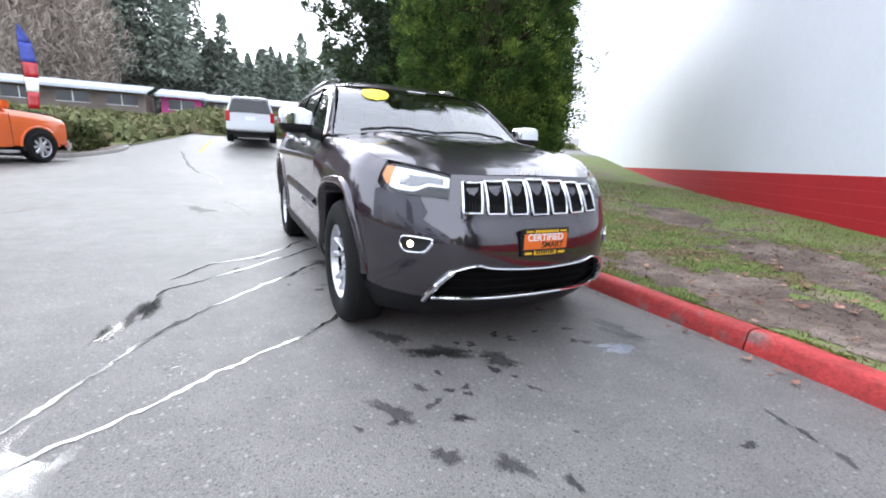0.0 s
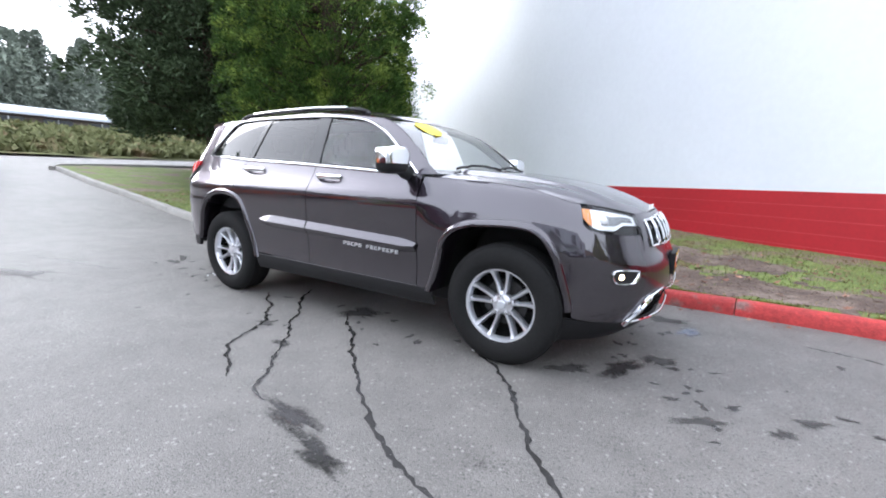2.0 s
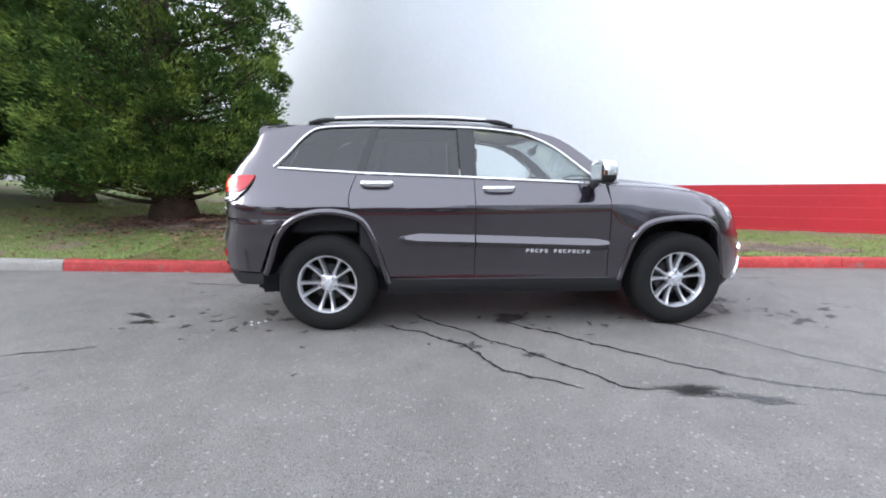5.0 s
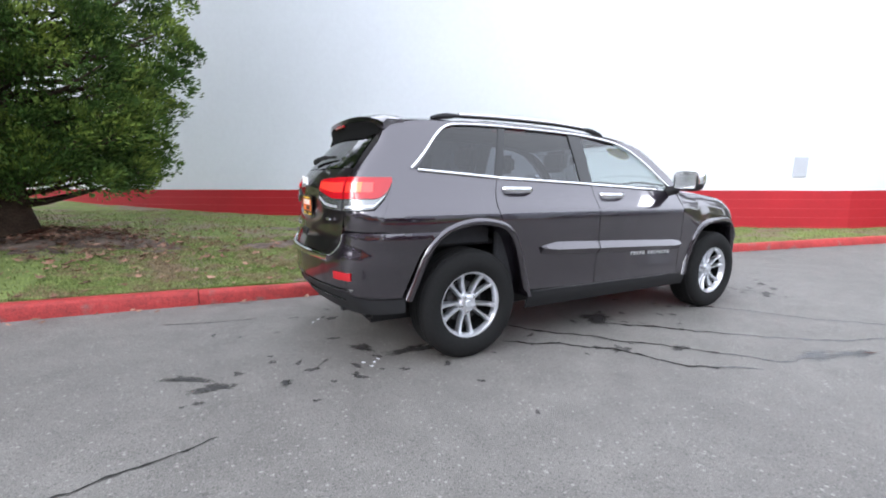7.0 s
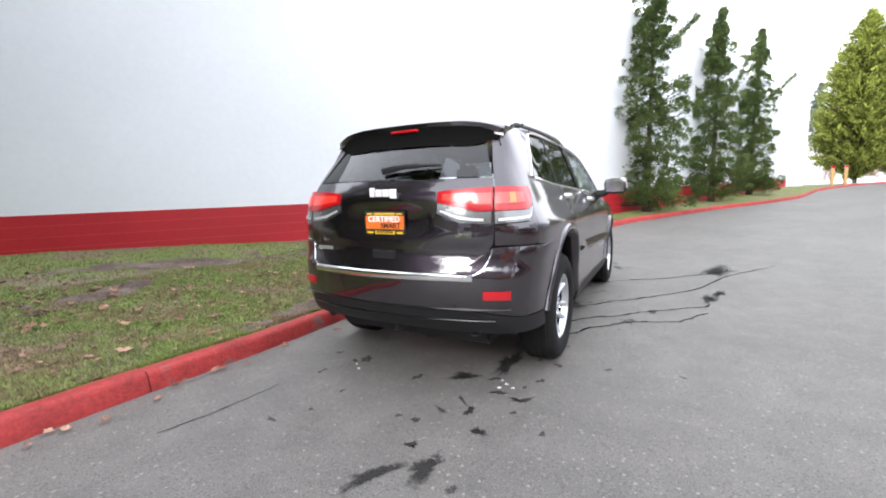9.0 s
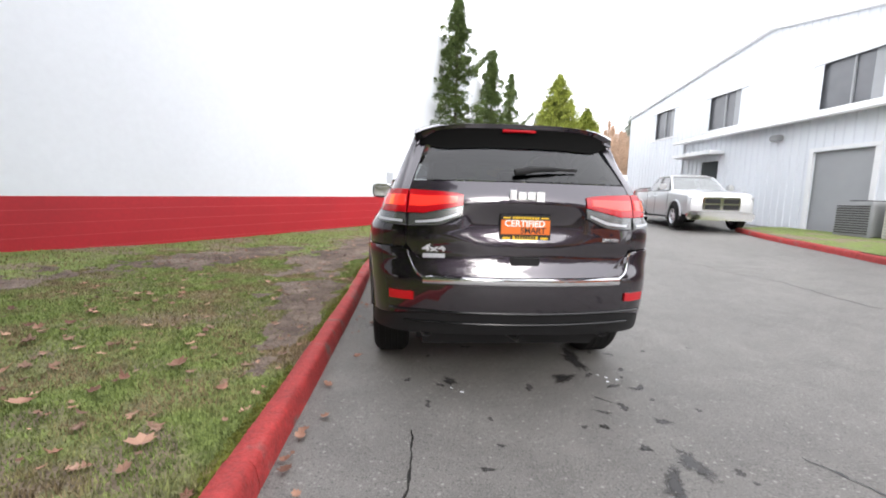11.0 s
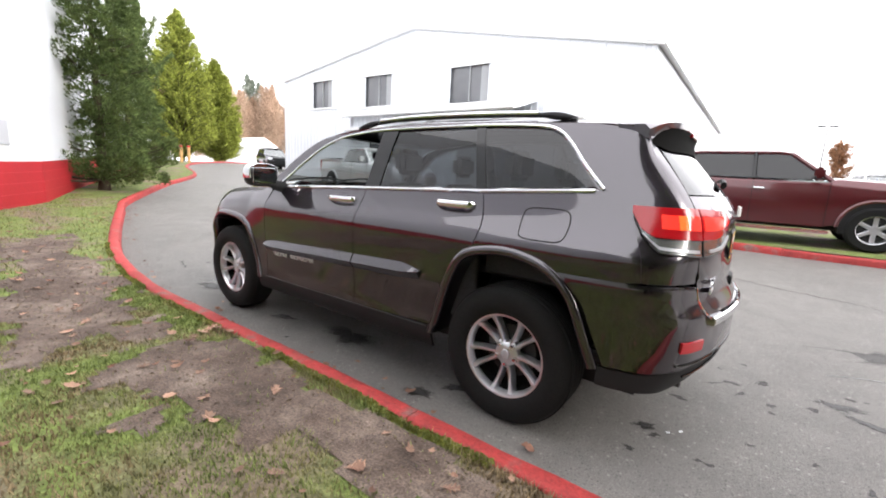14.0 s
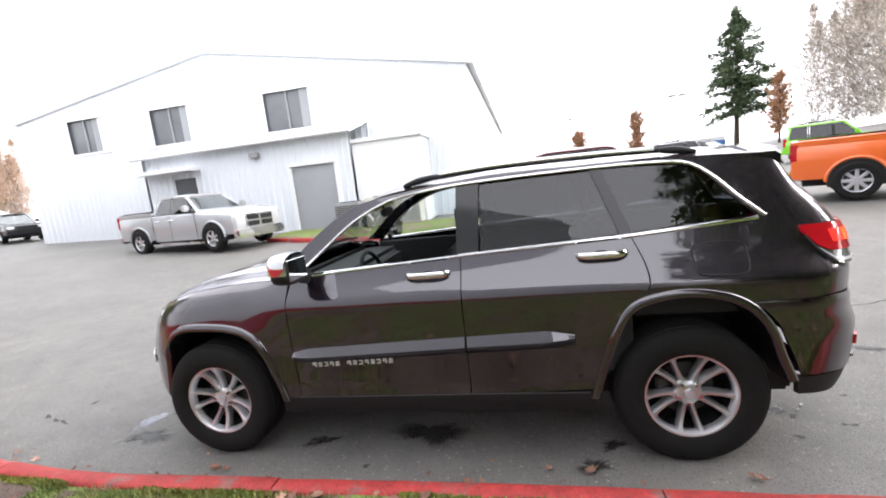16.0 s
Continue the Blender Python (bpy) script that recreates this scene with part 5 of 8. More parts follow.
SIDE_IN = [(0.2, 0.10), (0.3, 0.05), (0.38, 0.02), (0.5, 0.026), (0.62, 0.020), (0.72, 0.010), (0.82, 0.006), (0.92, 0.003), (1.0, 0.002), (1.03, 0.005), (1.06, 0.022), (1.1, 0.050), (1.17, 0.092), (1.3, 0.150), (1.45, 0.21), (1.6, 0.275), (1.68, 0.32), (1.76, 0.40)]
NOSE_IN = [(0.2, 0.2), (0.27, 0.10), (0.36, 0.02), (0.46, -0.015), (0.56, -0.02), (0.68, -0.005), (0.76, 0.03), (0.88, 0.07), (0.95, 0.11), (1.0, 0.16), (1.06, 0.26)]
TAIL_IN = [(0.2, 0.25), (0.32, 0.12), (0.42, 0.02), (0.55, -0.03), (0.74, -0.04), (0.80, -0.02), (0.86, 0.005), (1.0, 0.0), (1.14, 0.01), (1.24, 0.035), (1.32, 0.085), (1.45, 0.20), (1.6, 0.345), (1.68, 0.445), (1.76, 0.55)]
WING_TOP = [(0.8, 1.175), (1.0, 1.168), (1.3, 1.152), (1.6, 1.12), (1.85, 1.085), (2.0, 1.075), (2.2, 1.05), (3.2, 1.03)]


def side_in(q, z):
    d = smooth_interp(z, SIDE_IN)
    if q > 0.83:
        h = max(interp(q, WING_TOP) - z, 0)
        w = interp(h, [(0, 0.15), (0.02, 0.115), (0.05, 0.085), (0.1, 0.052), (0.18, 0.025), (0.3, 0.004), (0.4, 0.0)])
        f = min((q - 0.83) / 0.3, 1)
        d = d * (1 - f) + (w if z > 0.72 else d) * f
    return d


def skin(q, z, sy=1, out=0.0):
    """A point of the body's outer skin: q runs along its outline (q = x on the flank), sy picks the side."""
    s = Q0 - q
    x, y = np.interp(s, OUT_S, OUT[:, 0]), np.interp(s, OUT_S, OUT[:, 1])
    nx, ny = np.interp(s, OUT_S, OUT_N[:, 0]), np.interp(s, OUT_S, OUT_N[:, 1])
    k = math.hypot(nx, ny)
    nx, ny = nx / k, ny / k
    d = ny * ny * side_in(q, z) + nx * nx * smooth_interp(z, NOSE_IN if nx > 0 else TAIL_IN) - out
    return Vector((x - nx * d, sy * (y - ny * d), z))


def q_x(x, front=True):
    """q where the outline passes x."""
    return float(np.interp(-x, -OUT[:, 0], OUT_Q))


def q_nose(y):
    i = len(OUT) // 2
    return float(np.interp(y, OUT[:i, 1], OUT_Q[:i]))


def q_tail(y):
    i = len(OUT) // 2
    return float(np.interp(y, OUT[i:, 1][::-1], OUT_Q[i:][::-1]))


def coons(bottom, right, top, left, nu, nv):
    """A grid of parameter pairs filling four edges: bottom and top run one way, left and right run up."""
    b, t, l, r = resample(bottom, nu), resample(top, nu), resample(left, nv), resample(right, nv)
    rows = []
    for j in range(nv + 1):
        v = j / nv
        row = []
        for i in range(nu + 1):
            u = i / nu
            p = (1 - v) * b[i] + v * t[i] + (1 - u) * l[j] + u * r[j]
            p -= (1 - u) * (1 - v) * b[0] + u * (1 - v) * b[-1] + (1 - u) * v * t[0] + u * v * t[-1]
            row.append(p)
        rows.append(row)
    return rows


def sheet(rows, fn, lip=0.014, bm=None, inset=0.002):
    """A panel from a parameter grid, with its rim folded inwards so that gaps read as gaps."""
    bm = bm or bmesh.new()
    P = [[fn(*p) for p in row] for row in rows]
    nv, nu = len(P), len(P[0])
    V = [[bm.verts.new(p) for p in row] for row in P]
    for j in range(nv - 1):
        for i in range(nu - 1):
            try:
                bm.faces.new((V[j][i], V[j][i + 1], V[j + 1][i + 1], V[j + 1][i]))
            except ValueError:
                pass
    if lip:
        loop = [(0, i) for i in range(nu)] + [(j, nu - 1) for j in range(1, nv)] + [(nv - 1, i) for i in range(nu - 2, -1, -1)] + [(j, 0) for j in range(nv - 2, 0, -1)]
        ring = []
        for j, i in loop:
            a = P[min(j + 1, nv - 1)][i] - P[max(j - 1, 0)][i]
            b = P[j][min(i + 1, nu - 1)] - P[j][max(i - 1, 0)]
            n = b.cross(a)
            n = n.normalized() if n.length > 1e-9 else Vector((0, 0, 1))
            c = P[j][i] - CAR_MID
            if n.dot(c) < 0:
                n = -n
            ring.append(bm.verts.new(P[j][i] - n * lip))
        k = len(loop)
        for m in range(k):
            (j0, i0), (j1, i1) = loop[m], loop[(m + 1) % k]
            try:
                bm.faces.new((V[j0][i0], V[j1][i1], ring[(m + 1) % k], ring[m]))
            except ValueError:
                pass
    return bm


CAR_MID = Vector((0, 0, 0.8))
suv = thing("suv", "dark grey metallic five-door SUV with chrome trim parked by the kerb", "car")


def panel(name, bottom, right, top, left, nu, nv, sy, material="paint", label="", out=0.0, lip=0.014, parent=None):
    bm = sheet(coons(bottom, right, top, left, nu, nv), lambda q, z: skin(q, z, sy, out), lip)
    return part(name, bm, material, parent or suv, label, smooth=True, angle=0.7)


def belt(x):
    return interp(x, [(-1.89, 1.322), (-1.2, 1.278), (-0.29, 1.242), (0.78, 1.19)])


def line(points, n=10, smooth=True):
    return [tuple(p) for p in resample(points, n, smooth)]


R_ARCH = [(-1.93, 0.475), (-1.885, 0.58), (-1.80, 0.79), (-1.68, 0.91), (-1.5, 0.965), (-1.32, 0.958), (-1.17, 0.90), (-1.08, 0.74), (-0.99, 0.46), (-0.97, 0.40)]
F_ARCH = [(0.94, 0.40), (1.0, 0.58), (1.06, 0.77), (1.19, 0.87), (1.43, 0.90), (1.65, 0.885), (1.77, 0.77), (1.86, 0.52), (1.88, 0.42)]
G = 0.003
DOOR_F, DOOR_B = 0.832, -0.268
R_DOOR_EDGE = [(-0.985, 0.45), (-1.075, 0.73), (-1.165, 0.89), (-1.25, 1.01), (-1.255, 1.12), (-1.20, 1.278)]
ROOF_C = [(-2.2, 1.655), (-1.95, 1.685), (-1.6, 1.708), (-1.0, 1.724), (-0.5, 1.724), (0.0, 1.700), (0.28, 1.655), (0.5, 1.55)]


def roof_edge(x):
    return smooth_interp(x, ROOF_C) - 0.045


A_EDGE = [(0.93, 1.195), (0.83, 1.275), (0.67, 1.41), (0.51, 1.525), (0.37, 1.59), (0.26, 1.612)]
DLO_A = [(0.735, 1.195), (0.60, 1.335), (0.48, 1.43), (0.36, 1.51), (0.19, 1.585), (0.0, 1.622)]
DLO_TOP = [(0.0, 1.622), (-0.34, 1.650), (-1.02, 1.660), (-1.40, 1.650)]
DLO_R = [(-1.40, 1.650), (-1.55, 1.627), (-1.65, 1.555), (-1.755, 1.44), (-1.875, 1.324)]

for sy in (1, -1):
    # wings, doors and quarters
    panel("front_wing", line([(DOOR_F + G, 0.418), (0.955, 0.44), (1.06, 0.77), (1.19, 0.87), (1.43, 0.90), (1.65, 0.885), (1.76, 0.80)], 24), [(1.76, 0.80), (1.775, 0.838), (q_x(1.928), 0.886), (q_x(1.93), 0.95), (q_x(1.93), 1.0485)], [(DOOR_F + G, 1.174), (1.0, 1.1695), (1.3, 1.1535), (1.6, 1.1215), (q_x(1.93), 1.0485)], [(DOOR_F + G, 0.418), (DOOR_F + G, 1.174)], 30, 24, sy)
    door = panel("front_door", [(DOOR_B + G, 0.425), (DOOR_F - G, 0.415)], [(DOOR_F - G, 0.415), (DOOR_F - G, 1.06), (0.81, 1.186)], [(DOOR_B + G, belt(DOOR_B)), (0.81, 1.186)], [(DOOR_B + G, 0.425), (DOOR_B + G, belt(DOOR_B))], 20, 26, sy)
    rear = panel("rear_door", [(-0.98, 0.44), (DOOR_B - G, 0.425)], [(DOOR_B - G, 0.425), (DOOR_B - G, belt(DOOR_B))], [(-1.195, belt(-1.195)), (DOOR_B - G, belt(DOOR_B))], line(R_DOOR_EDGE, 24), 20, 26, sy)
    panel("rear_quarter", line([(-1.17, 0.905), (-1.32, 0.962), (-1.5, 0.97), (-1.70, 0.925), (-1.80, 0.90), (q_x(-2.1), 0.925)], 20), [(q_x(-2.1), 0.925), (q_x(-2.09), 1.03), (q_x(-2.035), 1.255)], [(-1.205, belt(-1.2)), (-1.89, 1.322), (q_x(-2.035), 1.255)], line([(-1.17, 0.905), (-1.256, 1.01), (-1.262, 1.12), (-1.205, belt(-1.2))], 12), 26, 20, sy)
    panel("rear_corner", [(q_x(-2.1) - 0.002, 0.925), (q_tail(0.70), 0.925)], [(q_tail(0.70), 0.925), (q_tail(0.70), 1.06)], [(q_x(-2.035) - 0.0015, 1.25), (q_x(-2.12), 1.14), (q_tail(0.70), 1.09)], [(q_x(-2.1) - 0.0015, 0.925), (q_x(-2.09) - 0.0015, 1.03), (q_x(-2.035) - 0.0015, 1.25)], 14, 10, sy, lip=0.006)
    # rear pillar, from the side glass round to the tailgate
    panel("rear_pillar", [(-1.84, 1.327), (q_x(-2.03), 1.257), (q_tail(0.70), 1.262)], [(q_tail(0.70), 1.262), (q_tail(0.685), 1.45), (q_tail(0.68), 1.62)], [(-1.42, 1.664), (-1.75, roof_edge(-1.75)), (q_tail(0.68), 1.62)], line([(-1.84, 1.327), (-1.735, 1.44), (-1.645, 1.55), (-1.55, 1.632), (-1.42, 1.664)], 14), 22, 16, sy)
    # roof rail panel over the doors, and the windscreen pillar
    panel("cant_rail", line([(-1.42, 1.660), (-1.02, 1.668), (-0.34, 1.658), (0.02, 1.630)], 14), [(0.02, 1.630), (0.26, 1.612)], line([(-1.42, 1.678), (-1.0, 1.682), (-0.4, roof_edge(-0.4) + 0.006), (0.26, 1.612)], 14), [(-1.42, 1.660), (-1.42, 1.678)], 24, 4, sy)
    panel("windscreen_pillar", line(DLO_A, 14), [(0.0, 1.632), (0.26, 1.612)], line(A_EDGE, 14), [(0.765, 1.19), (0.93, 1.195)], 22, 6, sy, out=0.004)
    # black sill and arch mouldings
    panel("sill", [(-0.97, 0.30), (0.97, 0.30)], [(0.97, 0.30), (0.95, 0.42)], [(-0.97, 0.435), (0.95, 0.412)], [(-0.97, 0.30), (-0.97, 0.435)], 16, 5, sy, "black_plastic")
    part("sill_trim", tube([skin(x, 0.432 - 0.012 * (x + 0.9) / 1.7, sy, 0.004) for x in np.linspace(-0.93, 0.84, 14)], 0.0035, 6), "steel_dark", suv, "thin bright sill trim")
    for arch, nm in ((R_ARCH, "rear_arch_moulding"), (F_ARCH, "front_arch_moulding")):
        pts = resample(arch, 40, True)
        cx, cz = (-1.4575, 0.39) if arch is R_ARCH else (1.4575, 0.39)
        bm = bmesh.new()
        rings = []
        for x, z in pts:
            r = Vector((x - cx, 0, z - cz)).normalized()
            ring = []
            for off, o in ((0.034, 0.000), (0.030, 0.010), (0.010, 0.020), (-0.010, 0.016), (-0.020, -0.008), (-0.028, -0.16)):
                p = skin(x + r.x * off, z + r.z * off, sy, o)
                ring.append(bm.verts.new(p))
            rings.append(ring)
        for A, B in zip(rings, rings[1:]):
            for j in range(len(A) - 1):
                bm.faces.new((A[j], A[j + 1], B[j + 1], B[j]))
        part(nm, bm, "paint", suv, smooth=True, angle=1.0)
        # wheel housing
        bm = bmesh.new()
        rings = []
        for x, z in pts:
            r = Vector((x - cx, 0, z - cz)).normalized()
            x2, z2 = x - r.x * 0.03, z - r.z * 0.03
            rings.append([bm.verts.new((x2, sy * yy, z2)) for yy in (0.80, 0.45)])
        for A, B in zip(rings, rings[1:]):
            bm.faces.new((A[0], A[1], B[1], B[0]))
        bm.faces.new([r[1] for r in rings])
        part("wheel_housing", bm, "black_plastic", suv)
    # side moulding with its bright upper face
    for x0, x1, host in ((DOOR_B + 0.006, 0.828, door), (-0.87, DOOR_B - 0.006, rear)):
        bm = bmesh.new()
        rings = []
        for x in np.linspace(x0, x1, 24):
            zt = interp(x, [(-0.87, 0.770), (-0.72, 0.797), (-0.03, 0.772), (0.72, 0.742), (0.83, 0.720)])
            zb = interp(x, [(-0.87, 0.765), (-0.72, 0.745), (0.0, 0.722), (0.72, 0.695), (0.83, 0.705)])
            rings.append([bm.verts.new(skin(x, z, sy, o)) for z, o in ((zt + 0.012, -0.004), (zt, 0.003), (zb, 0.030), (zb - 0.014, 0.024), (zb - 0.05, -0.003))])
        for A, B in zip(rings, rings[1:]):
            for j in range(4):
                bm.faces.new((A[j], A[j + 1], B[j + 1], B[j]))
        bm.faces.new(rings[0])
        bm.faces.new(rings[-1][::-1])
        part("side_moulding", bm, "paint", host, smooth=True, angle=0.35)
    # model badge as plain bars
    for first, last in ((0, 5), (6, 14)):
        bm = bmesh.new()
        for i in range(first, last):
            x = 0.16 + i * 0.0385 if sy < 0 else 0.70 - i * 0.0385
            c = skin(x, 0.648 + (x - 0.4) * -0.03, sy, 0.006)
            box(c.x - 0.0135, c.x - 0.0065, c.y - 0.004, c.y + 0.004, c.z - 0.0135, c.z + 0.0135, 0, 1, bm)
            for k, dz in enumerate((-0.0105, 0.0, 0.0105)):
                if (i + k) % 3 or k == 2:
                    box(c.x - 0.0065, c.x + 0.0115, c.y - 0.004, c.y + 0.004, c.z + dz - 0.003, c.z + dz + 0.003, 0, 1, bm)
        part("badge", bm, "badge_metal", door, "row of chrome letter shapes")
    # door handles
    for host, xa in ((door, -0.07), (rear, -1.045)):
        z = 1.150 if host is door else 1.192
        base = [skin(xa + dx, z + 0.004 * -dx, sy, o) for dx, o in ((-0.125, 0.004), (-0.11, 0.030), (-0.06, 0.042), (0.06, 0.042), (0.11, 0.030), (0.125, 0.004))]
        part("door_handle", tube(line([tuple(p) for p in base], 14), 0.020, 10, flat=0.55), "chrome", host, "chrome handle", smooth=True)
        bm = bmesh.new()
        c = skin(xa, z - 0.004, sy, -0.002)
        bmesh.ops.create_uvsphere(bm, u_segments=16, v_segments=8, radius=1, matrix=Matrix.LocRotScale(c, None, (0.045, 0.008, 0.026)))
        part("handle_cup", bm, "black_plastic", host, smooth=True)
    # side glass, pillars' black covers and the bright surround
    if sy < 0:
        panel("front_side_glass", [(-0.25, belt(-0.25) + 0.012), (0.70, belt(0.7) + 0.012)], line([(0.70, 1.206), (0.585, 1.335), (0.34, 1.51), (0.17, 1.583), (0.0, 1.615)], 12), [(-0.25, 1.640), (0.0, 1.615)], [(-0.25, belt(-0.25) + 0.012), (-0.25, 1.640)], 12, 12, sy, "glass_clear", "clear door glass", out=-0.012, lip=0)
    panel("rear_side_glass", [(-1.17, belt(-1.17) + 0.012), (-0.385, belt(-0.385) + 0.012)], [(-0.385, belt(-0.385) + 0.012), (-0.40, 1.648)], [(-1.045, 1.652), (-0.40, 1.648)], [(-1.17, belt(-1.17) + 0.012), (-1.045, 1.652)], 8, 10, sy, "glass_dark", "tinted privacy glass", out=-0.012, lip=0)
    panel("quarter_glass", [(-1.845, 1.336), (-1.19, belt(-1.19) + 0.012)], [(-1.19, belt(-1.19) + 0.012), (-1.075, 1.652)], [(-1.42, 1.643), (-1.075, 1.652)], line([(-1.845, 1.336), (-1.735, 1.45), (-1.635, 1.555), (-1.54, 1.613), (-1.42, 1.643)], 10), 10, 10, sy, "glass_dark", "tinted privacy glass", out=-0.008, lip=0)
    panel("centre_pillar", [(-0.375, belt(-0.375) + 0.01), (-0.245, belt(-0.245) + 0.01)], [(-0.245, belt(-0.245) + 0.01), (-0.255, 1.648)], [(-0.395, 1.652), (-0.255, 1.648)], [(-0.375, belt(-0.375) + 0.01), (-0.395, 1.652)], 4, 8, sy, "black_gloss", "black pillar cover", out=-0.002)
    panel("rear_door_pillar", [(-1.215, belt(-1.2) + 0.01), (-1.15, belt(-1.15) + 0.01)], [(-1.15, belt(-1.15) + 0.01), (-1.03, 1.652)], [(-1.09, 1.653), (-1.03, 1.652)], [(-1.215, belt(-1.2) + 0.01), (-1.09, 1.653)], 3, 8, sy, "black_gloss", out=-0.004)
    ring = line([(0.775, 1.192), *DLO_A[1:], *DLO_TOP[1:], *DLO_R[1:]], 60)
    low = [(x, belt(x) - 0.002) for x in np.linspace(-1.835, 0.775, 30)]
    part("window_surround", tube([skin(x, z, sy, 0.004) for x, z in ring], 0.0095, 8), "chrome", suv, "chrome window surround", smooth=True)
    part("waist_strip", tube([skin(x, z, sy, 0.005) for x, z in low], 0.0115, 8), "chrome", suv, "chrome waist strip", smooth=True)
    # mirror: chrome cap over a black housing and stalk
    mirror = thing("mirror", "", "", None)
    mirror.parent = suv
    c = Vector((0.70, sy * 1.045, 1.285))
    bm = bmesh.new()
    bmesh.ops.create_uvsphere(bm, u_segments=24, v_segments=16, radius=1)
    for v in bm.verts:
        x, y, z = v.co
        f = lambda a: math.copysign(abs(a) ** 0.55, a)
        v.co = Vector((max(f(x), -0.55) * 0.085, f(y) * 0.125 * sy, f(z) * 0.085 - (0.012 if z < 0 else 0))) + c
    bmesh.ops.bisect_plane(bm, geom=bm.verts[:] + bm.edges[:] + bm.faces[:], plane_co=c + Vector((0, 0, -0.03)), plane_no=(0, 0, -1), clear_outer=True)
    cap = part("mirror_cap", bm, "chrome", mirror, "chrome mirror cap", smooth=True, angle=0.8)
    bm = bmesh.new()
    bmesh.ops.create_uvsphere(bm, u_segments=20, v_segments=14, radius=1)
    for v in bm.verts:
        x, y, z = v.co
        f = lambda a: math.copysign(abs(a) ** 0.6, a)
        v.co = Vector((max(f(x), -0.62) * 0.080, f(y) * 0.120 * sy, f(z) * 0.079 - 0.016)) + c
    part("mirror_housing", bm, "black_plastic", mirror, smooth=True, angle=0.8)
    part("mirror_stalk", tube([skin(0.70, 1.185, sy, -0.01), (0.70, sy * 0.93, 1.20), (0.695, sy * 0.99, 1.235)], [0.05, 0.04, 0.03], 10, flat=0.5), "black_plastic", mirror, smooth=True)
    part("mirror_glass", box(c.x - 0.056, c.x - 0.051, c.y - 0.095, c.y + 0.095, c.z - 0.07, c.z + 0.05, 0.002), "chrome", mirror)
    # roof rails
    rail = []
    for x, h in ((-1.62, 0.0), (-1.52, 0.014), (-1.40, 0.024), (-1.0, 0.027), (-0.5, 0.027), (-0.15, 0.024), (-0.02, 0.014), (0.09, 0.0)):
        rail.append((x, sy * 0.575, smooth_interp(x, ROOF_C) - 0.022 + h * 0.9))
    part("roof_rail", tube(line(rail, 30), 0.0135, 8), "black_gloss", suv, "dark roof rail", smooth=True)
    for span in (rail[:3], rail[5:]):
        foot = line([(x, y, z + 0.004) for x, y, z in span], 14)
        part("rail_foot", tube(foot, [0.010 + 0.012 * math.sin(math.pi * k / (len(foot) - 1)) for k in range(len(foot))], 8), "black_plastic", suv, "black foot of the roof rail", smooth=True)
    part("rail_insert", tube(line([(x, y + sy * 0.012, z + 0.012) for x, y, z in rail[2:6]], 16), 0.012, 8), "chrome", suv, "bright rail insert", smooth=True)

# fuel flap on the driver's side
fl = resample([(-1.54, 1.08), (-1.535, 1.17), (-1.56, 1.205), (-1.66, 1.213), (-1.76, 1.208), (-1.79, 1.17), (-1.785, 1.09), (-1.755, 1.06), (-1.65, 1.055), (-1.565, 1.06), (-1.54, 1.08)], 40, True)
part("fuel_flap", tube([skin(x + 0.045, z, 1, 0.0005) for x, z in fl[:-1]], 0.0035, 5, closed=True), "black_plastic", suv, "outline of the fuel flap")


# bonnet
def nose_x(y):
    return float(np.interp(abs(y), OUT[:300, 1], OUT[:300, 0])) - 0.155


def bonnet(u, v):
    """u across from -1 to 1, v from the windscreen to the nose."""
    half = interp(v, [(0, 0.80), (0.5, 0.80), (0.75, 0.785), (0.9, 0.735), (1, 0.66)])
    y = u * half
    xr = 1.03 - 0.20 * (abs(y) / 0.8) ** 2
    xf = nose_x(y)
    x = xr + (xf - xr) * v
    xe = x + (2.175 - xf) * v**3
    zc = smooth_interp(xe, [(0.75, 1.243), (1.0, 1.236), (1.27, 1.214), (1.5, 1.186), (1.75, 1.143), (1.94, 1.09), (2.08, 1.035), (2.18, 0.985)])
    a = abs(y)
    drop = 0.068 * (a / 0.8) ** 3 * (1 - 0.75 * v**2)
    ridge = 0.012 * math.exp(-(((a - 0.50 + 0.10 * v) / 0.07) ** 2)) * (1 - v**4) - 0.010 * math.exp(-(((a - 0.60 + 0.12 * v) / 0.06) ** 2)) * (1 - v**4)
    return Vector((x, y, zc - drop + ridge))


def uvgrid(nu, nv, u0=0.0, u1=1.0, v0=0.0, v1=1.0):
    return [[np.array((u0 + (u1 - u0) * i / nu, v0 + (v1 - v0) * j / nv)) for i in range(nu + 1)] for j in range(nv + 1)]


WING_EDGE = [(0.86, 1.178), (1.0, 1.171), (1.3, 1.155), (1.6, 1.123), (1.90, 1.050)]
LAMP_Q = (Q0 - q_x(1.93) - 0.004, Q0 - q_nose(0.535))


def lip_z(w):
    """Height of the bonnet's front edge above lamps and grille."""
    return interp(abs(w), [(0, 0.998), (LAMP_Q[1], 0.990), (LAMP_Q[1] + 0.1, 1.006), (LAMP_Q[0] - 0.15, 1.032), (LAMP_Q[0], 1.046)])


def bonnet_side(v, s):
    q = 0.86 + (Q0 - LAMP_Q[0] - 0.86) * v
    return skin(q, interp(q, WING_EDGE), s, 0.003)


def bonnet_front(u):
    w = u * LAMP_Q[0]
    return skin(Q0 - abs(w), lip_z(w), 1 if w >= 0 else -1, 0.004)


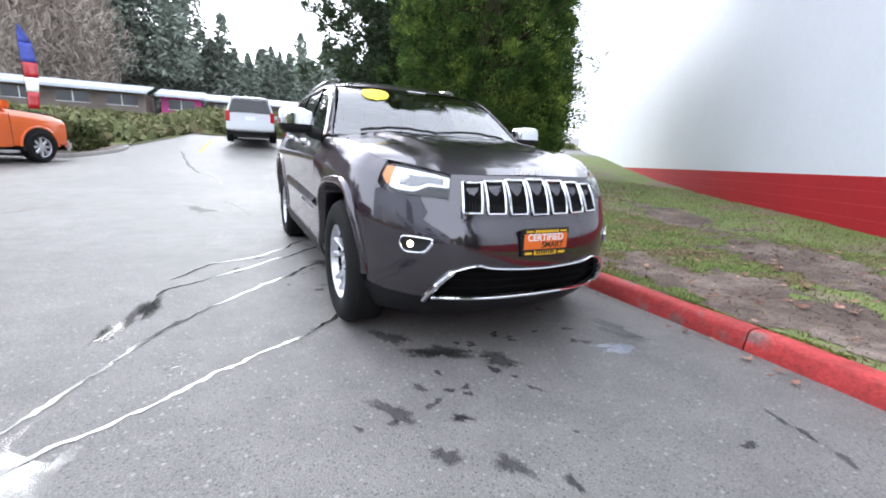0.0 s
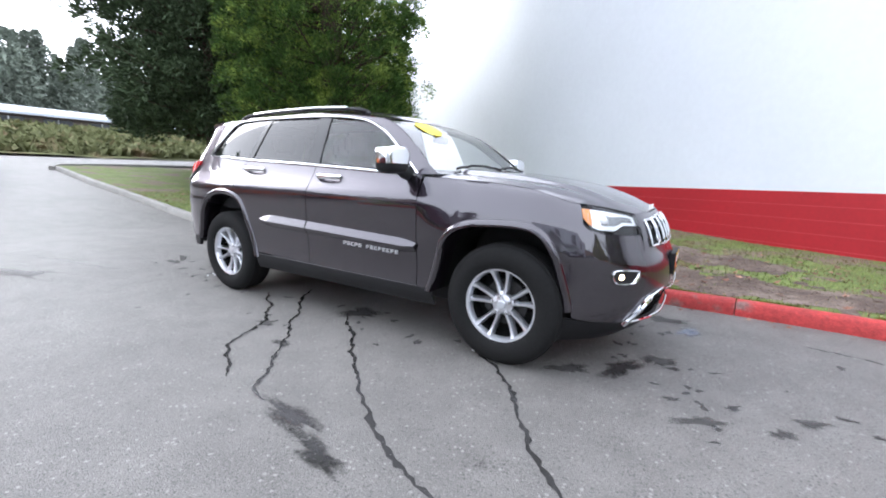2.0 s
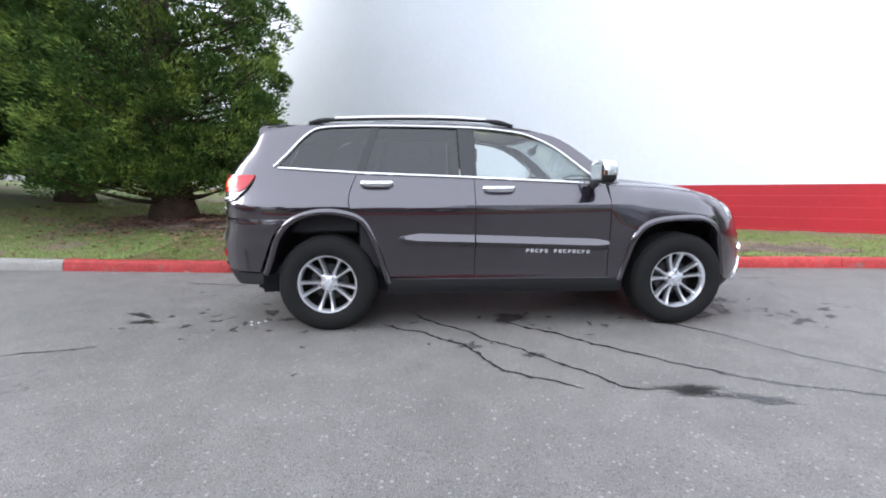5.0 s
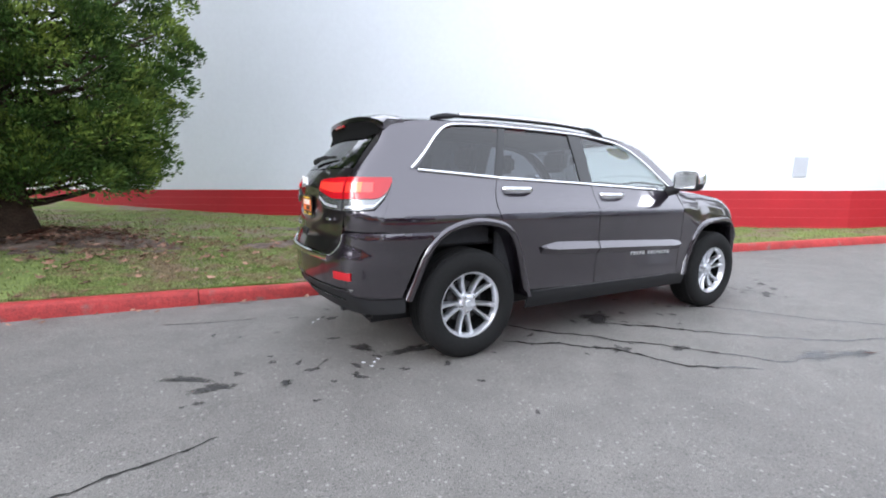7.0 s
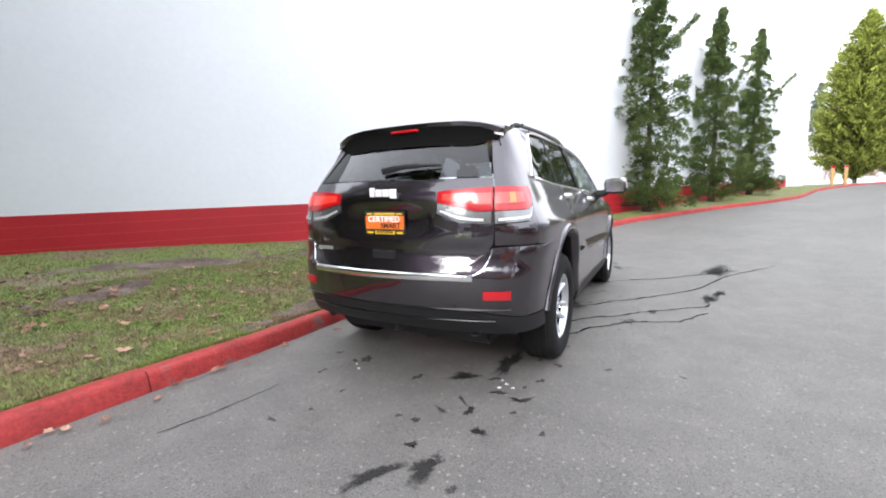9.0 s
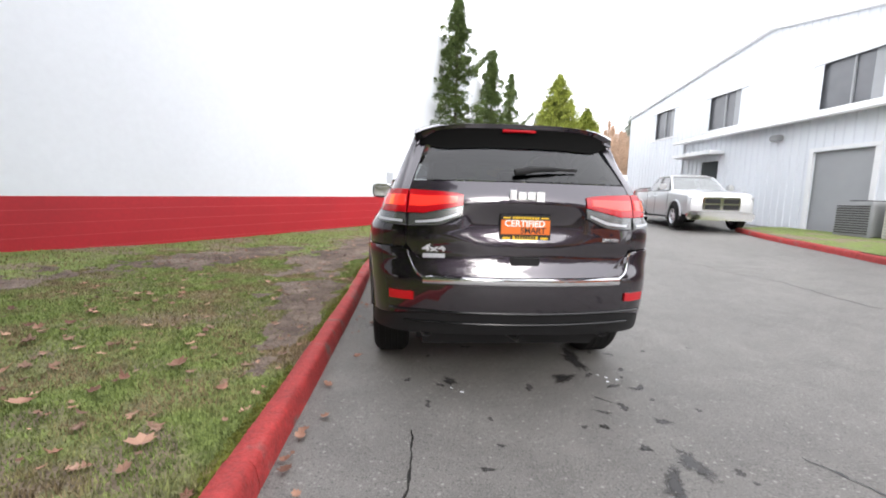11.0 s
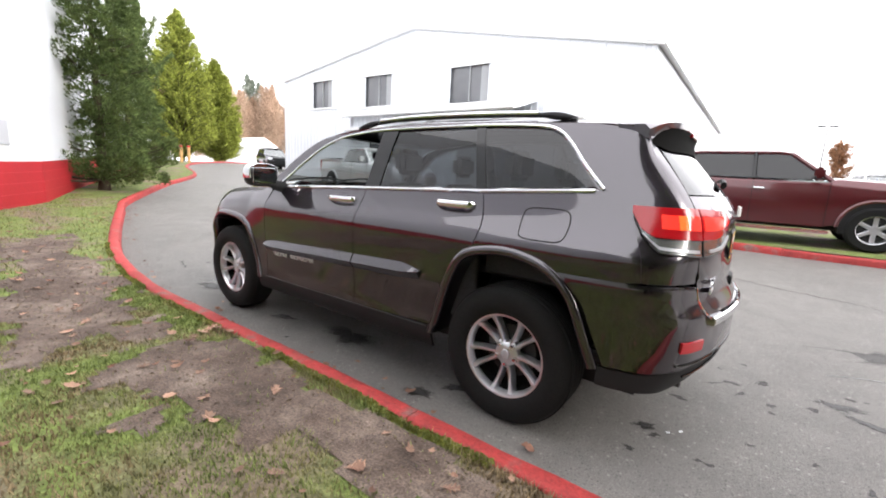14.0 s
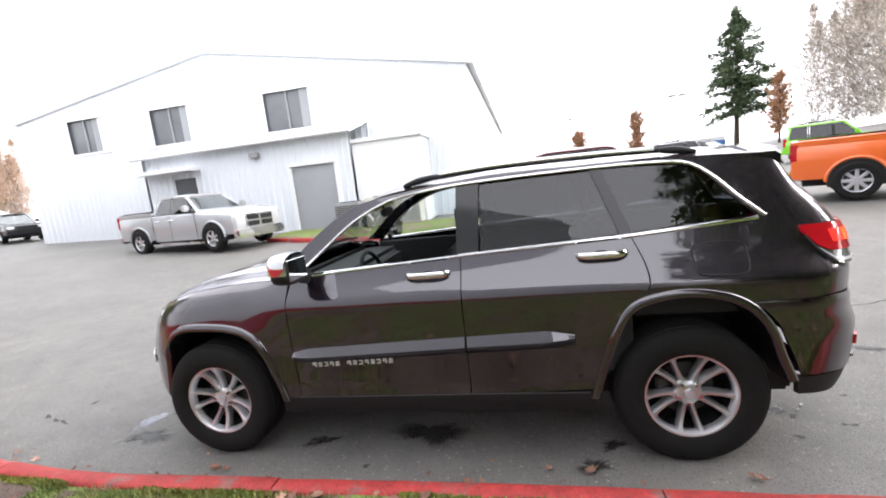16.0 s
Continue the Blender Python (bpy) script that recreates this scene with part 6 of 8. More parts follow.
def bonnet_skin(u, v):
    """The bonnet, drawn to its neighbours along its edges."""
    p = bonnet(u, v)
    a = abs(u)
    s = 1 if u >= 0 else -1
    ds = bonnet_side(v, s) - bonnet(s, v)
    df = bonnet_front(u) - bonnet(u, 1)
    dc = bonnet_front(s) - bonnet(s, 1)
    f, g = a**3 * (0.4 + 0.6 * a**3), v**5 * (0.4 + 0.6 * v**3)
    return p + ds * f + df * g - dc * f * g


hood = part("bonnet", sheet(uvgrid(56, 44, -1, 1), bonnet_skin, 0.02), "paint", suv, "dark grey bonnet", smooth=True, angle=0.8)


# roof and windscreen
def roof(u, v):
    x = 0.27 - 2.20 * v + 0.10 * (1 - u * u) * (1 - v) ** 6
    ze = roof_edge(x)
    ye = 0.95 - smooth_interp(ze, SIDE_IN) + 0.003
    y = u * min(ye, 0.685)
    return Vector((x, y, ze + (0.045 + 0.020 * min(1, v * 3)) * (1 - abs(u) ** 2.6)))


part("roof_panel", sheet(uvgrid(30, 30, -1, 1), roof, 0.015), "paint", suv, smooth=True, angle=0.8)
part("sunroof_glass", sheet(uvgrid(10, 10, -0.72, 0.72, 0.12, 0.62), lambda u, v: roof(u, v) + Vector((0, 0, 0.004)), 0.006), "black_gloss", suv, "dark glass roof panel", smooth=True)


def windscreen(u, v):
    xe, ze = resample(A_EDGE, 40, True)[round(v * 40)]
    ye = 0.95 - side_in(0.5, ze) - 0.028
    return Vector((xe + (0.125 - 0.04 * v) * (1 - u * u) - 0.012, u * ye, ze + 0.010 * (1 - u * u)))


screen = part("windscreen", sheet(uvgrid(20, 20, -1, 1), windscreen, 0), "glass_front", suv, "clear windscreen", smooth=True)
part("screen_header", sheet(uvgrid(16, 3, -1, 1, 0.90, 1.0), lambda u, v: windscreen(u, v) + Vector((0.003, 0, 0.003)), 0), "black_gloss", suv, "black band across the windscreen's top", smooth=True)
part("cowl", sheet(uvgrid(16, 3, -1, 1), lambda u, v: windscreen(u, 0) * (1 - v) + (bonnet(u * 0.98, 0) + Vector((0, 0, -0.03))) * v + Vector((0, 0, -0.008)), 0), "black_plastic", suv, "black plastic cowl", smooth=True)
for (ya, yb) in ((0.62, -0.05), (-0.05, -0.62)):
    pts = [windscreen(ya / 0.8 + (yb - ya) / 0.8 * s, 0.05 + 0.05 * math.sin(s * 3)) + Vector((0.02, 0, 0.012)) for s in np.linspace(0, 1, 10)]
    part("wiper", tube(pts, 0.010, 6), "black_plastic", suv, "black windscreen wiper")
part("price_sticker", sheet([[np.array((-0.58 + 0.165 * r * math.cos(a), 0.70 + 0.14 * r * math.sin(a))) for a in np.linspace(0, 2 * math.pi, 25)] for r in (0.02, 0.5, 1.0)], lambda u, v: windscreen(u, min(max(v, 0), 1)) + Vector((0.006, 0, 0.006)), 0), "yellow_paint", suv, "yellow oval sticker")
part("screen_label", sheet(uvgrid(4, 2, -0.1, 0.16, 0.86, 0.90), lambda u, v: windscreen(u, v) + Vector((0.008, 0, 0.008)), 0), "plate_white", suv, "small white label")


# nose: bumper in two shells, grille, lamps, lower intake
def nose_sheet(name, y0, y1, z0, z1, nu, nv, material, out=0.0, lip=0.012, label="", parent=None):
    def fn(y, z):
        return skin(q_nose(abs(y)), z, 1 if y >= 0 else -1, out)

    rows = [[np.array((y0 + (y1 - y0) * i / nu, (z0(y0 + (y1 - y0) * i / nu) if callable(z0) else z0) * (1 - j / nv) + (z1(y0 + (y1 - y0) * i / nu) if callable(z1) else z1) * j / nv)) for i in range(nu + 1)] for j in range(nv + 1)]
    return part(name, sheet(rows, fn, lip), material, parent or suv, label, smooth=True, angle=0.8)


def bumper_pt(w, z, out=0.0):
    """w is the distance along the outline from the nose's middle, negative on the passenger's side."""
    return skin(Q0 - abs(w), z, 1 if w >= 0 else -1, out)


W_END = Q0 - q_x(1.80)
W_LAMP = Q0 - q_x(1.93)
rows = []
for j in range(15):
    row = []
    for i in range(141):
        u = -1 + 2 * i / 140
        a = abs(u) * W_END
        zb = interp(a, [(0, 0.515), (0.30, 0.525), (0.38, 0.540), (0.48, 0.515), (0.60, 0.40), (0.66, 0.345), (0.9, 0.355), (W_END, 0.385)])
        zt = interp(a, [(0, 0.778), (LAMP_Q[1] - 0.012, 0.785), (LAMP_Q[1] + 0.012, 0.866), (W_LAMP - 0.13, 0.879), (W_LAMP - 0.045, 0.905), (W_LAMP - 0.012, 0.940), (W_LAMP, 0.885), (W_END, 0.84)])
        z = zb + (zt - zb) * j / 14
        reach = Q0 - q_x(interp(z, [(0.40, 1.90), (0.52, 1.875), (0.77, 1.79), (0.84, 1.755)]))
        row.append(np.array((u * (W_LAMP * 0 + reach if abs(u) > 0.999 else W_END + (reach - W_END) * abs(u) ** 6), z)))
    rows.append(row)
bumper = part("front_bumper", sheet(rows, bumper_pt, 0.02), "paint", suv, "dark grey front bumper", smooth=True, angle=0.9)
chin_top = lambda w: interp(abs(w), [(0, 0.33), (0.58, 0.335), (0.64, 0.343), (0.9, 0.353), (1.2, 0.383)])
rows = [[np.array((w, 0.20 + (chin_top(w) - 0.20) * j / 7)) for w in np.linspace(-W_END + 0.04, W_END - 0.04, 60)] for j in range(8)]
part("chin", sheet(rows, lambda w, z: bumper_pt(w, z, -0.006), 0.02), "black_plastic", bumper, "black lower valance", smooth=True)
rows = [[np.array((w, 0.345 + 0.21 * j / 6)) for w in np.linspace(-0.66, 0.66, 30)] for j in range(7)]
part("lower_intake", sheet(rows, lambda w, z: bumper_pt(w, z, -0.05), 0), "matt_black", bumper, "black lower intake mesh", smooth=True)
for z in (0.40, 0.445, 0.49):
    part("intake_bar", tube([bumper_pt(w, z, -0.035) for w in np.linspace(-0.6, 0.6, 20)], 0.006, 5), "matt_black", bumper)
frame_line = line([(-0.62, 0.345), (-0.5, 0.352), (0.0, 0.350), (0.5, 0.352), (0.62, 0.345)], 30)
part("intake_trim", tube([bumper_pt(w, z, 0.012) for w, z in frame_line], 0.010, 8, flat=0.8), "chrome", bumper, "chrome lower intake trim", smooth=True)
frame_line = line([(-0.665, 0.325), (-0.62, 0.39), (-0.53, 0.485), (-0.47, 0.520), (-0.38, 0.540), (-0.30, 0.525), (0.0, 0.51), (0.30, 0.525), (0.38, 0.540), (0.47, 0.520), (0.53, 0.485), (0.62, 0.39), (0.665, 0.325)], 60)
part("intake_trim", tube([bumper_pt(w, z, 0.010) for w, z in frame_line], [0.006 + 0.012 * (abs(w) > 0.50) for w, z in frame_line], 8), "chrome", bumper, "chrome lower intake trim", smooth=True)
for s in (1, -1):
    # fog lamp: dark bowl, bright ring, lamp
    cx = s * (Q0 - q_nose(0.665))
    fog = [(0.088, 0.634), (0.082, 0.662), (0.055, 0.672), (-0.06, 0.668), (-0.090, 0.660), (-0.088, 0.644), (-0.058, 0.604), (-0.03, 0.594), (0.045, 0.592), (0.075, 0.606), (0.088, 0.634)]
    ringp = [(cx + s * a, b) for a, b in resample(fog, 28, True)[:-1]]
    bm = bmesh.new()
    cv = bm.verts.new(bumper_pt(cx, 0.635, 0.003))
    vs = [bm.verts.new(bumper_pt(w, z, 0.006)) for w, z in ringp]
    for i in range(28):
        bm.faces.new((cv, vs[i], vs[(i + 1) % 28]))
    pod = part("fog_pocket", bm, "black_plastic", bumper, "dark fog lamp pocket")
    part("fog_ring", tube([bumper_pt(w, z, 0.008) for w, z in ringp], [0.0055 + 0.006 * ((w - cx) * s < -0.035 and z < 0.655) for w, z in ringp], 8, closed=True), "chrome", pod, "chrome fog lamp ring", smooth=True)
    bm = bmesh.new()
    bmesh.ops.create_uvsphere(bm, u_segments=16, v_segments=10, radius=0.020, matrix=Matrix.Translation(bumper_pt(cx + s * 0.030, 0.632, -0.004)))
    part("fog_lamp", bm, "white_light" if s < 0 else "lens_white", pod, "lit round fog lamp", smooth=True)
    # headlamp
    qa, qb = W_LAMP - 0.004, Q0 - q_nose(0.535)
    up = line([(qa, 1.035), (qa - 0.15, 1.022), (qb + 0.1, 0.995), (qb, 0.975)], 16, True)
    lo = line([(qa - 0.01, 0.955), (qa - 0.04, 0.910), (qa - 0.13, 0.882), (qb + 0.1, 0.872), (qb, 0.868)], 16)
    rows = coons([(s * a, b) for a, b in lo], [(s * lo[-1][0], lo[-1][1]), (s * up[-1][0], up[-1][1])], [(s * a, b) for a, b in up], [(s * lo[0][0], lo[0][1]), (s * up[0][0], up[0][1])], 20, 6)
    lamp = part("headlamp", sheet(rows, lambda w, z: bumper_pt(w, z, -0.030), 0), "black_gloss", suv, "clear headlamp with a silver unit and an amber corner", smooth=True)

    def lamp_band(f, lo_f=0.0, hi_f=1.0):
        """Heights of the silver unit along the lamp, f from its outer end inwards."""
        w = qa + (qb - qa) * f
        top = interp(f, [(0, 1.020), (0.4, 1.004), (0.8, 0.983), (1, 0.966)])
        bot = interp(f, [(0, 0.972), (0.10, 0.925), (0.25, 0.900), (0.5, 0.893), (0.60, 0.905), (0.68, 0.925), (1, 0.918)])
        return s * w, bot + (top - bot) * lo_f, bot + (top - bot) * hi_f

    def band(name, f0, f1, lo_f, hi_f, material, out, label):
        rr = []
        for j in range(5):
            row = []
            for f in np.linspace(f0, f1, 13):
                w, z0, z1 = lamp_band(f, lo_f, hi_f)
                row.append(np.array((w, z0 + (z1 - z0) * j / 4)))
            rr.append(row)
        return part(name, sheet(rr, lambda w, z: bumper_pt(w, z, out), 0.006), material, lamp, label, smooth=True, angle=0.6)

    band("lamp_reflector", 0.145, 0.985, 0.0, 1.0, "lens_white", -0.022, "bright silver lamp unit")
    band("lamp_amber", 0.01, 0.15, 0.05, 1.0, "amber", -0.016, "amber corner lens")
    band("lamp_bowl", 0.30, 0.90, 0.26, 0.76, "lamp_clear", -0.019, "grey reflector bowl")
    bm = bmesh.new()
    bmesh.ops.create_uvsphere(bm, u_segments=20, v_segments=12, radius=0.030, matrix=Matrix.Translation(bumper_pt(s * (qa - 0.15), 0.950, -0.034)))
    part("projector", bm, "lens_white", lamp, "round projector lens", smooth=True)
    part("lamp_cover", sheet(rows, lambda w, z: bumper_pt(w, z, 0.0), 0.012), "glass_lamp", lamp, "clear lamp cover", smooth=True)
    # filler between lamp and bumper
    part("lamp_surround", sheet(coons([(s * (qa + 0.01), 0.875), (s * (qb - 0.02), 0.80)], [(s * (qb - 0.02), 0.80), (s * (qb - 0.02), 0.99)], [(s * (qa + 0.01), 1.05), (s * (qb - 0.02), 0.99)], [(s * (qa + 0.01), 0.875), (s * (qa + 0.01), 1.05)], 16, 6), lambda w, z: bumper_pt(w, z, -0.05), 0), "paint", suv, smooth=True)
# grille
GW = Q0 - q_nose(0.535)
rows = [[np.array((w, 0.775 + 0.215 * j / 6)) for w in np.linspace(-GW, GW, 40)] for j in range(7)]
grille = part("grille", sheet(rows, lambda w, z: bumper_pt(w, z, 0.003), 0.02), "paint", suv, "dark grey grille panel with seven chrome slots", smooth=True)
slot_w, pitch = 0.119, 0.139
for i in range(-3, 4):
    wc = i * pitch
    zb, zt = 0.794 + 0.003 * abs(i), 0.974 - 0.005 * abs(i) ** 1.3
    ww = slot_w / 2
    loop = [(-ww * 0.86, zb), (ww * 0.86, zb), (ww, zt), (-ww, zt)]
    loop = [tuple(p) for a, b in zip(loop, loop[1:] + loop[:1]) for p in resample([a, b], 8)[:-1]]
    bm = bmesh.new()
    cv = bm.verts.new(bumper_pt(wc, (zb + zt) / 2, 0.004))
    vs = [bm.verts.new(bumper_pt(wc + a, b, 0.006)) for a, b in loop]
    for k in range(32):
        bm.faces.new((cv, vs[k], vs[(k + 1) % 32]))
    slot = part("grille_slot", bm, "matt_black", grille, "black mesh slot")
    part("slot_frame", tube([bumper_pt(wc + a, b, 0.011) for a, b in loop], 0.0075, 8, closed=True), "chrome", slot, "chrome slot frame", smooth=True)
    for k in range(1, 6):
        w = wc - ww * 0.86 + ww * 1.72 * k / 6
        part("slot_bar", tube([bumper_pt(w, zb + 0.008, 0.008), bumper_pt(w, zt - 0.008, 0.008)], 0.0022, 4), "black_plastic", slot)


def bars(name, items, fn, material, parent, label):
    """Small raised blocks: letter shapes that cannot be read or are a mark."""
    bm = bmesh.new()
    for (a, b, w, h) in items:
        c = fn(a, b)
        box(c.x - 0.005, c.x + 0.005, c.y - w / 2, c.y + w / 2, c.z - h / 2, c.z + h / 2, 0.0015, 1, bm)
    return part(name, bm, material, parent, label)


bars("bonnet_emblem", [(-0.075, 0, 0.030, 0.044), (-0.030, 0, 0.030, 0.034), (0.015, 0, 0.030, 0.034), (0.062, 0, 0.030, 0.042)], lambda y, z: bonnet(y / 0.66, 0.985) + Vector((0.012, 0, 0.014)), "plate_white", hood, "chrome emblem")


def text_obj(body, size, m, material, parent, name, label, depth=0.002):
    cu = bpy.data.curves.new(name, "FONT")
    cu.body, cu.size, cu.align_x, cu.align_y, cu.extrude = body, size, "CENTER", "CENTER", depth
    cu.offset = size * 0.02
    tmp = bpy.data.objects.new(name, cu)
    scene.collection.objects.link(tmp)
    dg = bpy.context.evaluated_depsgraph_get()
    me = bpy.data.meshes.new_from_object(tmp.evaluated_get(dg))
    bpy.data.objects.remove(tmp)
    me.materials.clear()
    me.materials.append(M[material])
    ob = new(name, me)
    ob.matrix_world = m
    ob.parent = parent
    ob.matrix_parent_inverse = parent.matrix_world.inverted()
    ob["label"] = label
    return ob


def dealer_plate(center, facing):
    """An orange and yellow dealer plate facing along x."""
    turn = Euler((radians(90), 0, radians(90 if facing > 0 else -90))).to_matrix().to_4x4()
    m = Matrix.Translation(center) @ turn
    plate = part("plate", box(-0.1525, 0.1525, -0.078, 0.078, -0.006, 0.0, 0.004), "plate_black", suv, "orange and yellow dealer plate in a black frame")
    plate.matrix_world = m

    def stripe(y0, y1, mt, x0=-0.145, x1=0.145, z=0.0015):
        o = part("plate_stripe", box(x0, x1, y0, y1, 0.0, z), mt, plate)
        o.matrix_parent_inverse = Matrix()
        return o

    stripe(0.050, 0.071, "plate_black")
    stripe(-0.036, 0.048, "plate_orange")
    stripe(-0.068, -0.040, "plate_yellow", -0.075, 0.075)
    stripe(-0.046, -0.036, "plate_black", -0.145, 0.145, 0.0018)
    for x0 in (-0.135, 0.09):
        stripe(0.056, 0.064, "plate_yellow", x0, x0 + 0.045, 0.002)
        stripe(-0.064, -0.052, "plate_yellow", x0, x0 + 0.045, 0.002)
    for i in range(10):
        stripe(0.053, 0.067, "plate_yellow", -0.078 + i * 0.016, -0.066 + i * 0.016, 0.0022)
    for i in range(8):
        stripe(-0.063, -0.046, "plate_black", -0.062 + i * 0.016, -0.051 + i * 0.016, 0.0024)
    text_obj("CERTIFIED", 0.052, m @ pose(-0.005, 0.026, 0.002), "plate_white", plate, "plate_word", "white word", 0.001)
    text_obj("SMART", 0.048, m @ pose(0.045, -0.015, 0.002), "plate_black", plate, "plate_word", "black word", 0.001)
    return plate


dealer_plate((bumper_pt(0, 0.66, 0).x + 0.022, 0, 0.655), 1)
part("plate_holder", box(bumper_pt(0, 0.6, 0).x - 0.02, bumper_pt(0, 0.66, 0).x + 0.016, -0.15, 0.15, 0.585, 0.725, 0.004), "black_plastic", suv, "black plate holder")


# ---------- tail ----------
def tail_pt(y, z, out=0.0):
    return skin(q_tail(abs(y)), z, 1 if y >= 0 else -1, out)


gate_rows = []
for j in range(17):
    row = []
    for i in range(41):
        u = -1 + 2 * i / 40
        a = abs(u)
        zb = interp(a, [(0, 0.765), (0.72, 0.765), (0.88, 0.80), (1, 0.93)])
        zt = 1.315
        z = zb + (zt - zb) * j / 16
        half = interp(z, [(0.76, 0.66), (0.93, 0.69), (1.03, 0.695), (1.315, 0.69)])
        row.append(np.array((u * half, z)))
    gate_rows.append(row)


def gate_skin(y, z):
    """The tailgate has a crease under the plate and a shelf above it."""
    o = 0.010 * math.exp(-(((z - 0.955) / 0.02) ** 2)) - 0.038 * math.exp(-(((z - 1.06) / 0.10) ** 2)) * math.exp(-((y / 0.33) ** 4))
    o += 0.012 * math.exp(-(((z - 1.20) / 0.03) ** 2))
    return tail_pt(y, z, o)


gate = part("tailgate", sheet(gate_rows, gate_skin, 0.02), "paint", suv, "dark grey tailgate", smooth=True, angle=0.9)
rows = [[np.array((u * interp(z, [(1.32, 0.685), (1.6, 0.63)]), z)) for u in np.linspace(-1, 1, 25)] for z in np.linspace(1.322, 1.62, 12)]
part("rear_glass", sheet(rows, lambda y, z: tail_pt(y, z, -0.004), 0), "glass_dark", gate, "tinted rear window", smooth=True)
# spoiler
bm = bmesh.new()
secs = []
for u in np.linspace(-1, 1, 25):
    y = u * 0.655
    back = -2.115 + 0.11 * abs(u) ** 3
    drop = 0.015 * u * u + 0.05 * abs(u) ** 6
    top = 1.702 - drop
    secs.append([bm.verts.new(p) for p in ((-1.86, y, top + 0.008), (-1.98, y, top + 0.006), (back, y, top - 0.018), (back + 0.004, y, top - 0.045), (-2.02, y, top - 0.085 + 0.02 * u * u), (-1.93, y, top - 0.045), (-1.86, y, top - 0.02))])
for A, B in zip(secs, secs[1:]):
    for j in range(7):
        bm.faces.new((A[j], A[(j + 1) % 7], B[(j + 1) % 7], B[j]))
bm.faces.new(secs[0])
bm.faces.new(secs[-1][::-1])
spoiler = part("spoiler", bm, "paint", gate, "dark roof spoiler", smooth=True, angle=0.6)
bm = bmesh.new()
secs = []
for u in np.linspace(-1, 1, 21):
    y = u * 0.645
    drop = 0.015 * u * u + 0.05 * abs(u) ** 6
    top = 1.702 - drop
    back = -2.112 + 0.11 * abs(u) ** 3
    secs.append([bm.verts.new(p) for p in ((back + 0.004, y, top - 0.047), (back + 0.012, y, top - 0.10 + 0.02 * abs(u) ** 8), tail_pt(y, top - 0.165 + 0.075 * abs(u) ** 8, 0.006))])
for A, B in zip(secs, secs[1:]):
    for j in range(2):
        bm.faces.new((A[j], A[j + 1], B[j + 1], B[j]))
part("spoiler_underside", bm, "matt_black", spoiler, "black spoiler underside", smooth=True)
part("brake_light", box(-2.122, -2.085, -0.105, 0.105, 1.632, 1.650, 0.004), "tail_red", spoiler, "red high brake light")
part("rear_wiper", tube(line([tuple(tail_pt(0.06, 1.375, 0.03)), tuple(tail_pt(-0.12, 1.40, 0.035)), tuple(tail_pt(-0.36, 1.40, 0.02))], 10), [0.022] * 3 + [0.016] * 4 + [0.009] * 4, 8, flat=0.7), "black_plastic", gate, "black rear wiper", smooth=True)
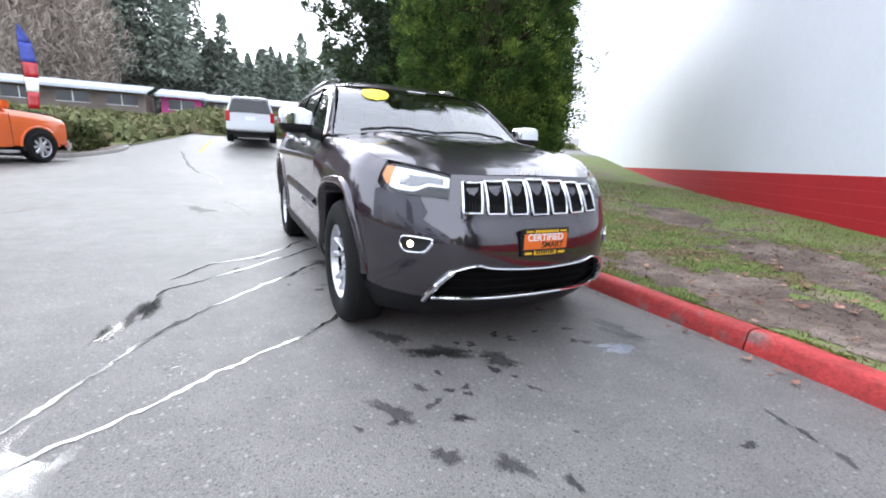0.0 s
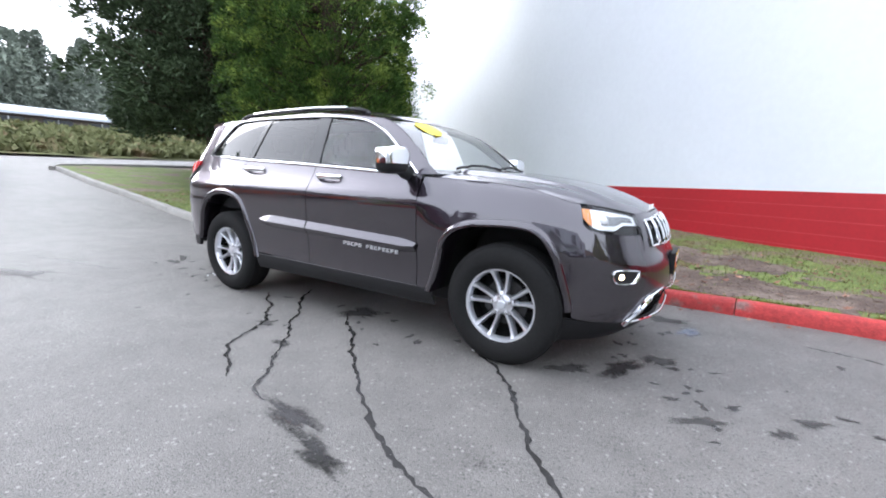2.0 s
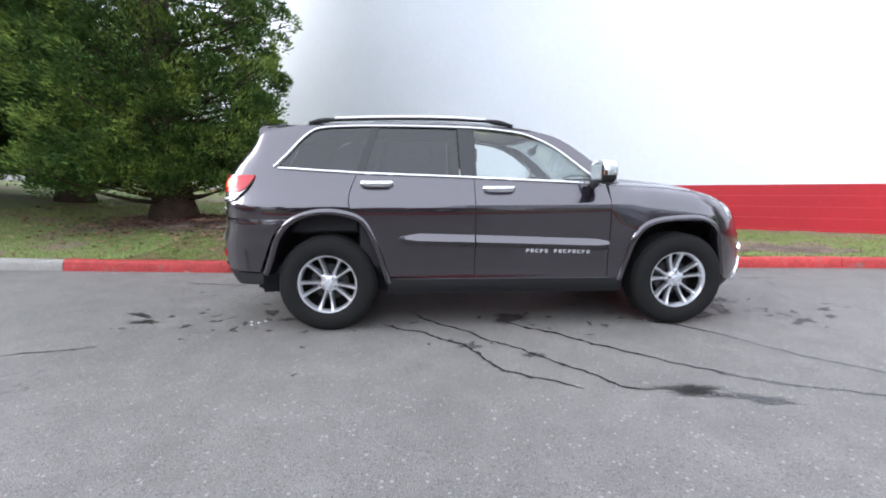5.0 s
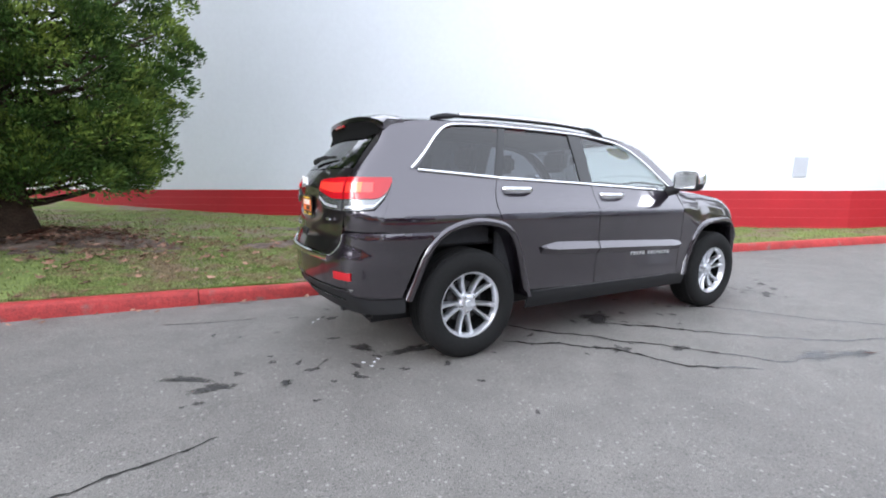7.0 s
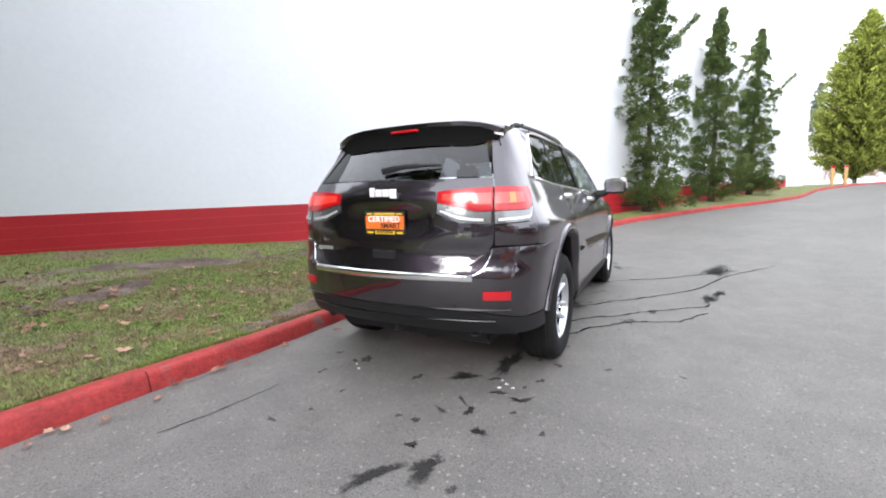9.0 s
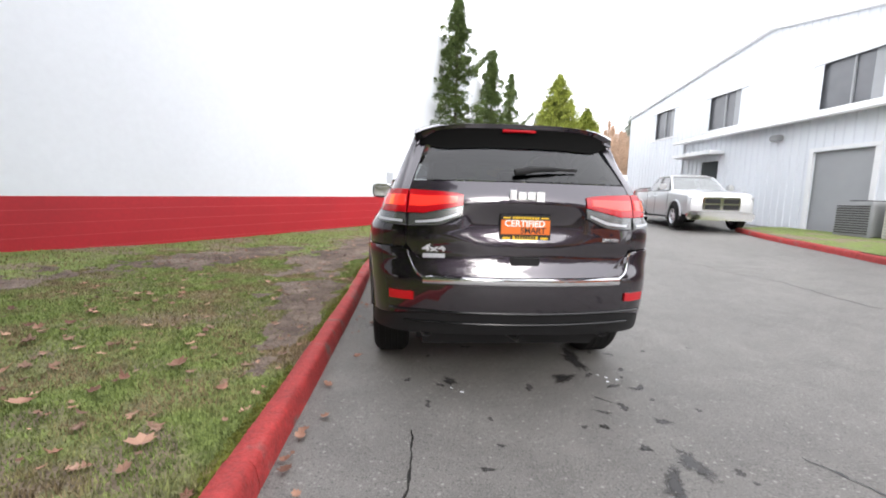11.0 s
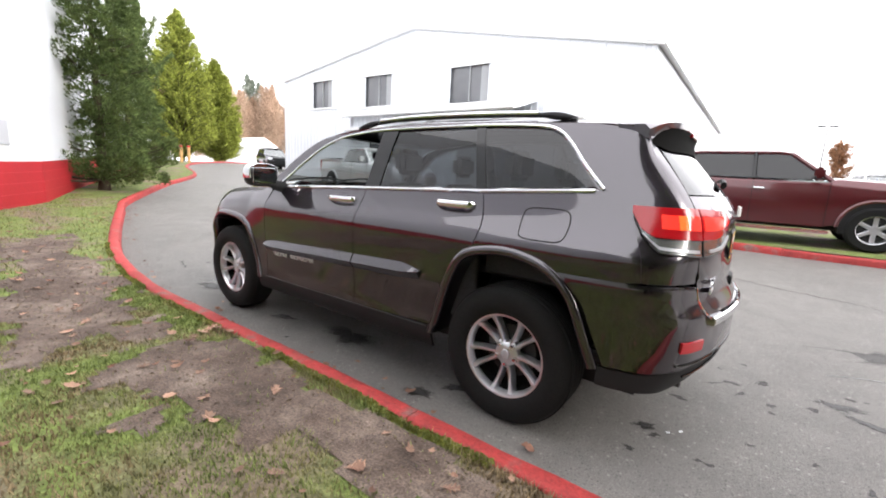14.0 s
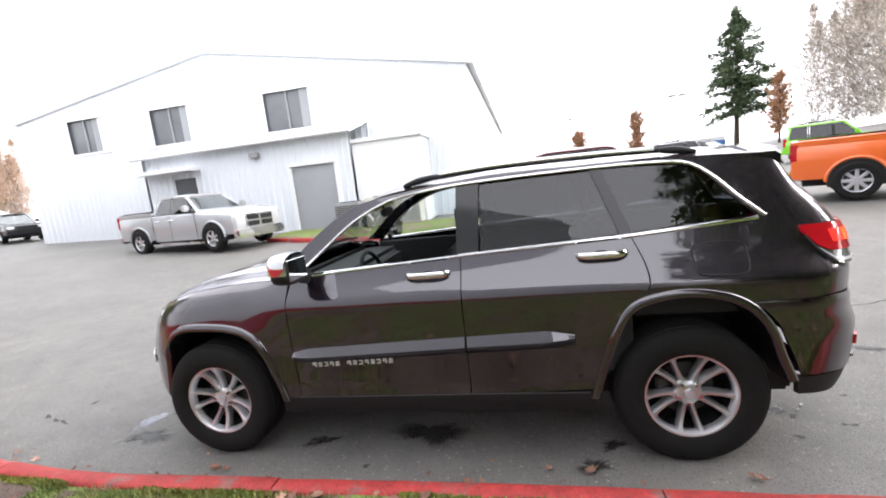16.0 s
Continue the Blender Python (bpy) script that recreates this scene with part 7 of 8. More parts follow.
# lamps: body half and tailgate half
for s in (1, -1):
    for nm, ya, yb, host in (("tail_lamp", None, 0.70, suv), ("gate_lamp", 0.692, 0.365, gate)):
        def lq(f, z):
            """f from the outer end to the inner end."""
            q0 = q_x(-2.035) if ya is None else q_tail(0.690)
            q1 = q_tail(0.699) if ya is None else q_tail(0.37)
            return q0 + (q1 - q0) * f

        def fnl(f, z, o=0.0):
            return skin(lq(f, z), z, s, o)

        zt = (lambda f: 1.262) if ya is None else (lambda f: 1.262 - 0.015 * f - 0.01 * f**6)
        zm = (lambda f: interp(f, [(0, 1.235), (0.15, 1.16), (0.32, 1.132), (1, 1.125)])) if ya is None else (lambda f: 1.125 + 0.045 * max(0, f - 0.3) * 1.6)
        zl = (lambda f: interp(f, [(0, 1.230), (0.15, 1.145), (0.36, 1.068), (1, 1.05)])) if ya is None else (lambda f: 1.048 + 0.02 * f + 0.08 * max(0, f - 0.6) * 1.5)
        lamp = part(nm, sheet([[np.array((f, zm(f) + (zt(f) - zm(f)) * j / 8)) for f in np.linspace(0, 1, 17)] for j in range(9)], lambda f, z: fnl(f, z, 0.016 + 0.01 * math.sin(math.pi * f)), 0.03), "tail_red", host, "red tail lamp over a clear reversing lens", smooth=True, angle=0.9)
        part("reversing_lens", sheet([[np.array((f, zl(f) + (zm(f) - 0.004 - zl(f)) * j / 5)) for f in np.linspace(0.03, 1, 15)] for j in range(6)], lambda f, z: fnl(f, z, 0.010 + 0.008 * math.sin(math.pi * f)), 0.02), "lamp_clear", lamp, "clear lens with a chrome edge", smooth=True, angle=0.9)
        part("lens_strip", sheet([[np.array((f, zl(f) + (zm(f) - zl(f)) * (0.20 + 0.20 * j / 3))) for f in np.linspace(0.16, 0.94, 13)] for j in range(4)], lambda f, z: fnl(f, z, 0.0135 + 0.008 * math.sin(math.pi * f)), 0.003), "lamp_bright", lamp, "pale reflector in the clear lens", smooth=True, angle=0.9)
        part("lens_edge", tube([fnl(f, zl(f), 0.013) for f in np.linspace(0.03, 1, 16)], 0.0035, 6), "steel_dark", lamp, "thin dark lower edge", smooth=True)
        f0, f1 = (0.40, 0.97) if ya is None else (0.03, 0.90)
        glow = [[np.array((f, zm(f) + (zt(f) - zm(f)) * (0.30 + 0.46 * j / 4))) for f in np.linspace(f0, f1, 13)] for j in range(5)]
        part("light_guide", sheet(glow, lambda f, z: fnl(f, z, 0.0195 + 0.01 * math.sin(math.pi * f)), 0.003), "red_light", lamp, "lit red light guide", smooth=True, angle=0.9)
        if ya is None:
            part("corner_glow", sheet([[np.array((f, 1.17 + 0.06 * j / 3)) for f in np.linspace(0.62, 0.74, 5)] for j in range(4)], lambda f, z: fnl(f, z, 0.0215 + 0.01 * math.sin(math.pi * f)), 0.003), "amber_light", lamp, "lit amber corner", smooth=True)
# badges
EMBLEM = [(0.082, 1.243, 0.036, 0.056), (0.030, 1.238, 0.046, 0.044), (-0.024, 1.238, 0.046, 0.044), (-0.078, 1.233, 0.046, 0.056)]
bars("rear_emblem", EMBLEM, lambda y, z: tail_pt(y, z, 0.023), "plate_white", gate, "white emblem blocks")
text_obj("4x4", 0.055, Matrix.Translation(tail_pt(0.53, 0.918, 0.012)) @ Euler((radians(90), 0, radians(-90))).to_matrix().to_4x4() @ Matrix.Diagonal((1.7, 1, 1, 1)), "chrome", gate, "drive_badge", "chrome drive badge", 0.004)
bars("badge_bar", [(0.53, 0.875, 0.13, 0.024)], lambda y, z: tail_pt(y, z, 0.01), "alloy", gate, "small bright badge bar")
text_obj("LIMITED", 0.028, Matrix.Translation(tail_pt(-0.53, 0.985, 0.012)) @ Euler((radians(90), 0, radians(-90))).to_matrix().to_4x4(), "chrome", gate, "trim_badge", "chrome trim badge", 0.003)
dealer_plate((tail_pt(0, 1.05, 0).x + 0.018, 0, 1.05), -1)
bm = bmesh.new()
box(tail_pt(0, 0.86, 0).x - 0.012, tail_pt(0, 0.86, 0).x + 0.03, -0.09, 0.09, 0.825, 0.885, 0.008, 2, bm)
part("gate_release", bm, "black_plastic", gate, "black tailgate release")
# rear bumper
W_TAIL = abs(q_tail(0.0))
R_END = abs(q_x(-1.93))
rows = []
for j in range(13):
    row = []
    for i in range(71):
        w = -1 + 2 * i / 70
        a = abs(w)
        zt = interp(a, [(0, 0.755), (0.36, 0.755), (0.44, 0.80), (0.52, 0.915), (1, 0.918)])
        zb = interp(a, [(0, 0.555), (0.5, 0.545), (0.8, 0.50), (1, 0.50)])
        z = zb + (zt - zb) * j / 12
        ends = abs(interp(z, [(0.5, -1.985), (0.58, -1.95), (0.79, -1.86), (0.88, -1.78), (0.918, -1.72)]))
        q = -(W_TAIL + (ends - W_TAIL) * a)
        row.append(np.array((q * (1 if w >= 0 else -1), z)))
    rows.append(row)


def rear_pt(w, z, o=0.0):
    q = -abs(w)
    return skin(q, z, -1 if w > 0 else 1, o)


rear_bumper = part("rear_bumper", sheet(rows, lambda w, z: rear_pt(w, z, 0.012 * math.exp(-(((z - 0.87) / 0.04) ** 2)) if abs(w) < W_TAIL - 0.5 else 0.004), 0.02), "paint", suv, "dark grey rear bumper", smooth=True, angle=0.9)
rows = []
for j in range(6):
    row = []
    for i in range(61):
        w = -1 + 2 * i / 60
        a = abs(w)
        q = (W_TAIL + (R_END + 0.03 - W_TAIL) * a) * (-1 if w >= 0 else 1)
        row.append(np.array((q, interp(j, [(0, interp(a, [(0, 0.40), (0.6, 0.38), (1, 0.40)])), (5, interp(a, [(0, 0.545), (0.5, 0.535), (0.8, 0.49), (1, 0.49)]))]))))
    rows.append(row)
part("rear_valance", sheet(rows, lambda w, z: rear_pt(w, z, -0.006), 0.03), "black_plastic", rear_bumper, "dark lower rear valance", smooth=True)
part("valance_trim", tube([tail_pt(y, 0.548, 0.004) for y in np.linspace(-0.78, 0.78, 40)], 0.007, 6), "black_gloss", rear_bumper, smooth=True)
part("valance_trim", tube([tail_pt(y, 0.475, 0.0) for y in np.linspace(-0.7, 0.7, 40)], 0.006, 6), "black_gloss", rear_bumper, smooth=True)
part("bumper_strip", tube([tail_pt(y, 0.738, 0.010) for y in np.linspace(-0.58, 0.58, 30)], 0.024, 8, flat=0.6), "chrome", rear_bumper, "chrome loading strip", smooth=True)
for s in (1, -1):
    part("bumper_strip", tube(line([tuple(tail_pt(s * y, z, 0.008)) for y, z in ((0.53, 0.735), (0.62, 0.775), (0.665, 0.84), (0.685, 0.905))], 12), 0.0055, 6), "chrome", rear_bumper, "thin chrome edge", smooth=True)
    part("reflector", sheet([[np.array((-s * -(q_tail(0.635) + (q_tail(0.775) - q_tail(0.635)) * i / 6), 0.612 + 0.050 * j / 3)) for i in range(7)] for j in range(4)], lambda w, z: skin(-abs(w), z, s, 0.010), 0.012), "tail_red", rear_bumper, "red rear reflector", smooth=True)
    part("exhaust_tip", lathe([(0.034, 0), (0.038, 0.0), (0.040, -0.01), (0.040, 0.12), (0.033, 0.12), (0.033, 0.0)], "z", 20), "steel_dark", rear_bumper, "dark steel exhaust tip", smooth=True).matrix_world = pose(-2.27, s * 0.56, 0.40, 0, 90, 0)
part("tow_eye", tube([(-2.20, 0.05, 0.36), (-2.30, 0.0, 0.345), (-2.20, -0.05, 0.36)], 0.014, 6), "steel_dark", suv)

# floor pan, axles and inner shell
part("underbody", box(-2.12, 1.95, -0.62, 0.62, 0.25, 0.48, 0.04, 2), "black_plastic", suv, "dark underbody")
part("inner_floor", box(-2.1, 0.95, -0.78, 0.78, 0.46, 0.52), "cloth", suv)
part("engine_bay", box(0.98, 1.98, -0.44, 0.44, 0.45, 0.95, 0.05), "black_plastic", suv)
part("bulkhead", box(0.93, 0.99, -0.76, 0.76, 0.45, 1.14), "black_plastic", suv)
part("load_floor", box(-2.15, -1.15, -0.70, 0.70, 0.78, 0.82), "cloth", suv)
for s in (1, -1):
    part("door_lining", box(-1.20, 0.80, s * 0.80 - 0.02, s * 0.80 + 0.02, 0.5, 1.17, 0.01), "cloth", suv, "dark door lining")
    part("load_lining", box(-2.10, -1.22, s * 0.74 - 0.02, s * 0.74 + 0.02, 0.8, 1.26, 0.01), "cloth", suv)
part("axle", tube([(1.4575, -0.7, 0.385), (1.4575, 0.7, 0.385)], 0.05, 8), "steel_dark", suv)
part("axle", tube([(-1.4575, -0.7, 0.385), (-1.4575, 0.7, 0.385)], 0.05, 8), "steel_dark", suv)


def seat(x, y, width=0.50):
    s = new("seat")
    s.parent = suv
    s.matrix_world = Matrix.Translation((x, y, 0))
    def add(nm, bm):
        o = part(nm, bm, "cloth", s, smooth=True, angle=0.7)
        return o
    add("cushion", box(-0.25, 0.28, -width / 2, width / 2, 0.60, 0.80, 0.06, 3))
    bm = box(-0.10, 0.06, -width / 2 + 0.02, width / 2 - 0.02, 0.75, 1.30, 0.05, 3)
    bmesh.ops.rotate(bm, verts=bm.verts, cent=(0, 0, 0.75), matrix=Matrix.Rotation(radians(-18), 3, "Y"))
    bmesh.ops.translate(bm, verts=bm.verts, vec=(-0.24, 0, 0))
    add("backrest", bm)
    bm = box(-0.06, 0.05, -0.13, 0.13, 1.34, 1.53, 0.04, 3)
    bmesh.ops.translate(bm, verts=bm.verts, vec=(-0.43, 0, 0))
    add("headrest", bm)


seat(0.18, 0.38)
seat(0.18, -0.38)
seat(-0.78, 0.40, 0.60)
seat(-0.78, -0.40, 0.60)
part("dashboard", box(0.55, 0.95, -0.74, 0.74, 0.80, 1.13, 0.06, 3), "black_plastic", suv, "dark dashboard", smooth=True, angle=0.7)
part("centre_console", box(-0.2, 0.6, -0.13, 0.13, 0.5, 0.82, 0.04, 2), "black_plastic", suv)
bm = bmesh.new()
pts = [(0.44 + 0.05 * math.cos(a), 0.38 + 0.185 * math.sin(a), 1.06 + 0.178 * math.cos(a)) for a in np.linspace(0, 2 * math.pi, 36, endpoint=False)]
tube(pts, 0.016, 8, bm, closed=True, up=(1, 0, 0))
wheel_ob = part("steering_wheel", bm, "black_plastic", suv, "black steering wheel", smooth=True)
part("steering_hub", box(0.43, 0.50, 0.30, 0.46, 1.00, 1.10, 0.03, 3), "black_plastic", wheel_ob, smooth=True)
for dy, dz in ((0.16, 0.0), (-0.16, 0.0), (0, -0.16)):
    part("wheel_spoke", tube([(0.45, 0.38, 1.05), (0.44 + 0.28 * dz, 0.38 + dy, 1.05 + dz)], 0.016, 6), "alloy", wheel_ob)
part("interior_mirror", box(0.40, 0.43, -0.12, 0.12, 1.46, 1.53, 0.012, 2), "black_plastic", suv, "black interior mirror")
part("mirror_arm", tube([(0.42, 0, 1.50), (0.47, 0, 1.57)], 0.012, 6), "black_plastic", suv)


# ---------- wheels ----------
M["disc_iron"] = mat("grey_cast_iron", (0.035, 0.034, 0.034), 0.6, 0.3)
def star_wheel(x, sy, turn):
    w = new("wheel")
    w.parent = suv
    w.matrix_world = pose(x, sy * 0.80, 0.388, 0, 0, 0 if sy > 0 else 180)
    # local: +y is the outer face
    tyre = lathe([(0.232, -0.105), (0.250, -0.125), (0.30, -0.132), (0.345, -0.128), (0.372, -0.112), (0.385, -0.085), (0.388, -0.03), (0.388, 0.03), (0.385, 0.085), (0.372, 0.112), (0.345, 0.128), (0.30, 0.132), (0.250, 0.125), (0.232, 0.105)], "y", 72)
    t = part("tyre", tyre, "rubber", w, "black road tyre", smooth=True, angle=0.9)
    for yy in (-0.066, -0.022, 0.022, 0.066):
        part("tread_rib", lathe([(0.384, yy - 0.019), (0.392, yy - 0.017), (0.392, yy + 0.017), (0.384, yy + 0.019)], "y", 60), "rubber", t)
    rim = lathe([(0.225, -0.10), (0.228, 0.05), (0.232, 0.095), (0.246, 0.104), (0.243, 0.112), (0.228, 0.108), (0.219, 0.092), (0.214, 0.062)], "y", 64)
    r = part("rim", rim, "alloy", w, "polished alloy rim with five split spokes", smooth=True, angle=0.7)
    part("rim_barrel", lathe([(0.0, -0.012), (0.205, -0.012), (0.2145, 0.062)], "y", 32), "matt_black", r)
    part("brake_disc", lathe([(0.05, -0.002), (0.150, -0.002), (0.150, -0.015)], "y", 32), "disc_iron", r)
    for k in range(5):
        for off in (-13.5, 13.5):
            bm = bmesh.new()
            secs = []
            for u in np.linspace(0, 1, 9):
                rad = 0.052 + (0.230 - 0.052) * u
                a = radians(off) * (1.0 + 0.05 * u)
                flare = max(0, (u - 0.72) / 0.28) ** 2
                lo, hi = 0.0095 + 0.010 * flare, 0.0095 + 0.010 * flare
                y = 0.066 + 0.030 * u - 0.016 * math.sin(math.pi * u)
                c = Vector((math.sin(a) * rad, 0, math.cos(a) * rad))
                tdir = Vector((math.cos(a), 0, -math.sin(a)))
                secs.append([bm.verts.new(c + tdir * w + Vector((0, v, 0))) for w, v in ((-lo - 0.007, y - 0.045), (-lo - 0.002, y - 0.004), (-lo + 0.004, y + 0.005), (hi - 0.004, y + 0.005), (hi + 0.002, y - 0.004), (hi + 0.007, y - 0.045))])
            for A, B in zip(secs, secs[1:]):
                for j in range(5):
                    bm.faces.new((A[j], A[j + 1], B[j + 1], B[j]))
            bm.faces.new(secs[0]), bm.faces.new(secs[-1][::-1])
            o = part("spoke", bm, "alloy", r, smooth=True, angle=0.5)
            o.matrix_basis = Matrix.Rotation(radians(72 * k + turn), 4, "Y")
        well = part("nut_well", lathe([(0.0, 0.069), (0.0165, 0.069), (0.0165, 0.072)], "y", 12), "steel_dark", r)
        well.matrix_basis = Matrix.Rotation(radians(72 * k + turn), 4, "Y") @ Matrix.Translation((0, 0, 0.0575))
        nut = lathe([(0.0, 0.084), (0.009, 0.084), (0.0105, 0.078), (0.0105, 0.055)], "y", 6)
        o = part("wheel_nut", nut, "chrome", r)
        o.matrix_basis = Matrix.Rotation(radians(72 * k + turn), 4, "Y") @ Matrix.Translation((0, 0, 0.0575))
    bm = bmesh.new()
    rings = []
    for rad, y in ((0.012, 0.078), (0.040, 0.075), (0.062, 0.070), (0.076, 0.060), (0.080, 0.030)):
        ring = []
        for i in range(60):
            a = 2 * math.pi * i / 60
            lobe = 1 + (0.10 * math.cos(5 * (a - radians(turn))) if rad > 0.05 else 0)
            ring.append(bm.verts.new((math.sin(a) * rad * lobe, y, math.cos(a) * rad * lobe)))
        rings.append(ring)
    for A, B in zip(rings, rings[1:]):
        for i in range(60):
            bm.faces.new((A[i], A[(i + 1) % 60], B[(i + 1) % 60], B[i]))
    bm.faces.new(rings[0])
    part("hub", bm, "alloy", r, smooth=True, angle=0.8)
    part("hub_cap", lathe([(0.0, 0.086), (0.024, 0.085), (0.030, 0.080), (0.031, 0.07)], "y", 24), "lamp_bright", r, "round satin hub cap", smooth=True)
    part("brake_caliper", box(0.085, 0.15, -0.03, 0.012, -0.07, 0.07, 0.012, 2), "steel_dark", r, "dark brake caliper")


for wx, sy, turn in ((1.4575, 1, 20), (1.4575, -1, 4), (-1.4575, 1, 36), (-1.4575, -1, 30)):
    star_wheel(wx, sy, turn)


# ---------- cracks, stains, soil, grass and leaves ----------
road = bpy.data.objects["road"]


def ribbon(points, width, seed, material="crack", wander=0.025, name="crack", up=0.004, ends=0.25):
    """A ragged crack along a few corners, pinching and swelling as it goes."""
    rnd = random.Random(seed)
    n = max(6, int(sum(math.dist(a, b) for a, b in zip(points, points[1:])) / 0.035))
    pts = resample(points, n)
    bm = bmesh.new()
    prev = None
    off = 0.0
    for i, (x, y) in enumerate(pts):
        a, b = pts[max(i - 1, 0)], pts[min(i + 1, n)]
        t = Vector((b[0] - a[0], b[1] - a[1])).normalized()
        off = off * 0.9 + rnd.uniform(-1, 1) * wander * 0.55
        w = width * (0.45 + 0.9 * rnd.random()) * min(1, (min(i, n - i) + 1) / (n * ends * 0.3 + 1))
        cx, cy = x - t.y * off, y + t.x * off
        L, R = [bm.verts.new((cx - t.y * s, cy + t.x * s, ground_z(cx, cy) + up)) for s in (w * rnd.uniform(0.3, 0.7), -w * rnd.uniform(0.3, 0.7))]
        if prev:
            bm.faces.new((prev[0], L, R, prev[1]))
        prev = (L, R)
    return part(name, bm, material, road)


def stain(x, y, rx, ry, turn, seed, material="oil", up=0.003, rough=0.55):
    """A blot with a ragged edge of its own."""
    rnd = random.Random(seed)
    bm = bmesh.new()
    ph = [rnd.uniform(0, 6.28) for _ in range(6)]
    c, s = math.cos(radians(turn)), math.sin(radians(turn))
    ring = []
    for k in range(40):
        a = 2 * math.pi * k / 40
        r = 1 + rough * (0.5 * math.sin(2 * a + ph[0]) + 0.35 * math.sin(3 * a + ph[1]) + 0.25 * math.sin(5 * a + ph[2]) + 0.2 * math.sin(9 * a + ph[3]) + 0.15 * math.sin(14 * a + ph[4]))
        u, v = rx * r * math.cos(a), ry * r * math.sin(a)
        px, py = x + u * c - v * s, y + u * s + v * c
        ring.append(bm.verts.new((px, py, ground_z(px, py) + up)))
    mid = bm.verts.new((x, y, ground_z(x, y) + up))
    inner = [bm.verts.new(((v.co.x + x) / 2, (v.co.y + y) / 2, v.co.z)) for v in ring]
    for k in range(40):
        bm.faces.new((mid, inner[k], inner[(k + 1) % 40]))
        bm.faces.new((inner[k], ring[k], ring[(k + 1) % 40], inner[(k + 1) % 40]))
    bm.verts.index_update()
    share = [0.0] * 40 + [1.0] + [0.62] * 40
    ob = part("stain", bm, material, road)
    layer = ob.data.attributes.new("rim", "FLOAT", "POINT")
    layer.data.foreach_set("value", share)
    return ob


ribbon([(-1.06, -0.75), (-0.74, -0.97), (-0.39, -1.27), (-0.15, -1.69), (0.08, -1.86), (0.26, -1.96)], 0.024, 1)
ribbon([(-0.84, -0.45), (-0.55, -0.85), (-0.29, -1.08), (0.04, -1.39), (0.37, -1.77), (0.53, -1.97), (0.66, -2.01)], 0.024, 2)
ribbon([(0.0, -0.75), (0.14, -0.92), (0.62, -1.35), (1.05, -1.73), (1.39, -1.97), (1.73, -2.08), (2.14, -2.27), (2.6, -2.6), (3.2, -3.1)], 0.026, 3)
ribbon([(1.2, -0.75), (1.59, -1.07), (1.93, -1.52), (2.15, -1.88), (2.32, -2.12), (2.9, -2.5)], 0.026, 4)
ribbon([(-3.45, 0.71), (-3.14, 0.66), (-2.73, 0.65)], 0.011, 6, wander=0.012)
ribbon([(-4.4, -1.62), (-3.9, -1.44), (-3.45, -1.35), (-3.05, -1.22)], 0.014, 8)
ribbon([(-4.2, -3.6), (-2.0, -4.6), (1.0, -4.9), (4.0, -4.4)], 0.012, 11, wander=0.04)
ribbon([(-6.0, -1.5), (-9.0, -2.4), (-13.0, -3.0)], 0.02, 13, wander=0.06)
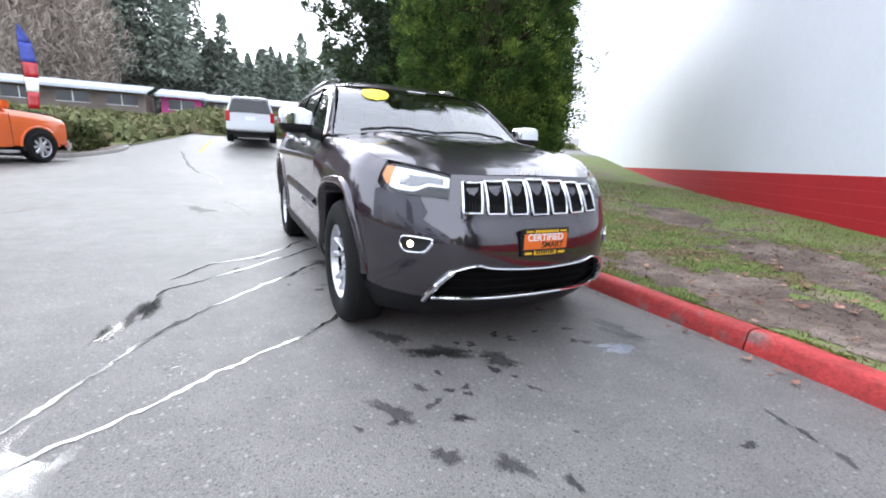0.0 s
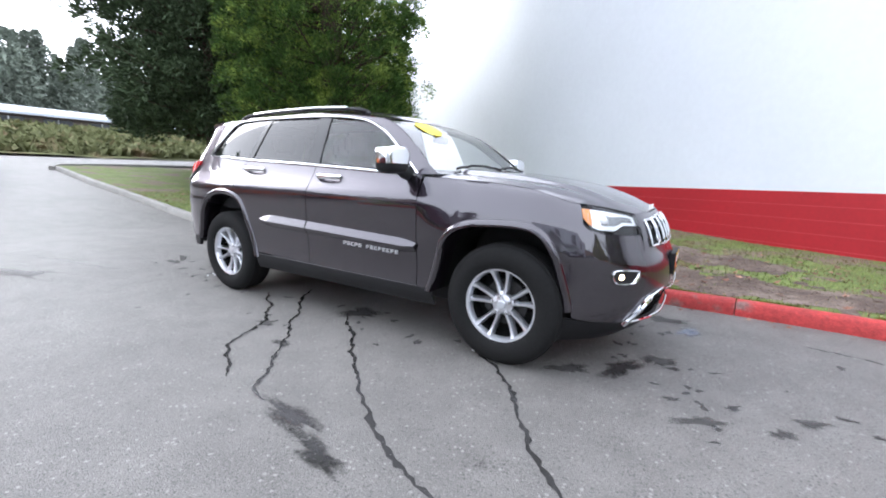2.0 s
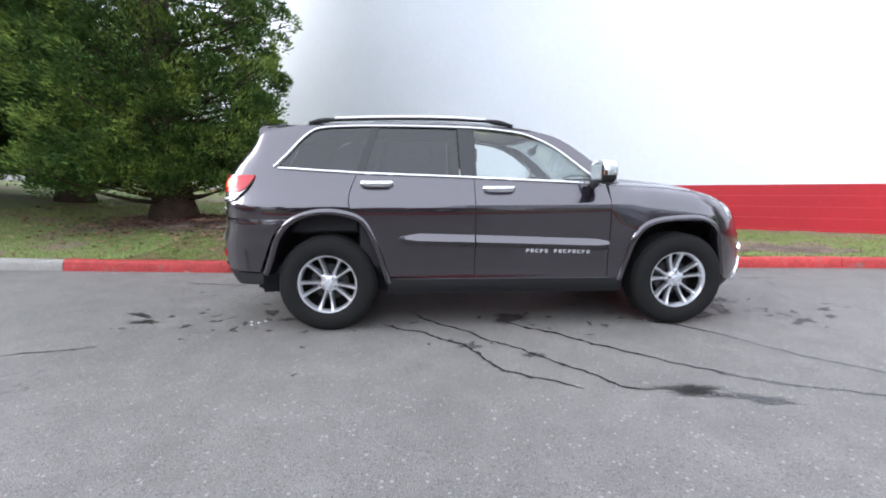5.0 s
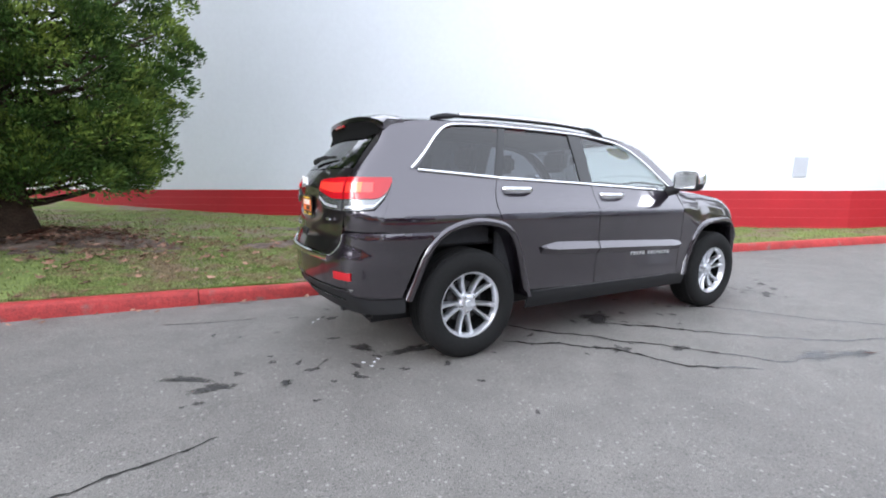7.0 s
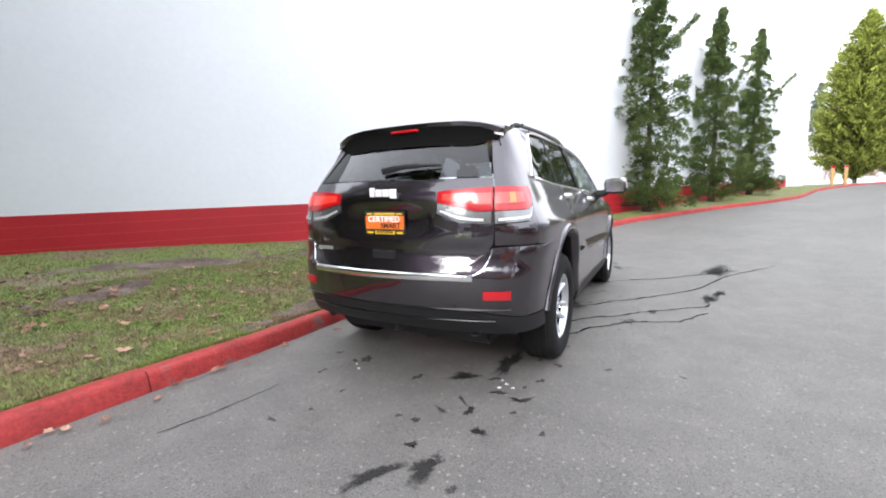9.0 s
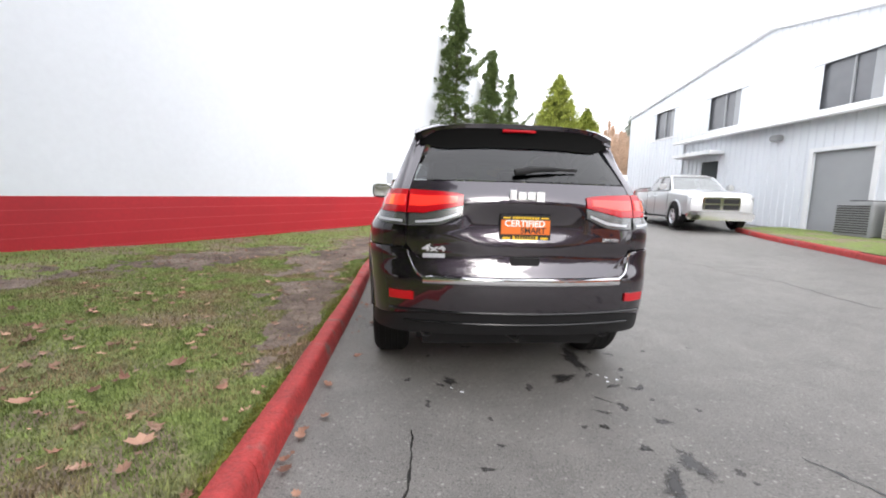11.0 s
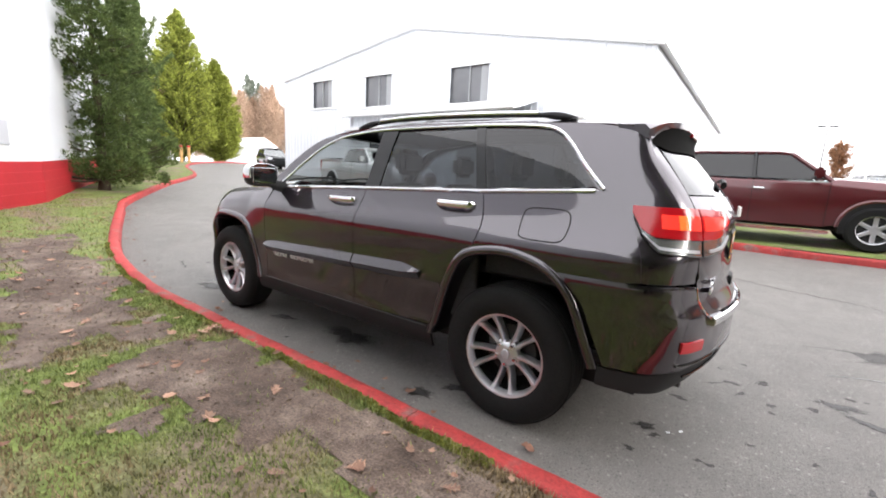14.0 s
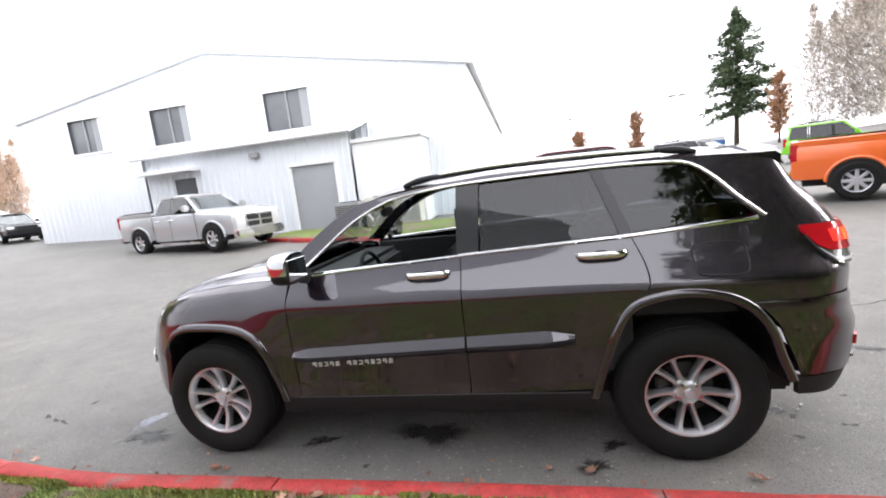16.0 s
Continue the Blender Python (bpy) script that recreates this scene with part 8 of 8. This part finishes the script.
for k, (x, y, rx, ry, a, m) in enumerate([
    (2.15, -0.50, 0.16, 0.09, 60, "oil"), (2.35, -0.23, 0.11, 0.07, 40, "oil_soft"), (2.59, -0.93, 0.12, 0.05, 20, "oil_soft"),
    (2.93, -0.85, 0.06, 0.045, 0, "oil_soft"), (3.06, -0.66, 0.07, 0.045, 0, "oil_soft"), (0.08, -0.68, 0.19, 0.11, 10, "oil"), (0.88, -2.04, 0.24, 0.065, -5, "wet"),
    (0.09, -1.49, 0.07, 0.05, 0, "oil_soft"), (2.45, -2.2, 0.5, 0.20, -30, "wet"), (-3.21, -0.48, 0.12, 0.050, -24, "oil"), (-3.065, -0.66, 0.13, 0.050, -13, "oil"),
    (-2.09, -0.40, 0.11, 0.05, -75, "oil"), (-2.22, -0.69, 0.05, 0.025, -60, "oil"), (-2.25, -0.86, 0.055, 0.025, -60, "oil"), (-2.50, -0.62, 0.045, 0.03, 0, "oil"), (-2.68, -0.75, 0.045, 0.035, 20, "oil"), (-2.72, -0.40, 0.035, 0.022, 0, "oil"),
    # (-1.75, -0.60) is a long dark streak beside the rear wheel
    (-2.56, -1.05, 0.022, 0.018, 0, "oil"), (-2.93, -0.51, 0.03, 0.02, 0, "oil"), (-2.56, -0.47, 0.05, 0.015, 50, "oil"), (-2.23, -0.12, 0.05, 0.025, 0, "oil_soft"), (-2.40, -0.53, 0.06, 0.012, 40, "oil"), (-1.75, -0.60, 0.22, 0.06, 5, "oil"),
    (2.14, -0.29, 0.03, 0.015, 70, "oil"), (2.12, -0.01, 0.03, 0.014, 80, "oil"), (2.11, 0.20, 0.03, 0.014, 80, "oil"), (2.15, 0.43, 0.04, 0.016, 80, "oil"), (1.87, -0.70, 0.12, 0.07, 20, "oil_soft"), (2.58, -0.56, 0.025, 0.02, 0, "oil_soft"), (2.65, -1.10, 0.03, 0.012, 40, "oil"), (2.35, -0.61, 0.03, 0.015, 20, "oil"),
    (3.30, 0.59, 0.06, 0.016, -20, "oil_soft"), (3.41, 0.57, 0.05, 0.018, -20, "oil"), (3.56, 0.52, 0.05, 0.02, -20, "oil_soft"), (2.29, 0.74, 0.17, 0.09, 15, "oil"), (-2.13, 0.39, 0.07, 0.035, 45, "oil"), (-2.11, 0.67, 0.03, 0.02, 0, "oil"), (-2.46, 0.55, 0.025, 0.015, 0, "oil"), (0.80, 0.76, 0.07, 0.03, 20, "oil"),
    (-1.07, 0.77, 0.07, 0.05, 0, "oil"), (2.49, 0.52, 0.16, 0.06, 70, "wet_blue"), (1.20, -2.16, 0.18, 0.06, -8, "wet"), (-0.35, -1.30, 0.09, 0.05, 10, "oil_soft"), (-0.93, 0.97, 0.10, 0.05, 0, "oil"), (0.08, 0.66, 0.22, 0.13, 10, "oil"),
    (0.87, 0.76, 0.10, 0.04, 20, "oil"), (-3.4, -1.9, 0.35, 0.16, 20, "oil_soft"), (2.45, -0.75, 0.05, 0.02, 30, "oil_soft")]):
    stain(x, y, rx * 1.25, ry * 1.25, a, 100 + k, m)
rnd = random.Random(77)
for k in range(70):
    cx, cy, sp = rnd.choice([(2.2, -0.3, 0.5), (2.6, -0.7, 0.6), (-2.5, -0.6, 0.4), (-2.1, 0.3, 0.4), (0.7, -0.7, 0.5), (-0.6, -1.0, 0.7), (1.2, 0.5, 0.7)])
    r = rnd.uniform(0.010, 0.035)
    stain(cx + rnd.gauss(0, sp), cy + rnd.gauss(0, sp * 0.5), r * rnd.uniform(1, 2), r, rnd.uniform(0, 180), 300 + k, rnd.choice(["oil", "oil_soft"]))
M["yellow_line"] = mat("worn_yellow_line_paint", (0.48, 0.33, 0.10), 0.8, vary=0.3, scale=5, fine=0.3, fine_scale=40)
bm = bmesh.new()
prev = None
for k in range(21):
    x, y = -12.5 - 5.0 * k / 20, -2.40 + 0.25 * k / 20
    row = [bm.verts.new((x, y + d, ground_z(x, y + d) + 0.004)) for d in (-0.06, 0.06)]
    if prev:
        bm.faces.new((prev[0], row[0], row[1], prev[1]))
    prev = row
part("parking_line", bm, "yellow_line", road, "worn yellow parking line")
M["scrap_white"] = mat("white_paper", (0.75, 0.77, 0.80), 0.6, vary=0.1, scale=30)
rnd = random.Random(91)
for k, (x, y) in enumerate(((-2.10, -0.70), (-2.14, -0.76), (-2.06, -0.66), (-2.17, -0.68), (-2.25, 0.39), (-2.30, 0.33), (1.25, -0.83))):
    bm = bmesh.new()
    ring = []
    for i in range(7):
        a = 6.283 * i / 7
        r = rnd.uniform(0.005, 0.013)
        ring.append(bm.verts.new((math.cos(a) * r * 1.5, math.sin(a) * r, rnd.uniform(0.001, 0.008))))
    top = bm.faces.new(ring)
    ext = bmesh.ops.extrude_face_region(bm, geom=[top])
    bmesh.ops.translate(bm, verts=[v for v in ext["geom"] if isinstance(v, bmesh.types.BMVert)], vec=(0, 0, 0.002))
    o = part("scrap", bm, "scrap_white")
    o.matrix_world = pose(x, y, ground_z(x, y) + 0.004, 0, 0, rnd.uniform(0, 360))
    tagged(o, "small white crumpled scrap lying on the asphalt", "litter", "white scraps on the road")
M["pale_grit"] = mat("pale_stone_chip", (0.25, 0.245, 0.23), 0.8)
# pale stone chips in the surface
rr = np.random.RandomState(4)
verts, faces = [], []
for k in range(24000):
    a, d = rr.rand() * 6.283, 1.0 + 7.5 * rr.rand() ** 0.8
    x, y = d * math.cos(a) * 1.1, d * math.sin(a) - 1.0
    if y > kerb_y(x) - 0.03 and x < 20:
        continue
    s = 0.0018 + 0.005 * rr.rand() ** 4
    z = ground_z(x, y) + 0.003
    b = len(verts)
    t = rr.rand() * 3
    verts += [(x + s * math.cos(t + q), y + s * math.sin(t + q), z + (0.002 if q else 0)) for q in (0, 2.0, 4.1)]
    faces.append((b, b + 1, b + 2))
me = bpy.data.meshes.new("stone_chips")
me.from_pydata(verts, [], faces)
me.materials.append(M["pale_grit"])
o = tagged(new("stone_chips", me), kind="stuff", label="pale stone chips in the worn asphalt", category="grit")

# bare soil by the kerb where feet have worn the grass away
SOIL = [(2.6, 1.95, 1.9, 0.52, -8), (0.1, 1.85, 1.0, 0.42, 3), (4.7, 1.75, 1.0, 0.42, -25), (-1.2, 1.62, 0.7, 0.22, 0), (2.2, 3.6, 1.6, 0.55, -32), (-0.6, 5.4, 1.5, 0.5, -30), (-5.2, 4.25, 1.7, 0.95, 0), (-2.0, 4.1, 0.6, 0.25, 20)]


def soil_field(x, y):
    """Above one where the ground is bare."""
    best = 0.0
    for (cx, cy, rx, ry, a) in SOIL:
        c, s = math.cos(radians(a)), math.sin(radians(a))
        u, v = ((x - cx) * c + (y - cy) * s) / rx, (-(x - cx) * s + (y - cy) * c) / ry
        best = max(best, 1.9 - math.hypot(u, v))
    n = noise.noise(Vector((x * 2.1, y * 2.1, 5))) * 0.62 + noise.noise(Vector((x * 6, y * 6, 8))) * 0.45
    return best + n


bm = bmesh.new()
cells = {}
step = 0.06


def soil_vert(i, j):
    if (i, j) not in cells:
        x, y = i * step, j * step
        cells[i, j] = bm.verts.new((x, y, lawn_z(x, y) + 0.006 + 0.006 * noise.noise(Vector((x * 9, y * 9, 2)))))
    return cells[i, j]


for i in range(int(-8 / step), int(7 / step)):
    for j in range(int(0.8 / step), int(7.4 / step)):
        x, y = (i + 0.5) * step, (j + 0.5) * step
        if kerb_y(x) + 0.17 < y < lawn_far(x) - 0.3 and soil_field(x, y) > 0.98:
            bm.faces.new((soil_vert(i, j), soil_vert(i + 1, j), soil_vert(i + 1, j + 1), soil_vert(i, j + 1)))
tagged(part("bare_soil", bm, "dirt", smooth=True, angle=0), "bare trampled brown soil beside the kerb", "soil", kind="stuff")

# grass blades, thick where the soil is covered
rr = np.random.RandomState(12)
verts, faces = [], []
count = 0
while count < 190000:
    u = rr.rand()
    big = u > 0.55
    if not big:
        x, y = -4.6 + 7.0 * rr.rand(), 1.4 + 3.4 * rr.rand() ** 1.2
    else:
        x, y = -9.5 + 20.5 * rr.rand(), -1 + 11 * rr.rand()
    ky = kerb_y(x) + 0.155
    if y < ky or y > lawn_far(x) - 0.15:
        continue
    f = soil_field(x, y)
    if f > 1.0 and rr.rand() < 0.965:
        continue
    h = (0.014 + 0.018 * rr.rand()) * (1.5 if y < ky + 0.06 else 1.0)
    z = lawn_z(x, y) - 0.004
    t, lean = rr.rand() * 6.283, 0.9 * h * rr.rand()
    w = 0.0025 + 0.002 * rr.rand()
    if big:
        h, w = h * 1.3, w * 1.9
    dx, dy = math.cos(t), math.sin(t)
    b = len(verts)
    verts += [(x - dy * w, y + dx * w, z), (x + dy * w, y - dx * w, z), (x + dx * lean, y + dy * lean, z + h)]
    faces.append((b, b + 1, b + 2))
    count += 1
me = bpy.data.meshes.new("grass_blades")
me.from_pydata(verts, [], faces)
me.materials.append(M["blade"])
tagged(new("grass_blades", me), "short damp green grass blades over the lawn", "grass", kind="stuff")

# pale twigs, grit and shreds of leaf on the bare soil
rr = np.random.RandomState(19)
sx, sy_ = -7.0 + 13.0 * rr.rand(32000), 1.3 + 4.2 * rr.rand(32000)
keep = np.array([kerb_y(a) + 0.16 < b < lawn_far(a) - 0.2 and soil_field(a, b) > 0.9 for a, b in zip(sx, sy_)])
sx, sy_ = sx[keep], sy_[keep]
sz = np.array([lawn_z(a, b) for a, b in zip(sx, sy_)]) + 0.012
M["litter"] = mat("pale_dry_litter", (0.26, 0.20, 0.15), 0.9, vary=0.6, scale=9, second=(0.09, 0.06, 0.045), mixat=(0.35, 0.65))
me = leaf_mesh("soil_litter", np.stack([sx, sy_, sz], 1), rr.normal(size=(len(sx), 3)) * (1, 1, 0.15), 0.020, 21, 2.6)
me.materials.append(M["litter"])
tagged(new("soil_litter", me), "pale shreds of leaf and grit on bare soil", "litter", kind="stuff")

# moss along the kerb's back edge
rr = np.random.RandomState(15)
M["moss"] = mat("yellow_green_moss", (0.13, 0.14, 0.02), 0.9, vary=0.4, scale=6, fine=0.3, fine_scale=60)
n = 9000
mx = -4.4 + 9.0 * rr.rand(n)
my = np.array([kerb_y(a) for a in mx]) + 0.135 + 0.05 * rr.rand(n)
keep = np.array([noise.noise(Vector((a * 1.3, 0, 9))) > -0.15 for a in mx])
mx, my = mx[keep], my[keep]
mz = np.array([lawn_z(a, b) for a, b in zip(mx, my)]) + 0.012
me = leaf_mesh("moss", np.stack([mx, my, mz], 1), rr.normal(size=(len(mx), 3)) + (0, 0, 0.6), 0.03, 3, 1.4)
me.materials.append(M["moss"])
tagged(new("moss", me), "yellow-green moss along the kerb", "moss", kind="stuff")


# fallen leaves, lobed and curled
def leaf_shape(rnd, size):
    ring = []
    k = 14
    for i in range(k):
        a = 2 * math.pi * i / k
        r = size * (1.0 if i % 2 == 0 else 0.76) * (0.8 + 0.4 * rnd.random()) * (1.25 if i == 0 else 1)
        ring.append((r * math.cos(a), r * 0.8 * math.sin(a)))
    return ring


def scatter_leaves(name, label, spots, seed, smin, smax):
    rnd = random.Random(seed)
    verts, faces = [], []
    for (x, y, z) in spots:
        s = rnd.uniform(smin, smax)
        t = rnd.uniform(0, 6.28)
        tilt = (rnd.uniform(-0.25, 0.25), rnd.uniform(-0.25, 0.25))
        b = len(verts)
        verts.append((x, y, z + 0.012))
        ring = leaf_shape(rnd, s)
        for (u, v) in ring:
            px, py = u * math.cos(t) - v * math.sin(t), u * math.sin(t) + v * math.cos(t)
            curl = 1.6 * (u * u + v * v) / max(s, 0.01) * 0.5
            verts.append((x + px, y + py, z + 0.010 + abs(tilt[0]) * s * 0.6 + tilt[0] * px + tilt[1] * py + curl * 0.5))
        faces += [(b, b + 1 + i, b + 1 + (i + 1) % len(ring)) for i in range(len(ring))]
    me = bpy.data.meshes.new(name)
    me.from_pydata(verts, [], faces)
    me.materials.append(M["leaf_litter"])
    return tagged(new(name, me), label, "leaves", kind="stuff")


def oak_leaf(name, seed):
    """A dry lobed leaf about one unit long, curled up at its tips."""
    rnd = random.Random(seed)
    lobes = [(0.0, 0.015), (0.12, 0.02), (0.22, 0.17), (0.30, 0.06), (0.44, 0.33), (0.53, 0.09), (0.68, 0.34), (0.76, 0.11), (0.88, 0.20), (0.94, 0.05), (1.0, 0.0)]
    bm = bmesh.new()
    cols = []
    for u, w in lobes:
        lift = 0.16 * (u - 0.45) ** 2 * 2
        wl, wr = w * rnd.uniform(0.75, 1.2), w * rnd.uniform(0.75, 1.2)
        skew = 0.10 if w > 0.15 else 0.0
        cols.append([bm.verts.new((u - 0.5 + skew, wl, lift + wl * rnd.uniform(0.1, 0.5))), bm.verts.new((u - 0.5, 0, lift)), bm.verts.new((u - 0.5 + skew, -wr, lift + wr * rnd.uniform(0.1, 0.5)))])
    for A, B in zip(cols, cols[1:]):
        for j in (0, 1):
            bm.faces.new((A[j], A[j + 1], B[j + 1], B[j]))
    return finish(name, bm, "oak_leaf", False)


M["oak_leaf"] = mat("dry_oak_leaf", (0.26, 0.135, 0.09), 0.75, vary=0.25, scale=6, second=(0.33, 0.21, 0.15), mixat=(0.4, 0.7), random_obj=0.35)
leaf_meshes = [oak_leaf("fallen_leaf", 50 + i) for i in range(5)]
rnd = random.Random(43)
made = 0
while made < 130:
    x, y = (rnd.uniform(-4.2, 2.6), rnd.uniform(1.45, 3.4)) if made < 90 else (rnd.uniform(-6, 6), rnd.uniform(0.6, 5.5))
    if not kerb_y(x) + 0.18 < y < lawn_far(x) - 0.3:
        continue
    o = new("fallen_leaf", leaf_meshes[made % 5])
    k = rnd.uniform(0.055, 0.115)
    o.matrix_world = pose(x, y, lawn_z(x, y) + 0.012, rnd.uniform(-12, 12), rnd.uniform(-12, 12), rnd.uniform(0, 360)) @ Matrix.Diagonal((k, k, k, 1))
    tagged(o, "dry reddish-brown lobed leaf lying on the lawn", "leaf", "fallen leaves on the lawn")
    made += 1
rnd = random.Random(31)
spots = []
while len(spots) < 480:
    if rnd.random() < 0.6:
        x, y = rnd.uniform(-4.5, 4.5), rnd.uniform(1.3, 4.2)
    else:
        x, y = rnd.uniform(-9, 9), rnd.uniform(-0.5, 7)
    if kerb_y(x) + 0.16 < y < lawn_far(x) - 0.2:
        spots.append((x, y, lawn_z(x, y) + 0.012))
scatter_leaves("lawn_leaves", "brown and reddish fallen leaves on the lawn", spots, 33, 0.010, 0.042)
spots = []
for _ in range(90):
    x = rnd.uniform(-4.5, 9)
    y = kerb_y(x) - abs(rnd.gauss(0, 0.10)) - 0.03
    spots.append((x, y, ground_z(x, y) + 0.004))
scatter_leaves("gutter_leaves", "small brown leaves along the foot of the kerb", spots, 35, 0.012, 0.035)
spots = []
for _ in range(1400):
    a, d = rnd.uniform(0, 6.28), abs(rnd.gauss(0, 1.5))
    x, y = -5.2 + d * math.cos(a) * 1.2, 4.3 + d * math.sin(a) * 0.9
    if kerb_y(x) + 0.2 < y < lawn_far(x):
        spots.append((x, y, lawn_z(x, y) + 0.012))
scatter_leaves("tree_litter", "brown needle and leaf litter under the cedar", spots, 37, 0.02, 0.06)
